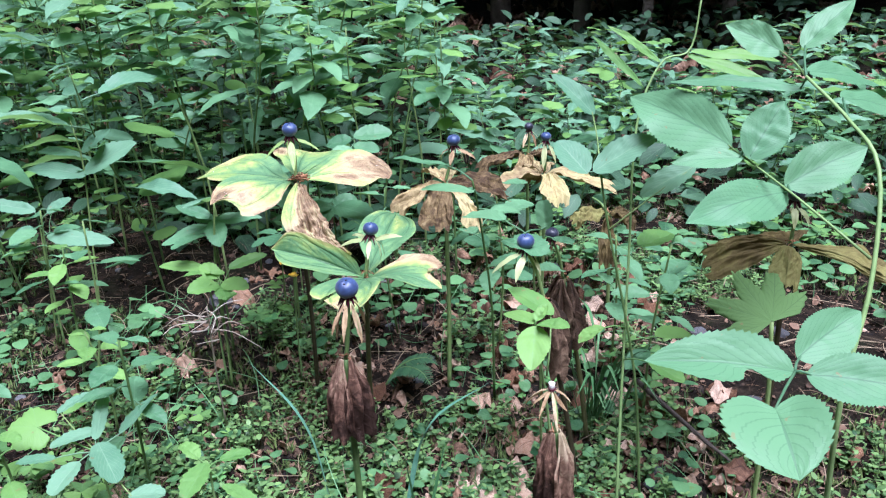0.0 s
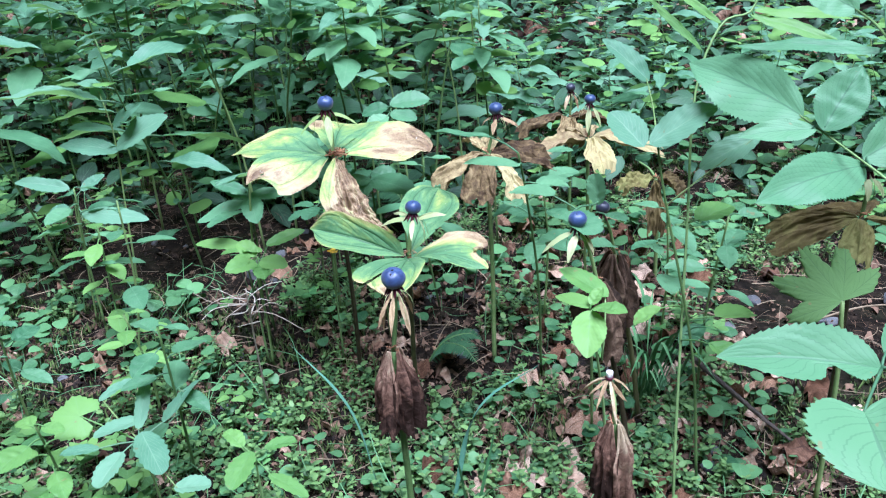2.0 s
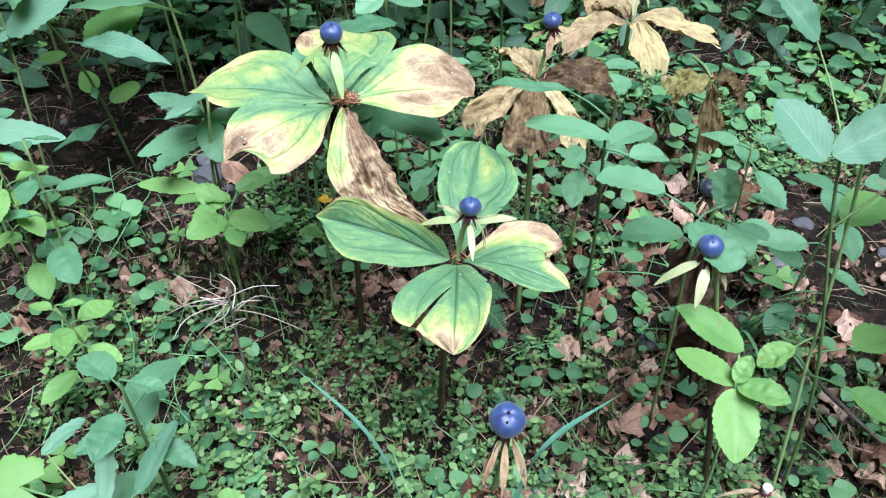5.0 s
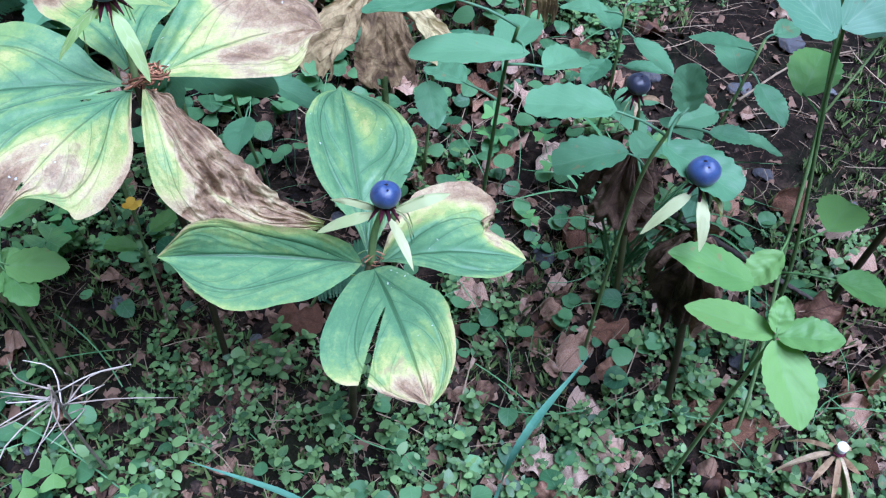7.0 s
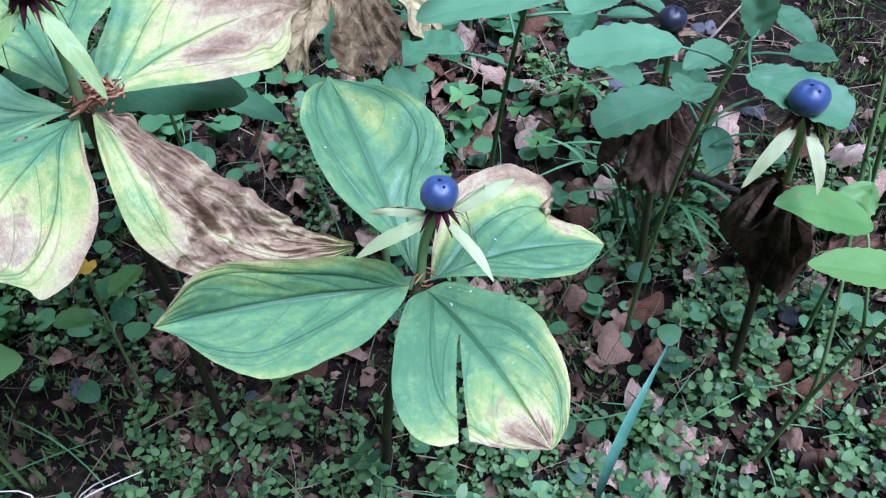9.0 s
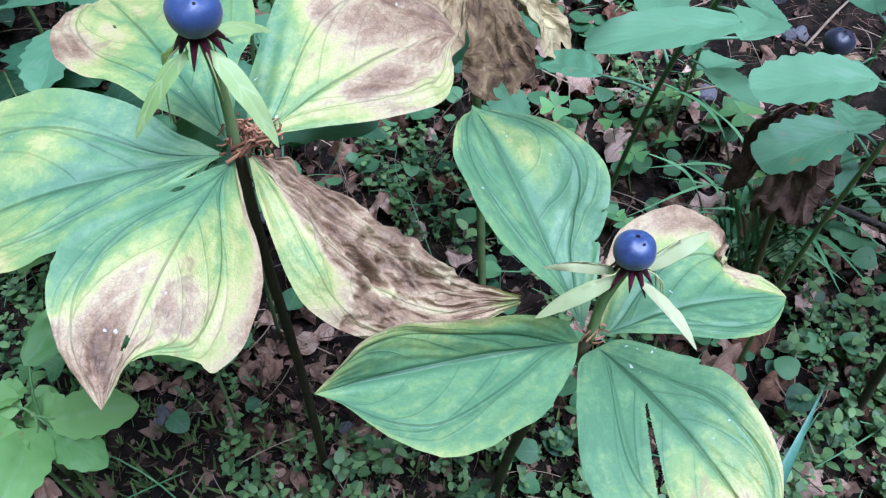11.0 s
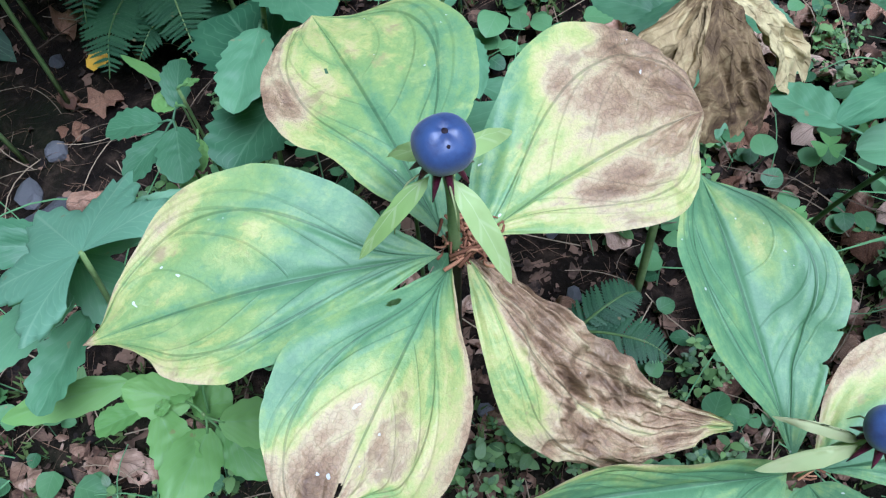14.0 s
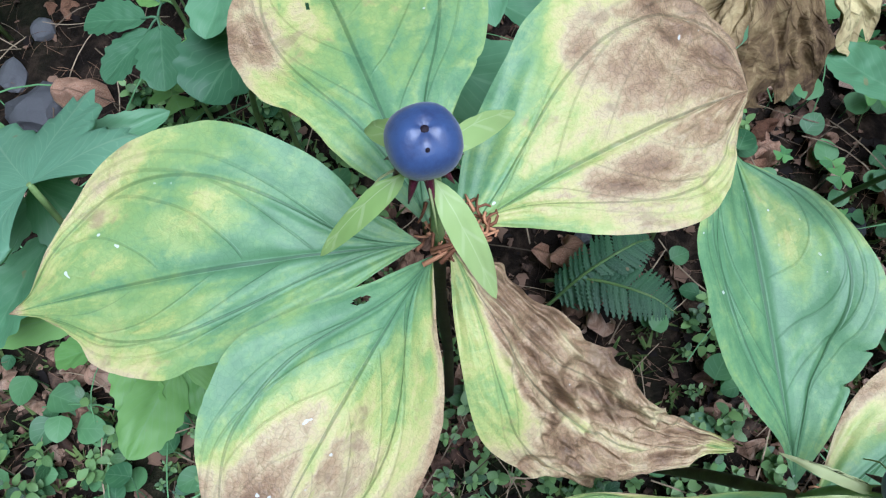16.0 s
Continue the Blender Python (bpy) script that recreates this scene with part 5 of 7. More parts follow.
v, f, uv = outlined(C0, (0.232, -0.337, 0.1865), (0.205, -0.322, 0.199), (0.249, -0.322, 0.2025), [(-0.12, 5), (-0.20, 12), (-0.05, 20), (0.22, 25.5), (0.55, 25), (0.8, 18), (0.94, 9)],
                    [(-0.12, 5), (-0.16, 11), (0.0, 16), (0.28, 18.5), (0.6, 16), (0.85, 8.5)], arch=0.002, nu=130, nv=28, relief=0.0004, wave=0.0016, ragged=0.0003, seed=32, torn=True, teeth=22, tooth=0.09)
tv, tf = tube([J, (J + C0) / 2 + (0, 0, 0.001), C0], 0.0007, 0.0005, 5, 6)
v, f, uv = joined([(v, f, uv), (tv, tf, np.tile([0.5, 0.5], (len(tv), 1)))])
part("leaf", mesh_of("leaf", v - B0, f, uv), MAT_RASP, bramble)
# lobed leaf plant behind it
K = np.array([0.297, -0.150, 0.150])
elder = leafy_plant("ground_elder", "low plant with one dull green lobed toothed leaf", [(0.302, -0.152, 0.0), (0.299, -0.156, 0.1), K], [], MAT_LOBED, (0.0016, 0.0012), MAT_STEM)
v, f, uv = palmate(K, (-0.018, 0.026, 0.026), (-0.15, -0.55, 0.8), 0.042, 5, 0.55, 6, 0.13, 1.75, 6)
part("leaf", mesh_of("leaf", v - np.array([0.302, -0.152, 0.0]), f, uv), MAT_LOBED, elder)
# narrow leaved kinked stalk
leafy_plant("balsam", "slender kinked stalk with narrow pale leaves", [(0.216, -0.146, 0.0), (0.2154, -0.1416, 0.034), (0.217, -0.130, 0.08), (0.219, -0.118, 0.12), (0.2215, -0.103, 0.18), (0.2265, -0.078, 0.25), (0.242, -0.064, 0.286), (0.262, -0.056, 0.293), (0.268, -0.05, 0.325)], [
    ((0.232, -0.064, 0.27), (0.232, -0.064, 0.272), (0.201, -0.052, 0.302), 0.006, F2), ((0.242, -0.064, 0.286), (0.242, -0.064, 0.287), (0.210, -0.053, 0.308), 0.007, F2),
    ((0.262, -0.056, 0.293), (0.262, -0.057, 0.292), (0.318, -0.06, 0.285), 0.009, F2), ((0.262, -0.056, 0.293), (0.26, -0.057, 0.290), (0.31, -0.08, 0.272), 0.010, F2),
    ((0.2215, -0.103, 0.18), (0.232, -0.085, 0.172), (0.258, -0.068, 0.174), 0.022), ((0.219, -0.118, 0.12), (0.238, -0.120, 0.125), (0.266, -0.108, 0.118), 0.022), ((0.2185, -0.122, 0.11), (0.230, -0.138, 0.118), (0.248, -0.154, 0.112), 0.018), ((0.219, -0.116, 0.13), (0.204, -0.126, 0.136), (0.188, -0.128, 0.126), 0.014),
    ((0.268, -0.05, 0.325), (0.268, -0.05, 0.325), (0.255, -0.045, 0.340), 0.010, 0), ((0.268, -0.05, 0.325), (0.268, -0.05, 0.322), (0.285, -0.03, 0.33), 0.012, 0)],
    MAT_BRIGHT, (0.0010, 0.0006), MAT_STALK, 8, 0.2, 0.6, 0.8, 13)
leafy_plant("balsam", "thin balsam plant with rounded leaves beside the black berry", [(0.175, -0.070, 0.0), (0.172, -0.072, 0.08), (0.165, -0.080, 0.150), (0.168, -0.086, 0.186)], [
    ((0.166, -0.079, 0.155), (0.163, -0.072, 0.158), (0.137, -0.060, 0.150), 0.021), ((0.167, -0.084, 0.175), (0.146, -0.078, 0.190), (0.121, -0.058, 0.186), 0.020),
    ((0.168, -0.086, 0.186), (0.153, -0.096, 0.187), (0.164, -0.124, 0.184), 0.020), ((0.168, -0.086, 0.186), (0.172, -0.086, 0.186), (0.170, -0.080, 0.204), 0.013, (-0.4, -0.8, 0.2)),
    ((0.168, -0.085, 0.180), (0.174, -0.096, 0.184), (0.186, -0.104, 0.183), 0.010), ((0.166, -0.079, 0.150), (0.170, -0.070, 0.150), (0.186, -0.062, 0.146), 0.018)],
    MAT_BALSAM, (0.0011, 0.0007), MAT_STEM, 7, 0.28, 0.42, 0.42, 18)
leafy_plant("balsam", "balsam plant with smooth oval leaves over the litter", [(0.145, 0.005, 0.0), (0.142, -0.005, 0.09), (0.132, -0.025, 0.17), (0.126, -0.040, 0.205)], [
    ((0.128, -0.036, 0.196), (0.127, -0.048, 0.199), (0.090, -0.026, 0.194), 0.017), ((0.126, -0.040, 0.205), (0.110, -0.024, 0.211), (0.072, -0.028, 0.218), 0.010),
    ((0.130, -0.030, 0.18), (0.140, -0.040, 0.182), (0.160, -0.035, 0.178), 0.018), ((0.134, -0.022, 0.165), (0.140, -0.010, 0.168), (0.165, 0.010, 0.165), 0.020), ((0.136, -0.018, 0.15), (0.128, -0.002, 0.150), (0.122, 0.02, 0.146), 0.016)],
    MAT_BALSAM, (0.0011, 0.0007), MAT_STEM, 7, 0.15, 0.55, 0.55, 19)
# small bright seedling in front of the rotten leaves
Q = np.array([0.1565, -0.1640, 0.1585])
leafy_plant("seedling", "small bright green seedling with toothed leaves", [(0.172, -0.150, 0.0), (0.168, -0.155, 0.08), Q], [
    (Q, Q, (0.1515, -0.190, 0.145), 0.019), (Q, Q + (0, 0, 0.001), (0.141, -0.139, 0.154), 0.015), (Q, Q + (0.001, 0, 0.001), (0.174, -0.176, 0.163), 0.014), (Q, Q + (0, 0, 0.003), (0.164, -0.156, 0.168), 0.008),
    ((0.165, -0.156, 0.12), (0.170, -0.141, 0.153), (0.144, -0.122, 0.162), 0.018)], MAT_BRIGHT, (0.001, 0.0007), MAT_STALK, 10, 0.15, 0.5, 0.8, 21)
# left side plants
def rosette(at, top, n, size, mat, label, seed, name="balsam", teeth=8):
    rnd = np.random.default_rng(seed)
    at, top = np.asarray(at, float), np.asarray(top, float)
    lv = []
    for k in range(n):
        az, h = k * 2.4 + rnd.uniform(-0.4, 0.4), 1 - 0.55 * (k / max(n - 1, 1)) ** 1.2
        j = at + (top - at) * h
        L = size * rnd.uniform(0.75, 1.15) * (0.6 + 0.4 * min(1, k / 2))
        d = np.array([np.cos(az), np.sin(az), rnd.uniform(-0.25, 0.2)])
        lv.append((j, j + d * L * 0.3, j + d * L * 1.25 - (0, 0, L * 0.12), L * rnd.uniform(0.5, 0.62), rnd.uniform(-15, 15)))
    return leafy_plant(name, label, [at, at * 0.5 + top * 0.5 + (rnd.uniform(-0.006, 0.006), rnd.uniform(-0.006, 0.006), 0), top], lv, mat, (0.0011, 0.0007), MAT_STEM, teeth + 3, 0.2, 0.55, 0.85, seed)


G0 = np.array([-0.0880, 0.0345, 0.1045])
leafy_plant("balsam", "small bright green balsam seedling with rounded leaves", [(-0.083, 0.034, 0), (-0.085, 0.036, 0.05), G0], [
    (G0, G0 + (0.001, -0.003, 0.001), (-0.086, 0.007, 0.102), 0.015), (G0, G0 + (-0.002, 0.0, 0.001), (-0.107, 0.036, 0.103), 0.010), (G0, G0 + (0.002, 0.0, 0.001), (-0.074, 0.036, 0.104), 0.011), (G0, G0 + (0.001, -0.001, 0.002), (-0.084, 0.029, 0.108), 0.006),
    ((-0.086, 0.036, 0.09), (-0.090, 0.040, 0.092), (-0.098, 0.054, 0.094), 0.010), ((-0.086, 0.036, 0.09), (-0.080, 0.034, 0.092), (-0.067, 0.029, 0.093), 0.013), ((-0.085, 0.036, 0.07), (-0.082, 0.040, 0.075), (-0.070, 0.050, 0.080), 0.011)],
    MAT_BRIGHT, (0.0010, 0.0006), MAT_STALK, 6, 0.3, 0.42, 0.45, 101)
M = np.array([-0.0795, 0.055, 0.164])
lobed = leafy_plant("balsam", "grey-green plant with large lobed toothed leaves", [(-0.086, 0.062, 0), (-0.088, 0.060, 0.09), M], [
    ((-0.084, 0.058, 0.125), (-0.090, 0.060, 0.130), (-0.114, 0.037, 0.126), 0.018, -5)], MAT_BALSAM, (0.0013, 0.0008), MAT_STEM, 6, 0.5, 0.5, 0.55, 107)
v, f, uv = palmate(M, (-0.35, 0.85, -0.3), (0.15, -0.45, 1.0), 0.036, 5, 0.45, 5, 0.12, 2.3, 11)
part("leaf", mesh_of("leaf", v - np.array([-0.086, 0.062, 0.0]), f, uv), MAT_PALE, lobed)
leafy_plant("balsam", "balsam plant with broad spotted leaves", [(-0.02, 0.115, 0), (-0.018, 0.110, 0.09), (-0.008, 0.100, 0.176)], [
    ((-0.008, 0.100, 0.176), (-0.004, 0.118, 0.170), (-0.021, 0.167, 0.145), 0.030), ((-0.008, 0.100, 0.176), (-0.004, 0.108, 0.178), (0.003, 0.072, 0.190), 0.022), ((-0.009, 0.101, 0.17), (-0.012, 0.090, 0.179), (-0.029, 0.066, 0.178), 0.016),
    ((-0.008, 0.100, 0.176), (0.000, 0.104, 0.176), (0.030, 0.125, 0.172), 0.022)], MAT_BALSAM, (0.0013, 0.0008), MAT_STEM, 7, 0.35, 0.5, 0.6, 108)
# the next two plants take the balsam colour with shade painted in
leafy_plant("balsam", "balsam plant with broad dull green leaves", [(-0.03, 0.105, 0), (-0.028, 0.10, 0.09), (-0.018, 0.085, 0.160)], [
    ((-0.018, 0.085, 0.160), (-0.012, 0.075, 0.166), (-0.016, 0.122, 0.158), 0.036), ((-0.018, 0.085, 0.155), (-0.012, 0.082, 0.160), (-0.036, 0.060, 0.164), 0.026), ((-0.020, 0.090, 0.14), (-0.010, 0.095, 0.14), (0.025, 0.10, 0.135), 0.028)], MAT_BALSAM_SHADE, (0.0013, 0.0008), MAT_STEM, 7, 0.35, 0.45, 0.5, 118)
leafy_plant("balsam", "low balsam plant with insect-eaten leaves", [(-0.05, 0.150, 0), (-0.05, 0.148, 0.05), (-0.048, 0.146, 0.095)], [
    ((-0.048, 0.146, 0.095), (-0.052, 0.148, 0.094), (-0.0735, 0.159, 0.090), 0.017), ((-0.048, 0.146, 0.095), (-0.052, 0.144, 0.093), (-0.074, 0.135, 0.086), 0.015), ((-0.048, 0.146, 0.095), (-0.048, 0.142, 0.096), (-0.054, 0.117, 0.094), 0.018),
    ((-0.048, 0.146, 0.095), (-0.045, 0.150, 0.096), (-0.036, 0.170, 0.100), 0.014), ((-0.048, 0.146, 0.08), (-0.042, 0.142, 0.08), (-0.025, 0.130, 0.078), 0.014)], MAT_BALSAM_SHADE, (0.0010, 0.0006), MAT_STEM, 6, 0.35, 0.5, 0.6, 119)
leafy_plant("balsam", "young bright seedling with three narrow leaves", [(-0.044, 0.208, 0), (-0.044, 0.206, 0.03), (-0.045, 0.205, 0.05)], [
    ((-0.045, 0.205, 0.05), (-0.046, 0.207, 0.052), (-0.060, 0.232, 0.055), 0.006), ((-0.045, 0.205, 0.05), (-0.044, 0.206, 0.052), (-0.033, 0.211, 0.058), 0.009), ((-0.045, 0.205, 0.05), (-0.046, 0.204, 0.051), (-0.056, 0.195, 0.053), 0.007)],
    MAT_BRIGHT, (0.0007, 0.0005), MAT_STALK, 5, 0.2, 0.5, 0.7, 160)
LIE = (0, -0.45, 0.9)
leafy_plant("balsam", "slender balsam plant with a long pale leaf pair", [(-0.235, 0.15, 0), (-0.229, 0.152, 0.09), (-0.226, 0.158, 0.165), (-0.236, 0.17, 0.205)], [
    ((-0.2265, 0.157, 0.155), (-0.223, 0.15, 0.157), (-0.174, 0.16, 0.182), 0.03, LIE),
    ((-0.2265, 0.157, 0.155), (-0.221, 0.15, 0.155), (-0.274, 0.15, 0.162), 0.022, LIE),
    ((-0.227, 0.16, 0.172), (-0.226, 0.16, 0.174), (-0.2, 0.17, 0.193), 0.016, LIE),
    ((-0.227, 0.16, 0.172), (-0.228, 0.16, 0.173), (-0.267, 0.16, 0.175), 0.012, LIE),
    ((-0.236, 0.17, 0.2), (-0.24, 0.17, 0.201), (-0.294, 0.17, 0.209), 0.012, LIE),
    ((-0.234, 0.168, 0.19), (-0.234, 0.17, 0.19), (-0.241, 0.17, 0.213), 0.012, LIE)],
    MAT_PALE, (0.0010, 0.0006), MAT_STEM, 9, 0.22, 0.5, 0.75, 151)
leafy_plant("balsam", "balsam plant with wide flat pale leaves", [(-0.262, 0.11, 0), (-0.258, 0.112, 0.06), (-0.256, 0.115, 0.122)], [
    ((-0.256, 0.115, 0.118), (-0.248, 0.108, 0.113), (-0.186, 0.1, 0.108), 0.019, LIE),
    ((-0.256, 0.115, 0.12), (-0.278, 0.1, 0.11), (-0.252, 0.098, 0.121), 0.022, LIE),
    ((-0.256, 0.115, 0.122), (-0.262, 0.125, 0.13), (-0.313, 0.13, 0.136), 0.016, LIE),
    ((-0.256, 0.115, 0.122), (-0.25, 0.12, 0.13), (-0.23, 0.13, 0.14), 0.014, LIE)],
    MAT_PALE, (0.0010, 0.0006), MAT_STEM, 9, 0.22, 0.5, 0.75, 152)
leafy_plant("balsam", "balsam plant with leaves held out flat", [(-0.088, 0.085, 0), (-0.09, 0.082, 0.07), (-0.089, 0.078, 0.137)], [
    ((-0.089, 0.078, 0.137), (-0.088, 0.075, 0.137), (-0.048, 0.08, 0.136), 0.013, LIE),
    ((-0.089, 0.078, 0.134), (-0.089, 0.07, 0.133), (-0.13, 0.06, 0.121), 0.014, LIE),
    ((-0.089, 0.078, 0.137), (-0.088, 0.074, 0.137), (-0.077, 0.046, 0.124), 0.019, LIE),
    ((-0.089, 0.078, 0.137), (-0.091, 0.08, 0.137), (-0.124, 0.092, 0.144), 0.013, LIE),
    ((-0.089, 0.078, 0.134), (-0.091, 0.082, 0.133), (-0.116, 0.1, 0.135), 0.014, LIE)],
    MAT_BALSAM, (0.0010, 0.0006), MAT_STEM, 9, 0.22, 0.5, 0.75, 153)
leafy_plant("balsam", "small balsam plant with rounded light leaves", [(-0.078, 0.03, 0), (-0.077, 0.028, 0.05), (-0.075, 0.024, 0.106)], [
    ((-0.076, 0.026, 0.08), (-0.092, 0.045, 0.106), (-0.132, 0.052, 0.105), 0.012, LIE),
    ((-0.076, 0.026, 0.09), (-0.071, 0.04, 0.108), (-0.041, 0.052, 0.114), 0.013, LIE),
    ((-0.075, 0.024, 0.104), (-0.075, 0.02, 0.103), (-0.094, 0.0, 0.105), 0.018, LIE),
    ((-0.075, 0.024, 0.104), (-0.072, 0.02, 0.104), (-0.048, 0.008, 0.104), 0.016, LIE),
    ((-0.075, 0.024, 0.104), (-0.077, 0.03, 0.103), (-0.094, 0.042, 0.11), 0.015, LIE),
    ((-0.075, 0.024, 0.104), (-0.073, 0.02, 0.102), (-0.064, -0.002, 0.099), 0.014, LIE)],
    MAT_BRIGHT, (0.0010, 0.0006), MAT_STEM, 6, 0.22, 0.5, 0.75, 154)
leafy_plant("balsam", "balsam plant with broad pointed leaves", [(0.03, 0.175, 0), (0.028, 0.172, 0.09), (0.025, 0.168, 0.178)], [
    ((0.025, 0.168, 0.178), (0.024, 0.17, 0.181), (0.06, 0.172, 0.183), 0.024, LIE),
    ((0.025, 0.168, 0.178), (0.023, 0.17, 0.178), (-0.002, 0.172, 0.171), 0.018, LIE),
    ((0.025, 0.168, 0.176), (0.025, 0.16, 0.176), (0.049, 0.148, 0.172), 0.017, LIE),
    ((0.025, 0.168, 0.175), (0.023, 0.16, 0.173), (0.005, 0.148, 0.167), 0.017, LIE)],
    MAT_BALSAM, (0.0010, 0.0006), MAT_STEM, 9, 0.22, 0.5, 0.75, 155)
leafy_plant("balsam", "balsam plant with large pale blue-green leaves", [(0.236, -0.125, 0), (0.226, -0.122, 0.10), (0.205, -0.112, 0.200), (0.199, -0.108, 0.236)], [
    ((0.199, -0.108, 0.232), (0.1945, -0.112, 0.2325), (0.2315, -0.108, 0.2515), 0.021, LIE),
    ((0.199, -0.108, 0.230), (0.191, -0.114, 0.2318), (0.1755, -0.092, 0.2460), 0.021, LIE),
    ((0.206, -0.113, 0.196), (0.2605, -0.095, 0.2290), (0.2265, -0.100, 0.2120), 0.018, LIE),
    ((0.199, -0.108, 0.236), (0.2035, -0.060, 0.2540), (0.1765, -0.050, 0.2780), 0.017, LIE)],
    MAT_PALE, (0.0010, 0.0006), MAT_STEM, 9, 0.22, 0.5, 0.75, 156)
leafy_plant("balsam", "low balsam plant with broad dull leaves", [(0.018, 0.07, 0), (0.017, 0.065, 0.08), (0.015, 0.06, 0.155)], [
    ((0.015, 0.06, 0.155), (0.017, 0.058, 0.153), (0.053, 0.02, 0.154), 0.024, LIE),
    ((0.015, 0.06, 0.155), (0.014, 0.058, 0.155), (0.0, 0.038, 0.155), 0.017, LIE),
    ((0.015, 0.06, 0.155), (0.016, 0.066, 0.157), (0.036, 0.06, 0.151), 0.018, LIE),
    ((0.015, 0.06, 0.155), (0.014, 0.054, 0.155), (0.011, 0.03, 0.147), 0.014, LIE)],
    MAT_BALSAM, (0.0010, 0.0006), MAT_STEM, 6, 0.22, 0.5, 0.75, 157)
rosette((-0.105, -0.105, 0), (-0.098, -0.126, 0.135), 8, 0.030, MAT_BALSAM, "pale green balsam plant with toothed leaves", 102)
Y = np.array([-0.112, -0.155, 0.072])
spread = leafy_plant("balsam", "low spreading balsam plant with pale oval toothed leaves", [(-0.110, -0.150, 0), (-0.111, -0.152, 0.035), Y], [
    (Y, (-0.1121, -0.1429, 0.080), (-0.1383, -0.1581, 0.078), 0.0144), (Y, (-0.0980, -0.1480, 0.080), (-0.0859, -0.1123, 0.086), 0.0165, 25), (Y, (-0.1090, -0.1566, 0.080), (-0.0871, -0.1877, 0.074), 0.0192), (Y, (-0.1302, -0.1686, 0.078), (-0.1538, -0.1703, 0.076), 0.0110),
    (Y, (-0.1164, -0.1693, 0.076), (-0.1241, -0.1932, 0.070), 0.0160), (Y, (-0.1481, -0.1239, 0.080), (-0.1308, -0.1068, 0.084), 0.0100), (Y, (-0.0802, -0.1926, 0.068), (-0.0600, -0.1886, 0.066), 0.0150), (Y, (-0.1117, -0.1538, 0.080), (-0.1168, -0.1168, 0.090), 0.0100)],
    MAT_PALE, (0.0010, 0.0006), MAT_STEM, 7, 0.3, 0.45, 0.55, 131)
v, f, uv = palmate((-0.152, -0.142, 0.082), (-1.0, 0.0, 0.1), (0.1, -0.5, 1.0), 0.019, 5, 0.15, 4, 0.08, 2.6, 14)
tv, tf = tube([Y, (-0.135, -0.146, 0.076), (-0.152, -0.142, 0.082)], 0.0006, 0.0005, 6, 5)
v, f, uv = joined([(v, f, uv), (tv, tf, np.tile([0.5, 0.5], (len(tv), 1)))])
part("leaf", mesh_of("leaf", v - np.array([-0.110, -0.150, 0.0]), f, uv), MAT_BRIGHT, spread)
leafy_plant("balsam", "bright green balsam seedling with toothed leaves", [(-0.040, -0.165, 0), (-0.041, -0.163, 0.035), (-0.042, -0.160, 0.062)], [
    ((-0.042, -0.160, 0.062), (-0.0436, -0.1600, 0.066), (-0.0490, -0.1890, 0.062), 0.0172), ((-0.042, -0.160, 0.062), (-0.036, -0.158, 0.066), (-0.018, -0.150, 0.066), 0.012), ((-0.042, -0.160, 0.06), (-0.030, -0.176, 0.062), (-0.004, -0.194, 0.060), 0.010), ((-0.042, -0.160, 0.06), (-0.050, -0.154, 0.064), (-0.064, -0.140, 0.066), 0.012)],
    MAT_BRIGHT, (0.0009, 0.0006), MAT_STALK, 6, 0.35, 0.5, 0.6, 133)
rosette((-0.21, 0.045, 0), (-0.208, 0.05, 0.125), 11, 0.026, MAT_BRIGHT, "light green balsam plant with small leaves", 105)
rosette((-0.19, 0.02, 0), (-0.178, 0.031, 0.155), 7, 0.032, MAT_BALSAM, "thin balsam plant with long toothed leaves", 106)
rosette((-0.042, 0.15, 0), (-0.041, 0.148, 0.108), 5, 0.016, MAT_BRIGHT, "tiny light green balsam seedling", 120)
rosette((-0.24, -0.06, 0), (-0.235, -0.07, 0.11), 8, 0.030, MAT_BALSAM, "green balsam plant with toothed leaves", 111)
rosette((-0.17, -0.15, 0), (-0.17, -0.16, 0.09), 8, 0.028, MAT_BRIGHT, "light green balsam seedling", 112)
rosette((-0.155, -0.03, 0), (-0.16, -0.04, 0.095), 8, 0.024, MAT_BRIGHT, "light green balsam seedling", 121)
rosette((-0.25, 0.10, 0), (-0.245, 0.10, 0.14), 9, 0.032, MAT_BALSAM, "green balsam plant with toothed leaves", 122)
rosette((-0.14, -0.20, 0), (-0.14, -0.205, 0.07), 8, 0.024, MAT_BRIGHT, "low pale balsam seedling", 123)
rosette((0.06, 0.12, 0), (0.055, 0.11, 0.150), 8, 0.040, MAT_BALSAM, "balsam plant with smooth green leaves", 114)
rosette((0.26, -0.03, 0), (0.27, -0.03, 0.15), 8, 0.034, MAT_BALSAM, "balsam plant with smooth green leaves", 115)
rosette((0.155, 0.09, 0), (0.15, 0.085, 0.16), 9, 0.034, MAT_BALSAM, "balsam plant with smooth green leaves", 116)
rosette((0.25, 0.05, 0), (0.245, 0.04, 0.13), 9, 0.034, MAT_BALSAM, "balsam plant with smooth green leaves", 117)


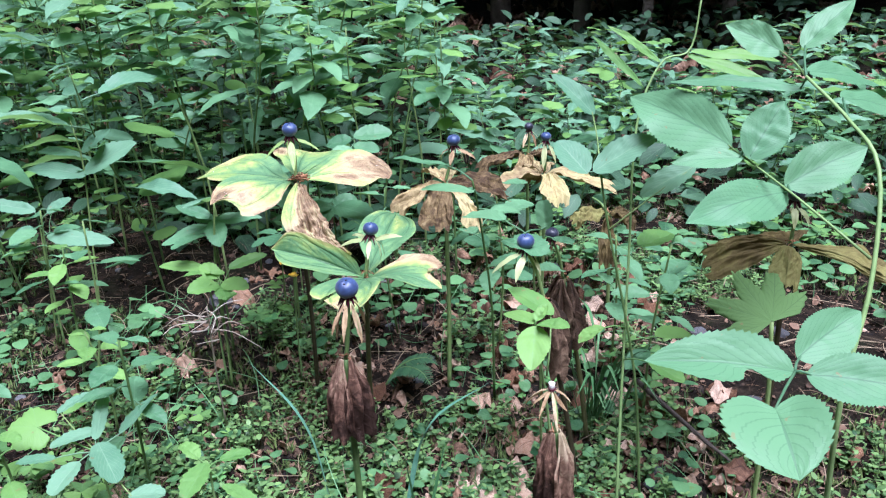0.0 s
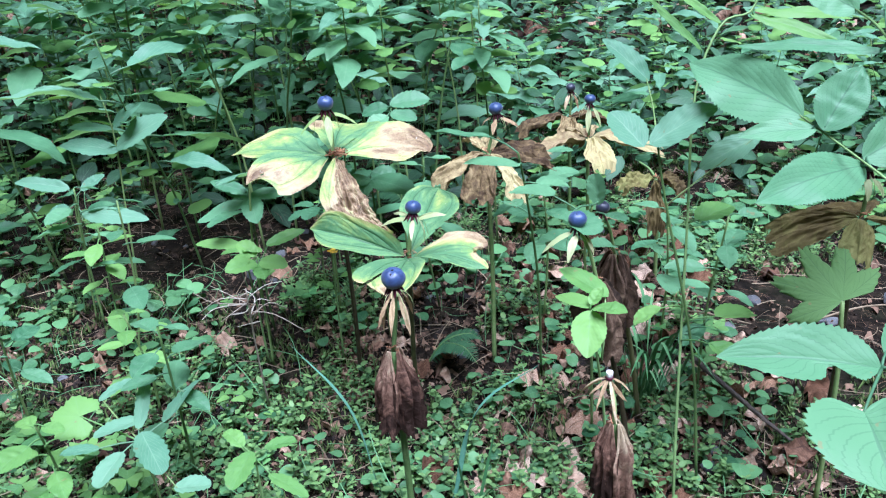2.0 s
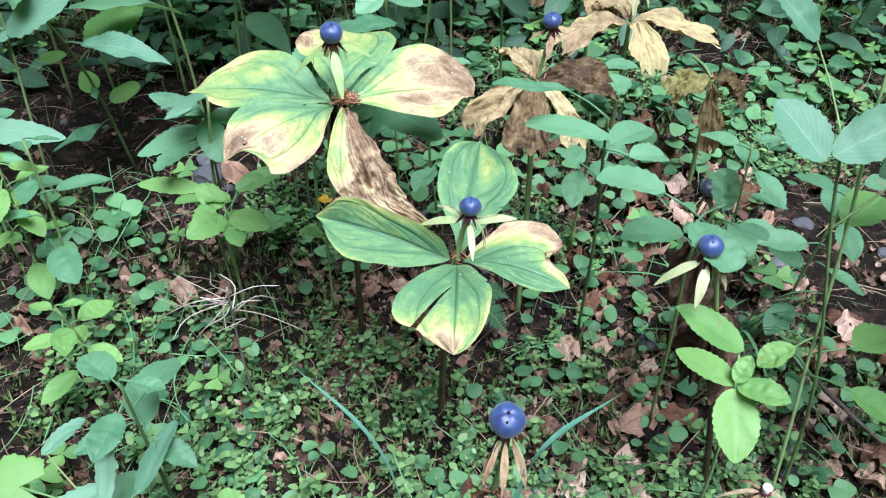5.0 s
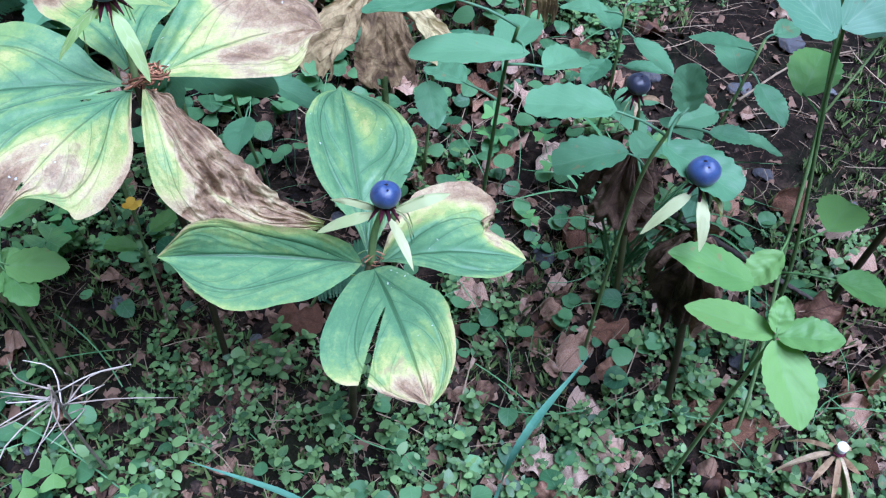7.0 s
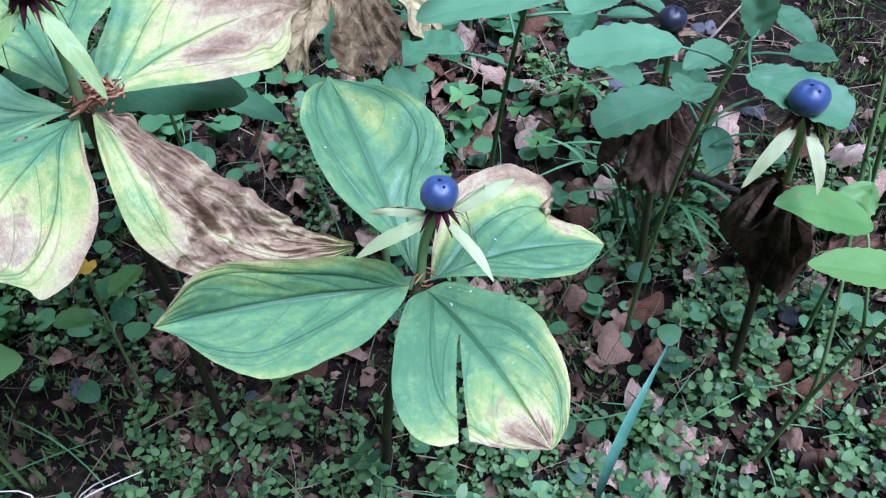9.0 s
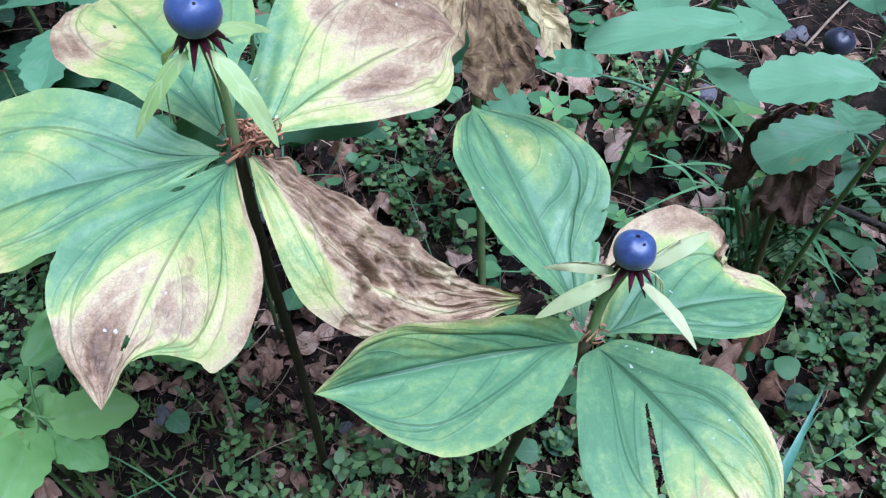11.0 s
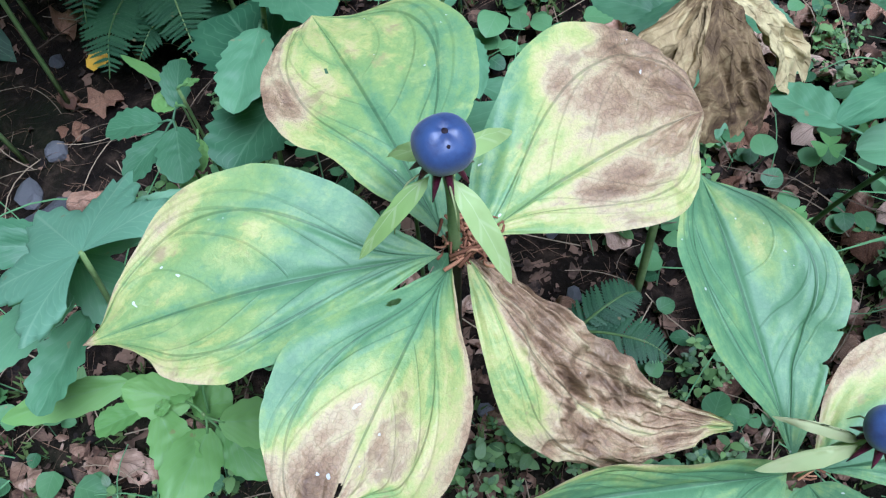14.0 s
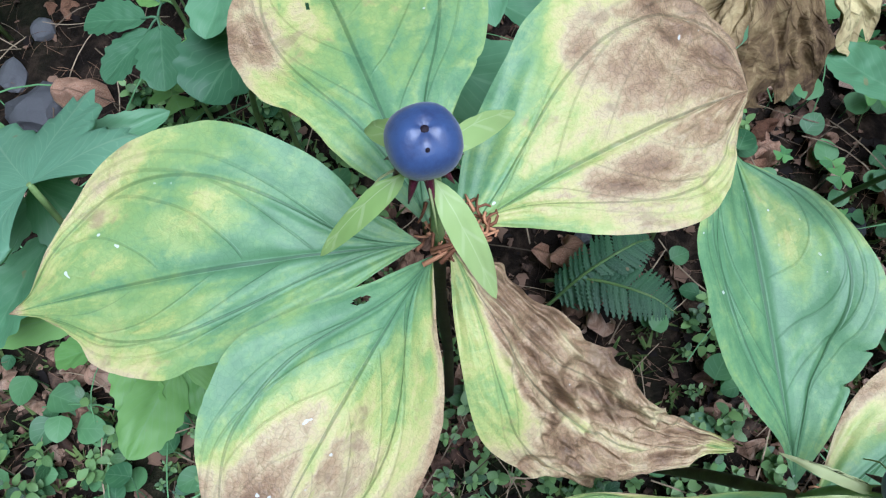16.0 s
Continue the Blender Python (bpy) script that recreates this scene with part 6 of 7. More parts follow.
# ---- balsam thicket ----
BALSAM_LEAVES = [mesh_of("balsam_leaf", *blade_leaf(L, W, 13, 0.17, dr, fo, 40, 4, a_, b_, 0.22, k, 0.05)) for k, (L, W, dr, fo, a_, b_) in enumerate([
    (0.058, 0.028, 0.10, 0.2, 0.55, 0.8), (0.074, 0.034, 0.16, 0.1, 0.6, 0.95), (0.046, 0.027, 0.03, 0.3, 0.5, 0.6), (0.084, 0.026, 0.2, 0.25, 0.6, 1.0), (0.034, 0.022, 0.08, 0.1, 0.45, 0.5), (0.062, 0.016, -0.05, 0.35, 0.6, 0.9), (0.064, 0.040, 0.12, -0.1, 0.5, 0.7)])]


def thicket_plant(height, seed, lowest=0.22):
    rnd = np.random.default_rng(seed)
    p = thing("balsam", (0, 0, 0), "tall balsam plant with toothed grey-green leaves", "plant", "balsam thicket")
    lean = rnd.uniform(-0.28, 0.28, 2) * height
    ctrl = [(0, 0, -0.01), (lean[0] * 0.3, lean[1] * 0.2, height * 0.4), (lean[0] * 0.8, lean[1] * 0.9, height * 0.75), (lean[0], lean[1], height)]
    v, f = tube(ctrl, 0.0013, 0.0006, 10, 6)
    part("stem", mesh_of("stem", v, f), MAT_STEM, p)
    path = curve_points(ctrl, 30)
    n = int(15 + height * 28)
    for k in range(n):
        h = lowest + (1 - lowest) * (k + 0.5) / n
        at = path[int(h * 29)]
        az = k * 2.4 + rnd.uniform(-0.5, 0.5)
        ob = part("leaf", BALSAM_LEAVES[int(rnd.integers(0, 7))], (MAT_BALSAM, MAT_BALSAM_SHADE, MAT_PALE, MAT_BRIGHT)[int(rnd.choice(4, p=(0.44, 0.06, 0.34, 0.16)))], p)
        s = (0.98 - 0.5 * max(0, h - 0.6)) * rnd.uniform(0.35, 1.2) * (0.72 if lowest > 0.5 else 1.0)
        ob.matrix_basis = Matrix.Translation(at) @ Euler((rnd.normal(0, 0.24), rnd.uniform(-0.38, 0.22), az)).to_matrix().to_4x4() @ Matrix.Scale(s, 4)
    return p


kinds = [thicket_plant(h, 200 + k) for k, h in enumerate((0.20, 0.26, 0.32, 0.38, 0.44, 0.30))] + [thicket_plant(0.30, 210, 0.55), thicket_plant(0.27, 211, 0.6)]
spots = [(-0.60, 0.60, 0), (-0.42, 0.45, 1), (-0.30, 0.55, 2), (-0.5, 0.8, 3), (-0.2, 0.9, 4), (-0.7, 0.7, 5), (-0.13, 0.245, 6), (0.03, 0.25, 7), (-0.19, 0.22, 1), (-0.26, 0.30, 2), (-0.10, 0.33, 2), (0.03, 0.40, 3), (-0.18, 0.42, 3), (-0.34, 0.22, 1), (0.12, 0.24, 7), (-0.10, 0.27, 6), (-0.03, 0.30, 7), (0.05, 0.27, 6), (-0.16, 0.31, 7), (0.00, 0.235, 7), (-0.07, 0.345, 6), (0.085, 0.33, 6), (-0.21, 0.28, 6)]
rnd = np.random.default_rng(55)
tries = 0
while len(spots) < 205 and tries < 9000:
    tries += 1
    x, y = rnd.uniform(-1.15, 1.25), rnd.uniform(0.2, 1.75)
    edge = 0.27 + 0.06 * np.sin(x * 6) + (0.08 if x > 0.15 else 0.0)
    if y < edge or (-0.34 < x < 0.10 and y < 0.40) or (x > 0.12 and y > 1.15):
        continue
    if min(np.hypot(x - a, y - b) for a, b, _ in spots) < 0.052 + 0.022 * y:
        continue
    size = int(rnd.integers(1, 6)) if x < 0.15 else int(rnd.choice([0, 0, 1, 1, 5]))
    if y < 0.42:
        size = min(size, 2)
    spots.append((x, y, size))
for k, (x, y, size) in enumerate(spots):
    low = (0.62 if x > 0.12 else 1.0) * rnd.uniform(0.9, 1.1)
    m = Matrix.Translation((x, y, float(ground_height(x, y)))) @ Matrix.Rotation(rnd.uniform(0, 6.28), 4, "Z") @ Matrix.Scale(low, 4)
    if k < len(kinds):
        kinds[k].matrix_basis = m
    else:
        copy_thing(kinds[size], m)


# ---- ferns ----
def fern_frond(at, az, L, rise, seed):
    p = thing("fern", at, "dark green fern frond with narrow leaflets", "fern", "ferns")
    d = np.array([np.cos(az), np.sin(az), 0])
    ctrl = [(0, 0, 0), d * L * 0.35 + (0, 0, rise * 0.8), d * L * 0.75 + (0, 0, rise), d * L + (0, 0, rise * 0.7)]
    v, f = tube(ctrl, 0.0009, 0.0003, 14, 5)
    part("stalk", mesh_of("stalk", v, f), MAT_STEM, p)
    path = curve_points(ctrl, 60)
    s = np.cross(d, (0, 0, 1))
    for k in range(22):
        h = 0.14 + 0.84 * k / 22
        c = path[int(h * 59)]
        for sg in (-1, 1):
            l = L * 0.26 * (1 - h) ** 0.7 * (0.6 + 1.0 * min(1, h * 2))
            ax = unit(s * sg + d * 0.45 + (0, 0, -0.1))
            tip = c + ax * l
            side = unit(np.cross(ax, (0, 0, 1))) * l * 0.17
            v, f, uv = lofted(c, tip, c + ax * l * 0.4 - side, c + ax * l * 0.4 + side, arch=l * 0.03, nu=24, nv=2, a=0.25, b=0.7, quilt=0, wave=0.0006, teeth=8, tooth=1.3, seed=seed + k)
            part("leaflet", mesh_of("leaflet", v, f, uv), MAT_FERN, p)


fern_frond((-0.022, 0.315, 0.0), 4.65, 0.085, 0.05, 1)
fern_frond((-0.018, 0.318, 0.0), 5.2, 0.095, 0.06, 2)
fern_frond((-0.030, 0.322, 0.0), 4.2, 0.085, 0.04, 3)
fern_frond((-0.012, 0.325, 0.0), 5.6, 0.09, 0.05, 6)
fern_frond((0.010, 0.287, 0.0), 3.65, 0.075, 0.04, 7)
fern_frond((-0.037, 0.350, 0.0), 4.26, 0.080, 0.05, 8)
fern_frond((0.050, 0.018, 0.0), 0.1, 0.05, 0.03, 4)
fern_frond((0.055, 0.030, 0.0), 5.5, 0.055, 0.03, 5)

# ---- grass blades ----
def grass(name, label, blades, mat, at, group=""):
    p = thing(name, at, label, "grass", group)
    for ctrl, w in blades:
        c = curve_points(ctrl, 16)
        tan = unit(np.gradient(c, axis=0))
        side = unit(np.cross(tan, np.array([0.2, 0.3, 1.0])))
        t = np.linspace(0, 1, 16)
        ww = w * np.minimum(1, 0.55 + t * 1.5) * np.clip((1 - t) * 3, 0.04, 1)
        up = np.cross(side, tan)
        v = np.concatenate([c - side * ww[:, None] / 2 + up * ww[:, None] * 0.2, c, c + side * ww[:, None] / 2 + up * ww[:, None] * 0.2])
        f = [(i, i + 1, 16 + i + 1, 16 + i) for i in range(15)] + [(16 + i, 16 + i + 1, 32 + i + 1, 32 + i) for i in range(15)]
        part("blade", mesh_of("blade", v - np.asarray(at), f), mat, p)


grass("grass_tuft", "long drooping blue-green grass blade", [([(0.028, -0.135, 0.0), (0.010, -0.115, 0.06), (-0.029, -0.091, 0.097)], 0.0035)], MAT_BLUE_GRASS, (0.028, -0.135, 0.0))
grass("grass_tuft", "long blue-green grass blade with pale midrib", [([(0.075, -0.140, 0.0), (0.093, -0.128, 0.065), (0.135, -0.112, 0.090)], 0.0038)], MAT_BLUE_GRASS, (0.075, -0.14, 0.0))
grass("grass_tuft", "thin upright green grass blades", [([(0.085, -0.15, 0), (0.082, -0.152, 0.03), (0.078, -0.155, 0.065)], 0.002), ([(0.09, -0.15, 0), (0.096, -0.15, 0.03), (0.104, -0.148, 0.07)], 0.002), ([(0.088, -0.15, 0), (0.1, -0.16, 0.03), (0.12, -0.165, 0.04)], 0.0018)], MAT_GRASS, (0.087, -0.15, 0.0))
rnd = np.random.default_rng(77)
tuft = []
for k in range(26):
    az, L = rnd.uniform(0, 6.28), rnd.uniform(0.06, 0.13)
    d = np.array([np.cos(az), np.sin(az), 0])
    q = np.array([0.222 + rnd.normal(0, 0.006), -0.03 + rnd.normal(0, 0.006), 0])
    tuft.append(([q, q + d * L * 0.25 + (0, 0, L * 0.6), q + d * L * 0.65 + (0, 0, L * 0.62)], rnd.uniform(0.0016, 0.0028)))
grass("sedge_tuft", "tuft of arching green sedge blades", tuft, MAT_GRASS, (0.222, -0.03, 0.0))

# ---- dry branched seed head ----
ST = np.array([-0.068, -0.032, 0.0])
p = thing("dry_stalk", tuple(ST), "whitish dead branching grass stalk", "twig")
rnd = np.random.default_rng(9)
v, f = tube([ST, ST + (0.001, -0.010, 0.05), ST + (0.004, -0.020, 0.095), ST + (0.006, -0.026, 0.122)], 0.0008, 0.0005, 10, 5)
part("stalk", mesh_of("stalk", v - ST, f), MAT_TWIG, p)
for k in range(17):
    c = ST + np.array([0.003, -0.018, 0.088]) + np.array([0.003, -0.008, 0.034]) * rnd.uniform(0, 1)
    d = unit(rnd.normal(0, 1, 3) * (1, 1, 0.6) + (0, 0, 0.1)) * rnd.uniform(0.016, 0.044)
    v, f = tube([c, c + d * 0.5 + rnd.normal(0, 0.0042, 3), c + d], 0.00042, 0.0002, 7, 4)
    part("branch", mesh_of("branch", v - ST, f), MAT_TWIG, p)
# fallen stick
p = whole("stick", mesh_of("stick", *tube([(0.376, 0.052, 0.012), (0.43, 0.060, 0.020), (0.492, 0.061, 0.012)], 0.0010, 0.0006, 10, 6)), MAT_STRAW, "thin pale fallen twig on the soil", "twig")
p = whole("stick", mesh_of("stick", *tube([(0.255, 0.075, 0.012), (0.285, 0.062, 0.018), (0.325, 0.050, 0.012)], 0.0011, 0.0006, 10, 6)), MAT_STRAW, "thin pale fallen twig on the soil", "twig")
p = whole("stick", mesh_of("stick", *tube([(0.255, -0.02, 0.03), (0.29, -0.075, 0.016), (0.305, -0.10, 0.012)], 0.0022, 0.001, 10, 6)), MAT_BARK, "short broken dark brown twig", "twig")

# ---- ground litter and low cover ----
def scatter_frames(n, rnd, box, zlift, tilt):
    x, y = rnd.uniform(box[0], box[1], n), rnd.uniform(box[2], box[3], n)
    z = ground_height(x, y) + rnd.uniform(*zlift, n)
    az = rnd.uniform(0, 2 * np.pi, n)
    tx, ty = rnd.normal(0, tilt, n), rnd.normal(0, tilt, n)
    ez = unit(np.stack([tx, ty, np.ones(n)], -1))
    ex = np.stack([np.cos(az), np.sin(az), np.zeros(n)], -1)
    ey = unit(np.cross(ez, ex))
    ex = np.cross(ey, ez)
    return np.stack([x, y, z], -1), np.stack([ex, ey, ez], 1)


def many(name, protos, where_at, axes, sizes, material, label, category, rnd):
    """One object of many copies of a few small meshes."""
    vs, fs, us, k = [], [], [], 0
    pick = rnd.integers(0, len(protos), len(where_at))
    for i, (c, ax, s) in enumerate(zip(where_at, axes, sizes)):
        v, f, uv = protos[pick[i]]
        vs.append((v * s) @ ax + c)
        fs.append(f + k)
        us.append(uv)
        k += len(v)
    V, U = np.vstack(vs), np.vstack(us)
    F = np.vstack(fs)
    me = bpy.data.meshes.new(name)
    me.vertices.add(len(V))
    me.vertices.foreach_set("co", V.astype(np.float32).ravel())
    me.loops.add(F.size)
    me.loops.foreach_set("vertex_index", F.astype(np.int32).ravel())
    me.polygons.add(len(F))
    me.polygons.foreach_set("loop_start", np.arange(0, F.size, F.shape[1], dtype=np.int32))
    me.polygons.foreach_set("use_smooth", np.ones(len(F), dtype=bool))
    layer = me.uv_layers.new(name="leaf")
    layer.data.foreach_set("uv", U[F.ravel()].astype(np.float32).ravel())
    me.update(calc_edges=True)
    me.validate()
    return whole(name, me, material, label, category, kind="stuff")


def quads(t):
    return np.asarray(t[0]), np.asarray([q for q in t[1] if len(q) == 4], dtype=np.int64), np.asarray(t[2])


def litter_proto(seed, lobed):
    rnd = np.random.default_rng(seed)
    v, f, uv = lofted((0, 0, 0), (1, 0, rnd.uniform(-0.1, 0.2)), (0.5, 0.36, rnd.uniform(0, 0.2)), (0.5, -0.36, rnd.uniform(0, 0.2)), arch=rnd.uniform(-0.05, 0.08), nu=14, nv=8, a=0.6, b=0.5, quilt=0,
                      wave=0, teeth=3 if lobed else 0, tooth=0.16, seed=seed, ragged=0.24)
    c = v - (0.5, 0, 0)
    bend = (vnoise(c * 2.6, seed) - 0.5) * 1.2 + (vnoise(c * 6.0, seed + 1) - 0.5) * 0.5
    c[:, 2] += bend + 0.25 * rnd.uniform(-0.4, 1) * np.abs(c[:, 1]) ** 1.5
    return c, f, uv


LITTER = [litter_proto(300 + k, k % 4 == 3) for k in range(8)]
rnd = np.random.default_rng(21)
c, ax = scatter_frames(330, rnd, (-0.30, 0.48, -0.24, 0.34), (0.002, 0.010), 0.30)
keep = vnoise(np.stack([c[:, 0], c[:, 1], 0 * c[:, 0]], -1) / 0.13, 8) + 0.9 * np.clip(c[:, 0], -0.15, 0.3) - 2.0 * np.clip(c[:, 0] - 0.22, 0, 0.3) > 0.53
LITTER_MESH = [mesh_of("fallen_leaf", *t) for t in LITTER]
keep &= ~((c[:, 0] < 0.02) & (c[:, 1] > 0.10) & (rnd.uniform(0, 1, len(c)) < 0.8))
for i in np.nonzero(keep)[0]:
    s = rnd.uniform(0.012, 0.028 if c[i][0] < 0.08 else 0.031)
    m = Matrix.Translation(c[i]) @ Matrix(ax[i].T.tolist()).to_4x4() @ Matrix.Scale(s, 4)
    whole("fallen_leaf", LITTER_MESH[int(rnd.integers(0, 8))], MAT_LITTER, "curled dead brown leaf lying on the soil", "leaf", "fallen leaves", m=m)
for x, y, s in ((0.175, -0.041, 0.034), (0.160, -0.050, 0.026), (0.167, -0.072, 0.036), (0.195, -0.065, 0.032), (0.180, -0.088, 0.024), (0.119, -0.114, 0.036), (0.132, -0.128, 0.026), (0.206, -0.128, 0.040), (0.218, -0.112, 0.028), (0.242, 0.006, 0.034),
                (0.247, 0.072, 0.036), (0.304, -0.108, 0.030), (0.275, -0.017, 0.032), (0.395, -0.079, 0.036), (0.155, -0.100, 0.028), (-0.083, 0.262, 0.034), (-0.101, 0.252, 0.028), (-0.104, 0.195, 0.036), (-0.020, 0.158, 0.030), (-0.06, 0.187, 0.026)):
    m = Matrix.Translation((x, y, float(ground_height(x, y)) + 0.003)) @ Euler((rnd.uniform(-0.25, 0.25), rnd.uniform(-0.25, 0.25), rnd.uniform(0, 6.3))).to_matrix().to_4x4() @ Matrix.Scale(s * 0.72, 4)
    whole("fallen_leaf", LITTER_MESH[int(rnd.integers(0, 8))], MAT_LITTER, "curled dead brown leaf lying on the soil", "leaf", "fallen leaves", m=m)
LQ = [quads(t) for t in LITTER]
c, ax = scatter_frames(15000, rnd, (-4.0, 4.2, -4.0, 4.6), (0.0, 0.006), 0.25)
far = np.hypot(c[:, 0] - 0.1, c[:, 1] - 0.2)
kept = rnd.uniform(0, 1, len(c)) < np.clip(1.25 - far / 3.2, 0.05, 1)
kept &= ~((c[:, 0] > -0.45) & (c[:, 0] < 0.0) & (c[:, 1] > 0.10) & (c[:, 1] < 0.6) & (rnd.uniform(0, 1, len(c)) < 0.88))
kept &= ~((c[:, 0] > 0.30) & (c[:, 0] < 0.75) & (c[:, 1] > -0.04) & (c[:, 1] < 0.4) & (rnd.uniform(0, 1, len(c)) < 0.7))
c, ax = c[kept], ax[kept]
many("leaf_litter", LQ, c, ax, rnd.uniform(0.010, 0.030, len(c)) * (1 + 0.9 * np.clip(np.hypot(c[:, 0], c[:, 1]) - 0.5, 0, 2)), MAT_LITTER_S, "scattered brown dead leaves and leaf fragments", "leaf litter", rnd)


def crumb(seed):
    rnd = np.random.default_rng(seed)
    v, f, uv = lofted((0, 0, 0), (1, 0, rnd.uniform(-0.3, 0.4)), (0.5, rnd.uniform(0.2, 0.5), rnd.uniform(-0.1, 0.4)), (0.5, -rnd.uniform(0.2, 0.5), rnd.uniform(-0.1, 0.4)), arch=rnd.uniform(-0.1, 0.2), nu=6, nv=4, a=0.45, b=0.45, quilt=0, wave=0, seed=seed, ragged=0.3)
    v[:, 2] += (vnoise(v * 3.5, seed) - 0.5) * 1.1
    return quads((v - (0.5, 0, 0), f, uv))


CRUMBS = [crumb(340 + k) for k in range(10)]
c, ax = scatter_frames(13000, rnd, (-0.40, 0.60, -0.32, 0.50), (-0.002, 0.004), 0.4)
pile = vnoise(np.stack([c[:, 0], c[:, 1], 0 * c[:, 0]], -1) / 0.055, 19) + 0.6 * np.clip(c[:, 0], -0.1, 0.2) - 1.6 * np.clip(c[:, 0] - 0.21, 0, 0.3) > 0.55
pile &= ~((c[:, 0] < 0.02) & (c[:, 1] > 0.10))
c, ax = c[pile], ax[pile]
many("leaf_crumbs", CRUMBS, c, ax, 0.003 + 0.013 * rnd.uniform(0, 1, len(c)) ** 2, MAT_CRUMB, "broken bits of dead reddish-brown leaves", "leaf litter", rnd)


def flake(seed):
    rnd = np.random.default_rng(seed)
    x, y = np.meshgrid(np.linspace(-0.5, 0.5, 4), np.linspace(-0.35, 0.35, 3), indexing="ij")
    v = np.stack([x + rnd.normal(0, 0.09, x.shape), y + rnd.normal(0, 0.09, x.shape), rnd.normal(0, 0.14, x.shape)], -1).reshape(-1, 3)
    return v, np.asarray(grid_faces(3, 2), dtype=np.int64), np.full((12, 2), 0.3)


c, ax = scatter_frames(26000, rnd, (-0.42, 0.62, -0.32, 0.52), (-0.002, 0.003), 0.6)
# fewer flakes in two areas, so more of the darker soil shows
cleared = (((c[:, 0] < 0.02) & (c[:, 1] > 0.16)) | ((c[:, 0] > 0.32) & (c[:, 1] > -0.04))) & (rnd.uniform(0, 1, len(c)) < 0.75)
c, ax = c[~cleared], ax[~cleared]
many("humus", [flake(370 + k) for k in range(12)], c, ax, 0.002 + 0.008 * rnd.uniform(0, 1, len(c)) ** 2, MAT_HUMUS, "dark crumbly humus of bark and leaf flakes", "humus", rnd)

# stones
rnd = np.random.default_rng(31)
STONES = []
for k in range(4):
    bm = bmesh.new()
    bmesh.ops.create_icosphere(bm, subdivisions=2, radius=1.0)
    for q in bm.verts:
        w = 0.6 + 0.8 * float(vnoise(np.array(q.co) * 1.3, k)) + 0.25 * float(vnoise(np.array(q.co) * 3.0, k + 3))
        q.co = Vector((q.co.x * w, q.co.y * w * 0.75, q.co.z * w * 0.55))
    me = bpy.data.meshes.new("stone")
    bm.to_mesh(me)
    bm.free()
    STONES.append(me)
STONE_AT = ((-0.127, 0.200, 0.013), (-0.133, 0.222, 0.008), (-0.114, 0.243, 0.007), (0.47, 0.10, 0.012), (0.421, 0.107, 0.008), (0.251, -0.110, 0.008))
for k in range(58):
    x, y = (rnd.uniform(-0.28, 0.48), rnd.uniform(-0.20, 0.32)) if k < 46 else (rnd.uniform(0.19, 0.42), rnd.uniform(-0.2, 0.12))
    s = rnd.uniform(0.003, 0.005 if x < 0.12 else 0.0075)
    if k >= 52:
        x, y, s = STONE_AT[k - 52]
    m = Matrix.Translation((x, y, float(ground_height(x, y)) + s * 0.25)) @ Euler((0, 0, rnd.uniform(0, 6.3))).to_matrix().to_4x4() @ Matrix.Scale(s, 4)
    whole("stone", STONES[k % 4], MAT_STONE, "small blue-grey stone half sunk in the soil", "stone", "stones", m=m)


# small-leaved creeping cover
def sprig(seed):
    rnd = np.random.default_rng(seed)
    pcs = []
    h = rnd.uniform(0.016, 0.032)
    lean = rnd.uniform(-0.008, 0.008, 2)
    n = int(rnd.integers(3, 5))
    for k in range(n):
        z = h * (k + 1) / n
        for sg in (0, 1):
            az = k * 1.57 + sg * np.pi + rnd.uniform(-0.3, 0.3)
            L = rnd.uniform(0.0042, 0.0078) * (1.1 - 0.3 * k / n)
            d = np.array([np.cos(az), np.sin(az), rnd.uniform(-0.1, 0.45)])
            d = d / np.linalg.norm(d)
            s = np.array([-np.sin(az), np.cos(az), 0]) * L * 0.34
            b = np.array([lean[0] * z / h, lean[1] * z / h, z])
            t = b + d * L * 1.15
            m = b + d * L * 0.6
            pcs.append(lofted(b, t, m - s + (0, 0, L * 0.08), m + s + (0, 0, L * 0.08), arch=L * 0.06, nu=6, nv=2, a=0.5, b=0.75, quilt=0, wave=0, seed=seed))
    st = tube([(0, 0, -0.004), (lean[0] * 0.5, lean[1] * 0.5, h * 0.5), (lean[0], lean[1], h)], 0.0005, 0.0003, 3, 4)
    pcs.append((st[0], st[1][:-2], np.tile([0.5, 0.5], (len(st[0]), 1))))
    return quads(joined(pcs))


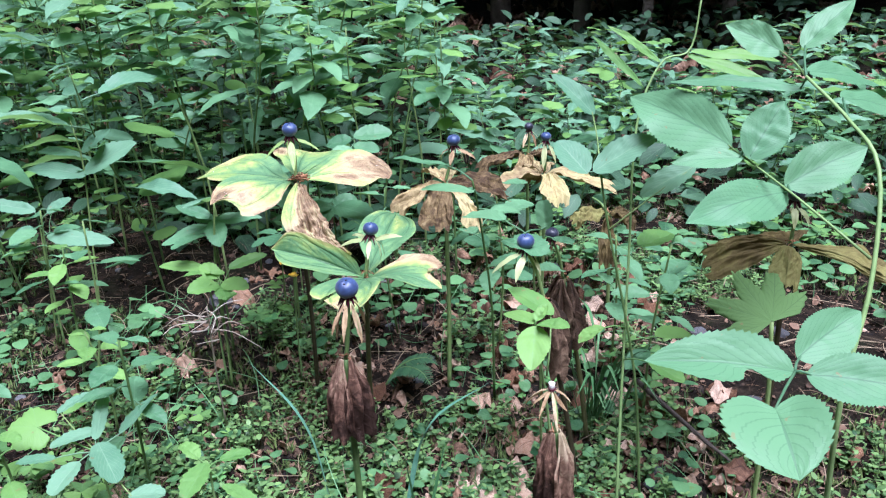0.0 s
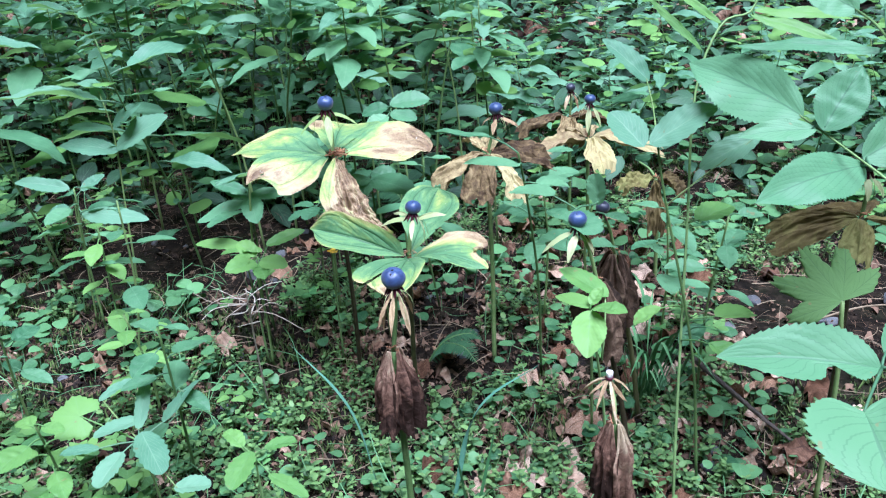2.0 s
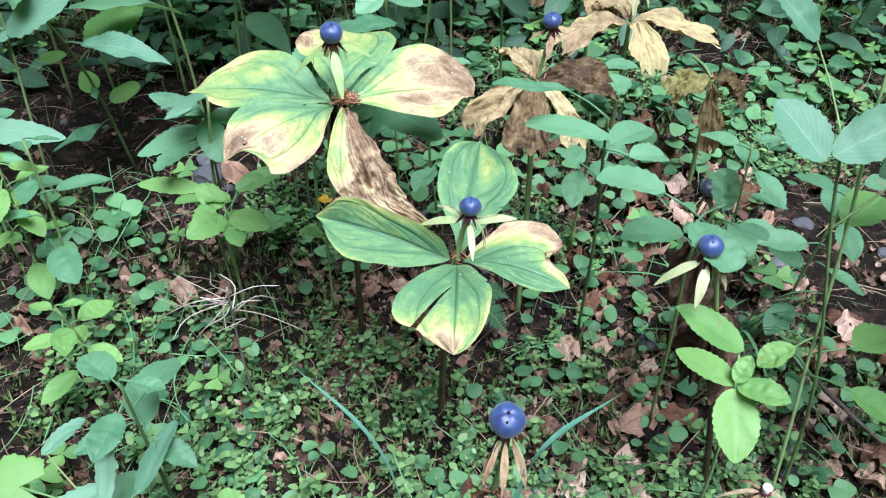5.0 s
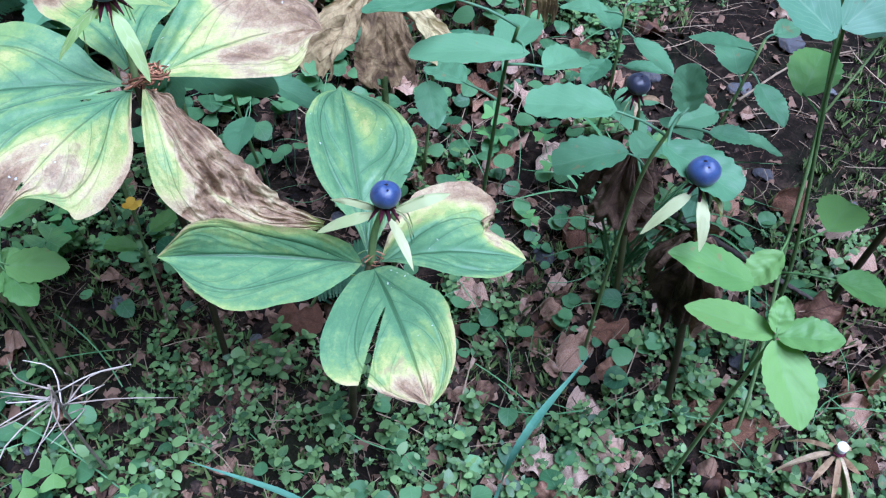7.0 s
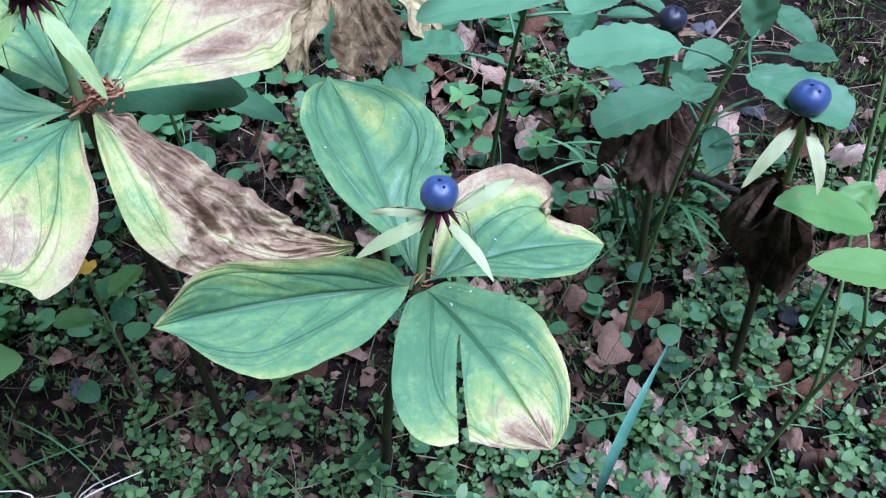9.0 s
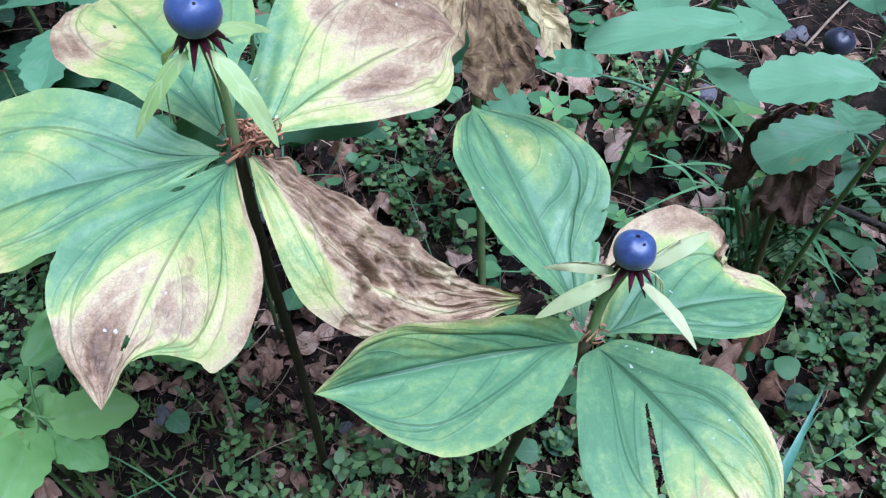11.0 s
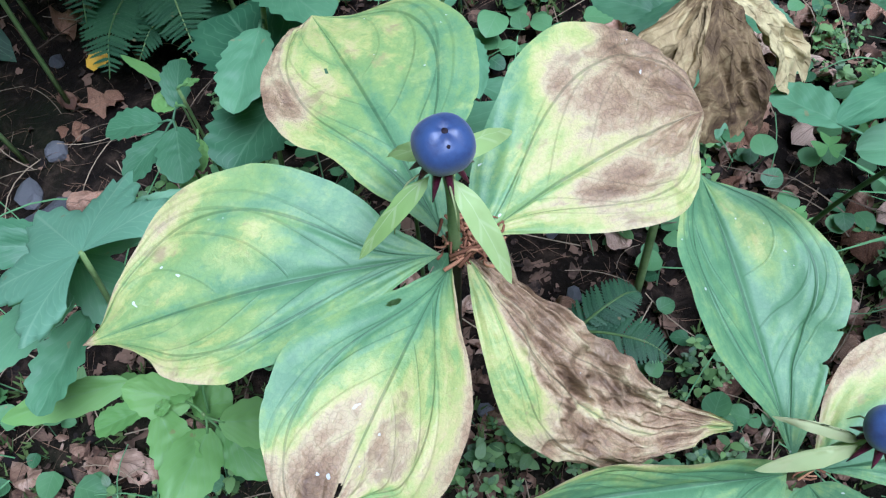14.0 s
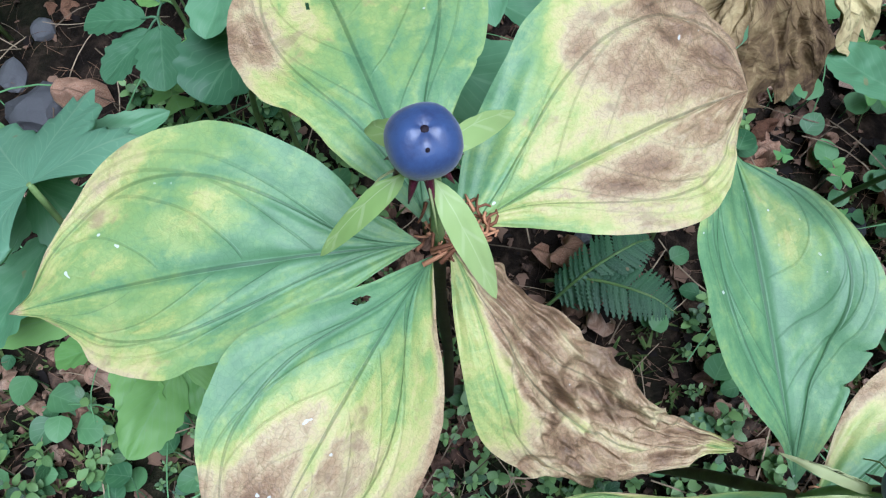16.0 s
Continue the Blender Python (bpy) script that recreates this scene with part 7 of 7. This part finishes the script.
def sorrel(seed):
    rnd = np.random.default_rng(seed)
    h = rnd.uniform(0.018, 0.04)
    R = rnd.uniform(0.007, 0.012)
    pcs = []
    for k in range(3):
        az = k * 2.094 + rnd.uniform(-0.1, 0.1)
        d = np.array([np.cos(az), np.sin(az), rnd.uniform(-0.35, 0.05)])
        s = np.array([-np.sin(az), np.cos(az), 0.0])
        u, v = np.meshgrid(np.linspace(0, 1, 6), np.linspace(-1, 1, 7), indexing="ij")
        reach = R * (u * (0.86 + 0.26 * np.abs(v) - 0.12 * np.abs(v) ** 3))
        wide = R * 0.72 * v * np.sin(np.clip(u, 0, 1) * 1.75) ** 0.9
        pos = d * reach[..., None] + s * wide[..., None] + np.array([0, 0, 1.0]) * (np.abs(v) * u * R * 0.14)[..., None] + np.array([0, 0, h])
        pcs.append((pos.reshape(-1, 3), grid_faces(5, 6), np.stack([u, v * 0.5 + 0.5], -1).reshape(-1, 2)))
    st = tube([(rnd.uniform(-0.006, 0.006), rnd.uniform(-0.006, 0.006), -0.004), (0.001, 0, h * 0.5), (0, 0, h)], 0.0005, 0.0004, 4, 4)
    return pcs, (st[0], st[1][:-2], np.tile([0.5, 0.5], (len(st[0]), 1)))


def heart_leaf(seed):
    rnd = np.random.default_rng(seed)
    h = rnd.uniform(0.012, 0.034)
    t = lofted((0, 0, h), (0.017, 0, h - 0.002), (0.0065, 0.0082, h + 0.0015), (0.0065, -0.0082, h + 0.0015), arch=0.001, nu=10, nv=6, a=0.35, b=0.6, quilt=0, wave=0.0012, seed=seed)
    st = tube([(0.002, 0.004, -0.004), (0.001, 0.001, h * 0.5), (0, 0, h)], 0.0006, 0.0004, 4, 4)
    return quads(joined([t, (st[0], st[1][:-2], np.tile([0.5, 0.5], (len(st[0]), 1)))]))


def thinned(c, ax, seed, level, scale, bias=None):
    n = vnoise(np.stack([c[:, 0], c[:, 1], 0 * c[:, 0]], -1) / scale, seed)
    if bias is not None:
        n = n + bias(c[:, 0], c[:, 1])
    bare = np.exp(-(((c[:, 0] + 0.13) / 0.19) ** 4) - (((c[:, 1] - 0.29) / 0.14) ** 4))
    bare = bare + 0.85 * np.exp(-(((c[:, 0] - 0.43) / 0.11) ** 4) - (((c[:, 1] - 0.05) / 0.11) ** 4))
    bare = bare + 0.8 * np.exp(-(((c[:, 0] - 0.065) / 0.055) ** 4) - (((c[:, 1] - 0.065) / 0.055) ** 4))
    n = n - 0.42 * bare
    k = n > level
    return c[k], ax[k]


rnd = np.random.default_rng(41)
lush = lambda x, y: -1.4 * np.clip((np.hypot((x - 0.08) / 1.2, y - 0.06) - 0.33) / 0.12, 0, 1) + 0.40 * np.clip((-y - 0.02) / 0.2, -0.12, 1) - 0.05 * np.clip((x - 0.04) / 0.20, 0, 1)
SPRIGS = [sprig(400 + k) for k in range(10)]
c, ax = scatter_frames(11000, rnd, (-0.45, 0.6, -0.30, 0.45), (0.0, 0.004), 0.12)
c, ax = thinned(c, ax, 11, 0.46, 0.05, lush)
many("creeping_cover", SPRIGS, c, ax, 0.36 + 0.66 * rnd.uniform(0, 1, len(c)) ** 1.8, MAT_COVER, "dense creeping herb with tiny paired oval leaves", "ground cover", rnd)
SORREL = [sorrel(500 + k) for k in range(6)]
c, ax = scatter_frames(3000, rnd, (-0.6, 0.9, -0.30, 1.1), (0.0, 0.004), 0.12)
c, ax = thinned(c, ax, 12, 0.5, 0.14, lambda x, y: 0.16 * np.exp(-((x - 0.14) / 0.12) ** 2 - ((y - 0.10) / 0.12) ** 2) - 0.30 * np.clip((x - 0.10) / 0.08, 0, 1) * np.clip((0.0 - y) / 0.05, 0, 1) - 0.2 * np.clip((x - 0.27) / 0.08, 0, 1))
near = (np.abs(c[:, 0] - 0.1) < 0.16) & (np.abs(c[:, 1]) < 0.14)
many("sorrel_patch", [quads(joined(p + [s])) for p, s in SORREL], c[~near], ax[~near], rnd.uniform(0.5, 1.05, (~near).sum()), MAT_SORREL, "patches of wood sorrel with heart-shaped leaflets", "ground cover", rnd)
CLOVERS = []
for p_, s_ in SORREL:
    t = thing("wood_sorrel", (0, 0, -5), "wood sorrel with three heart-shaped green leaflets", "plant", "wood sorrel")
    part("stalk", mesh_of("stalk", s_[0], s_[1]), MAT_STEM, t)
    for q in p_:
        part("leaflet", mesh_of("leaflet", *q), MAT_SORREL_T, t)
    CLOVERS.append(t)
for i, k in enumerate(np.nonzero(near)[0][:110]):
    m = Matrix.Translation(c[k]) @ Matrix(ax[k].T.tolist()).to_4x4() @ Matrix.Scale(rnd.uniform(0.45, 0.85), 4)
    if i < len(CLOVERS):
        CLOVERS[i].matrix_basis = m
    else:
        copy_thing(CLOVERS[i % 6], m)
HEARTS = [heart_leaf(600 + k) for k in range(5)]
c, ax = scatter_frames(9000, rnd, (-0.7, 0.9, -0.30, 1.1), (0.0, 0.004), 0.18)
c, ax = thinned(c, ax, 13, 0.48, 0.10, lambda x, y: 0.16 * np.clip(y / 0.2, -0.5, 1) + 0.14 * np.exp(-((x - 0.20) / 0.12) ** 2 - ((y + 0.02) / 0.20) ** 2))
many("low_herbs", HEARTS, c, ax, rnd.uniform(0.28, 0.75, len(c)) * (1 + 0.6 * np.clip(c[:, 1] / 0.3, 0, 1)), MAT_HERB, "low herbs with rounded leaves among the litter", "ground cover", rnd)


# dry straw, needles and moss
def strand(seed, rise):
    rnd = np.random.default_rng(seed)
    t = np.linspace(-0.5, 0.5, 6)
    pts = np.stack([t, rnd.uniform(-0.14, 0.14) * (t * t * 4 - 0.3), rise * (0.25 - t * t) * rnd.uniform(0.3, 1.6)], -1)
    w = 0.007
    v = np.concatenate([pts + (0, w, 0), pts + (0, 0, w * 1.4), pts + (0, -w, 0)])
    f = np.array([(i, i + 1, 6 + i + 1, 6 + i) for i in range(5)] + [(6 + i, 6 + i + 1, 12 + i + 1, 12 + i) for i in range(5)], dtype=np.int64)
    return v, f, np.full((18, 2), 0.5)


c, ax = scatter_frames(2300, rnd, (-0.5, 0.7, -0.30, 0.6), (0.001, 0.014), 0.2)
many("dry_straw", [strand(700 + k, 0.15) for k in range(8)], c, ax, rnd.uniform(0.015, 0.05, len(c)), MAT_STRAW, "thin dry grass stems lying on the ground", "straw", rnd)
c, ax = scatter_frames(20000, rnd, (-0.5, 0.7, -0.30, 0.6), (0.0, 0.006), 0.15)
many("needle_litter", [strand(720 + k, 0.15) for k in range(6)], c, ax, rnd.uniform(0.006, 0.016, len(c)), MAT_NEEDLE, "fallen brown conifer needles", "needles", rnd)


def moss_tuft(seed):
    rnd = np.random.default_rng(seed)
    pcs = []
    for k in range(5):
        az, L = rnd.uniform(0, 6.28), rnd.uniform(0.5, 1.0)
        d = np.array([np.cos(az), np.sin(az), 0])
        s = np.array([-np.sin(az), np.cos(az), 0]) * 0.1
        b = d * 0.1
        t = d * 0.6 * L + (0, 0, 0.9 * L)
        pcs.append((np.array([b - s, b + s, t + s * 0.3, t - s * 0.3]), [(0, 1, 2, 3)], np.full((4, 2), 0.5)))
    return quads(joined(pcs))


c, ax = scatter_frames(16000, rnd, (-0.4, 0.55, -0.28, 0.5), (-0.001, 0.003), 0.2)
c, ax = thinned(c, ax, 14, 0.42, 0.07)
many("moss", [moss_tuft(740 + k) for k in range(6)], c, ax, rnd.uniform(0.004, 0.010, len(c)), MAT_MOSS, "short olive-green moss tufts", "moss", rnd)
# thin living grass
c, ax = scatter_frames(900, rnd, (-0.4, 0.55, -0.28, 0.5), (0.004, 0.02), 0.9)
c, ax = thinned(c, ax, 16, 0.38, 0.09)
many("fine_grass", [strand(760 + k, 0.35) for k in range(6)], c, ax, rnd.uniform(0.025, 0.06, len(c)), MAT_GRASS, "fine green grass blades in the litter", "grass", rnd)

# yellow fallen petals
for x, y, s in ((-0.077, 0.290, 0.007),):
    v, f, uv = lofted((-1, 0, 0), (1, 0, 0.2), (0, 0.8, 0.5), (0, -0.8, 0.3), nu=10, nv=6, a=0.5, b=0.5, quilt=0, wave=0.2)
    whole("fallen_petal", mesh_of("petal", v * s + (x, y, float(ground_height(x, y)) + 0.006), f, uv), MAT_YELLOW, "small orange-yellow fallen petal on the soil", "petal")

bloom = leafy_plant("balsam", "thin balsam seedling with one yellow flower", [(-0.020, 0.040, 0.0), (-0.019, 0.037, 0.06), (-0.017, 0.033, 0.102)], [
    ((-0.019, 0.037, 0.06), (-0.022, 0.042, 0.065), (-0.036, 0.050, 0.066), 0.011), ((-0.019, 0.036, 0.075), (-0.014, 0.038, 0.078), (0.002, 0.044, 0.078), 0.011)], MAT_BRIGHT, (0.0008, 0.0005), MAT_STALK, 6, 0.3, 0.5, 0.6, 141)
for k in range(4):
    d = np.array([np.cos(k * 1.6), np.sin(k * 1.6), 0.25]) * 0.0045
    v, f, uv = lofted((0, 0, 0), d, d * 0.6 + np.cross(d, (0, 0, 0.45)), d * 0.6 - np.cross(d, (0, 0, 0.45)), nu=8, nv=4, a=0.5, b=0.5, quilt=0, wave=0.0006, seed=k)
    part("petal", mesh_of("petal", v + np.array([0.003, -0.007, 0.103]), f, uv), MAT_YELLOW, bloom, "yellow flower petal")

# ---- far undergrowth and trees ----
FARQ = [quads(blade_leaf(1.0, 0.5, 0, 0, 0.2, 0.2, 5, 2, 0.6, 0.75, 0.0, k)) for k in range(4)]
rnd = np.random.default_rng(61)
n = 15000
r, az = rnd.uniform(1.75, 6.5, n), rnd.uniform(0, 2 * np.pi, n)
x, y = r * np.sin(az), r * np.cos(az)
keep = ~((np.abs(x) < 1.2) & (y < 1.7) & (y > -1.6))
x, y = x[keep], y[keep]
top = 0.14 + 0.55 * vnoise(np.stack([x, y, 0 * x], -1) / 0.9, 15) ** 1.5
z = ground_height(x, y) + rnd.uniform(0.05, 1, len(x)) ** 0.7 * top
x2, y2 = rnd.uniform(-1.1, 1.7, 6500), rnd.uniform(0.35, 1.75, 6500)
z2 = ground_height(x2, y2) + rnd.uniform(0.1, 1, 6500) * (0.02 + 0.13 * vnoise(np.stack([x2, y2, 0 * x2], -1) / 0.35, 16))
x, y, z = np.concatenate([x, x2]), np.concatenate([y, y2]), np.concatenate([z, z2])
_, ax = scatter_frames(len(x), rnd, (0, 1, 0, 1), (0, 0), 0.45)
many("undergrowth", FARQ, np.stack([x, y, z], -1), ax, np.where(np.arange(len(x)) < len(x) - 6500, rnd.uniform(0.03, 0.08, len(x)), rnd.uniform(0.016, 0.045, len(x))), MAT_FAR, "shaded leafy undergrowth further back in the wood", "undergrowth", rnd)


def tree(at, h, r, seed):
    rnd = np.random.default_rng(seed)
    p = thing("tree", at, "dark forest tree with rough bark", "tree", "forest trees")
    v, f = tube([(0, 0, -0.1), (0.02, 0, h * 0.3), (rnd.uniform(-0.1, 0.1), rnd.uniform(-0.1, 0.1), h * 0.7), (0, 0, h)], r, r * 0.2, 22, 14)
    rad = 1 + 0.18 * (vnoise(v * (9, 9, 2.0), seed) - 0.5)
    c = v * (0, 0, 1)
    part("trunk", mesh_of("trunk", c + (v - c) * rad[:, None], f), MAT_BARK, p)
    pcs = []
    for k in range(26):
        z = rnd.uniform(0.15, 0.95) * h
        a = rnd.uniform(0, 6.28)
        L = rnd.uniform(0.7, 1.9) * (1.15 - z / h)
        d = np.array([np.cos(a), np.sin(a), 0.15])
        tv, tf = tube([(0, 0, z), d * L * 0.5 + (0, 0, z), d * L + (0, 0, z - 0.1)], 0.02, 0.006, 5, 5)
        part("limb", mesh_of("limb", tv, tf), MAT_BARK, p)
        for j in range(34):
            q = d * L * rnd.uniform(0.3, 1.1) + (0, 0, z) + rnd.normal(0, 0.16, 3)
            pcs.append(q)
    pcs = np.array(pcs)
    _, ax = scatter_frames(len(pcs), rnd, (0, 1, 0, 1), (0, 0), 0.5)
    # leafy crown; on the full-size trees it is unseen and blocks low skylight
    crown = many("crown", FARQ, pcs, ax, rnd.uniform(0.14, 0.28, len(pcs)), MAT_FAR, "", "", rnd)
    crown.parent = p
    del crown["kind"]
    return p


TREES = [tree((0, 0, 0), h, r, 800 + k) for k, (h, r) in enumerate(((7.5, 0.13), (6.0, 0.09), (8.5, 0.17)))]
rnd = np.random.default_rng(71)
# most of these trees stand out of view, added to shade the clearing
sites = [(-1.0, 2.3), (0.55, 2.9), (1.55, 2.5), (-2.1, 1.5), (2.3, 1.3), (1.0, 4.6), (0.1, 5.2), (-1.2, 4.4), (2.4, 4.2), (-2.3, 3.4), (2.1, 6.0)]
while len(sites) < 46:
    r, a = rnd.uniform(3.2, 9.5), rnd.uniform(0, 6.28)
    q = (r * np.sin(a), r * np.cos(a))
    if min(np.hypot(q[0] - s[0], q[1] - s[1]) for s in sites) > 0.9:
        sites.append(q)
for k, (x, y) in enumerate(sites):
    m = Matrix.Translation((x, y, float(ground_height(x, y)))) @ Matrix.Rotation(rnd.uniform(0, 6.28), 4, "Z") @ Matrix.Scale(rnd.uniform(0.85, 1.15), 4)
    if k < 3:
        TREES[k].matrix_basis = m
    else:
        copy_thing(TREES[k % 3], m)


for x, y, size in ((0.50, 1.75, 0.26), (0.66, 1.95, 0.36), (0.92, 2.25, 0.5), (1.25, 2.05, 0.3), (0.78, 2.6, 0.6), (1.05, 1.75, 0.22), (0.30, 2.05, 0.34), (0.85, 1.60, 0.20), (1.45, 1.85, 0.34), (0.62, 1.52, 0.16), (0.15, 2.4, 0.45), (1.30, 2.6, 0.55)):
    copy_thing(TREES[1], Matrix.Translation((x, y, float(ground_height(x, y)))) @ Matrix.Rotation(x * 9, 4, "Z") @ Matrix.Scale(size, 4))


def backdrop():
    n = 96
    a = np.linspace(0, 2 * np.pi, n, endpoint=False)
    v = []
    for z, k in ((-0.5, 0), (5.0, 0), (11.0, 1)):
        top = 2.0 * vnoise(np.stack([np.cos(a) * 6, np.sin(a) * 6, 0 * a], -1), 2) * k
        v.append(np.stack([12 * np.sin(a), 12 * np.cos(a), z + top], -1))
    f = [(i * n + j, i * n + (j + 1) % n, (i + 1) * n + (j + 1) % n, (i + 1) * n + j) for i in range(2) for j in range(n)]
    m, nt, b, _ = fresh("far_woods")
    at = where(nt)
    n1, n2 = noise_tex(nt, 1.2, 5, 0.7, at), noise_tex(nt, 9, 4, 0.7, at)
    nt.links.new(ramp(nt, mth(nt, "MULTIPLY_ADD", n2, 0.5, mth(nt, "MULTIPLY", n1, 0.5)), [(0.3, (0.03, 0.042, 0.036)), (0.5, (0.09, 0.12, 0.095)), (0.72, (0.34, 0.40, 0.34))]), b.inputs["Base Color"])
    b.inputs["Roughness"].default_value = 0.9
    whole("backdrop", mesh_of("backdrop", np.vstack(v), f), m, "dark distant forest edge", "woods", kind="structure")


backdrop()
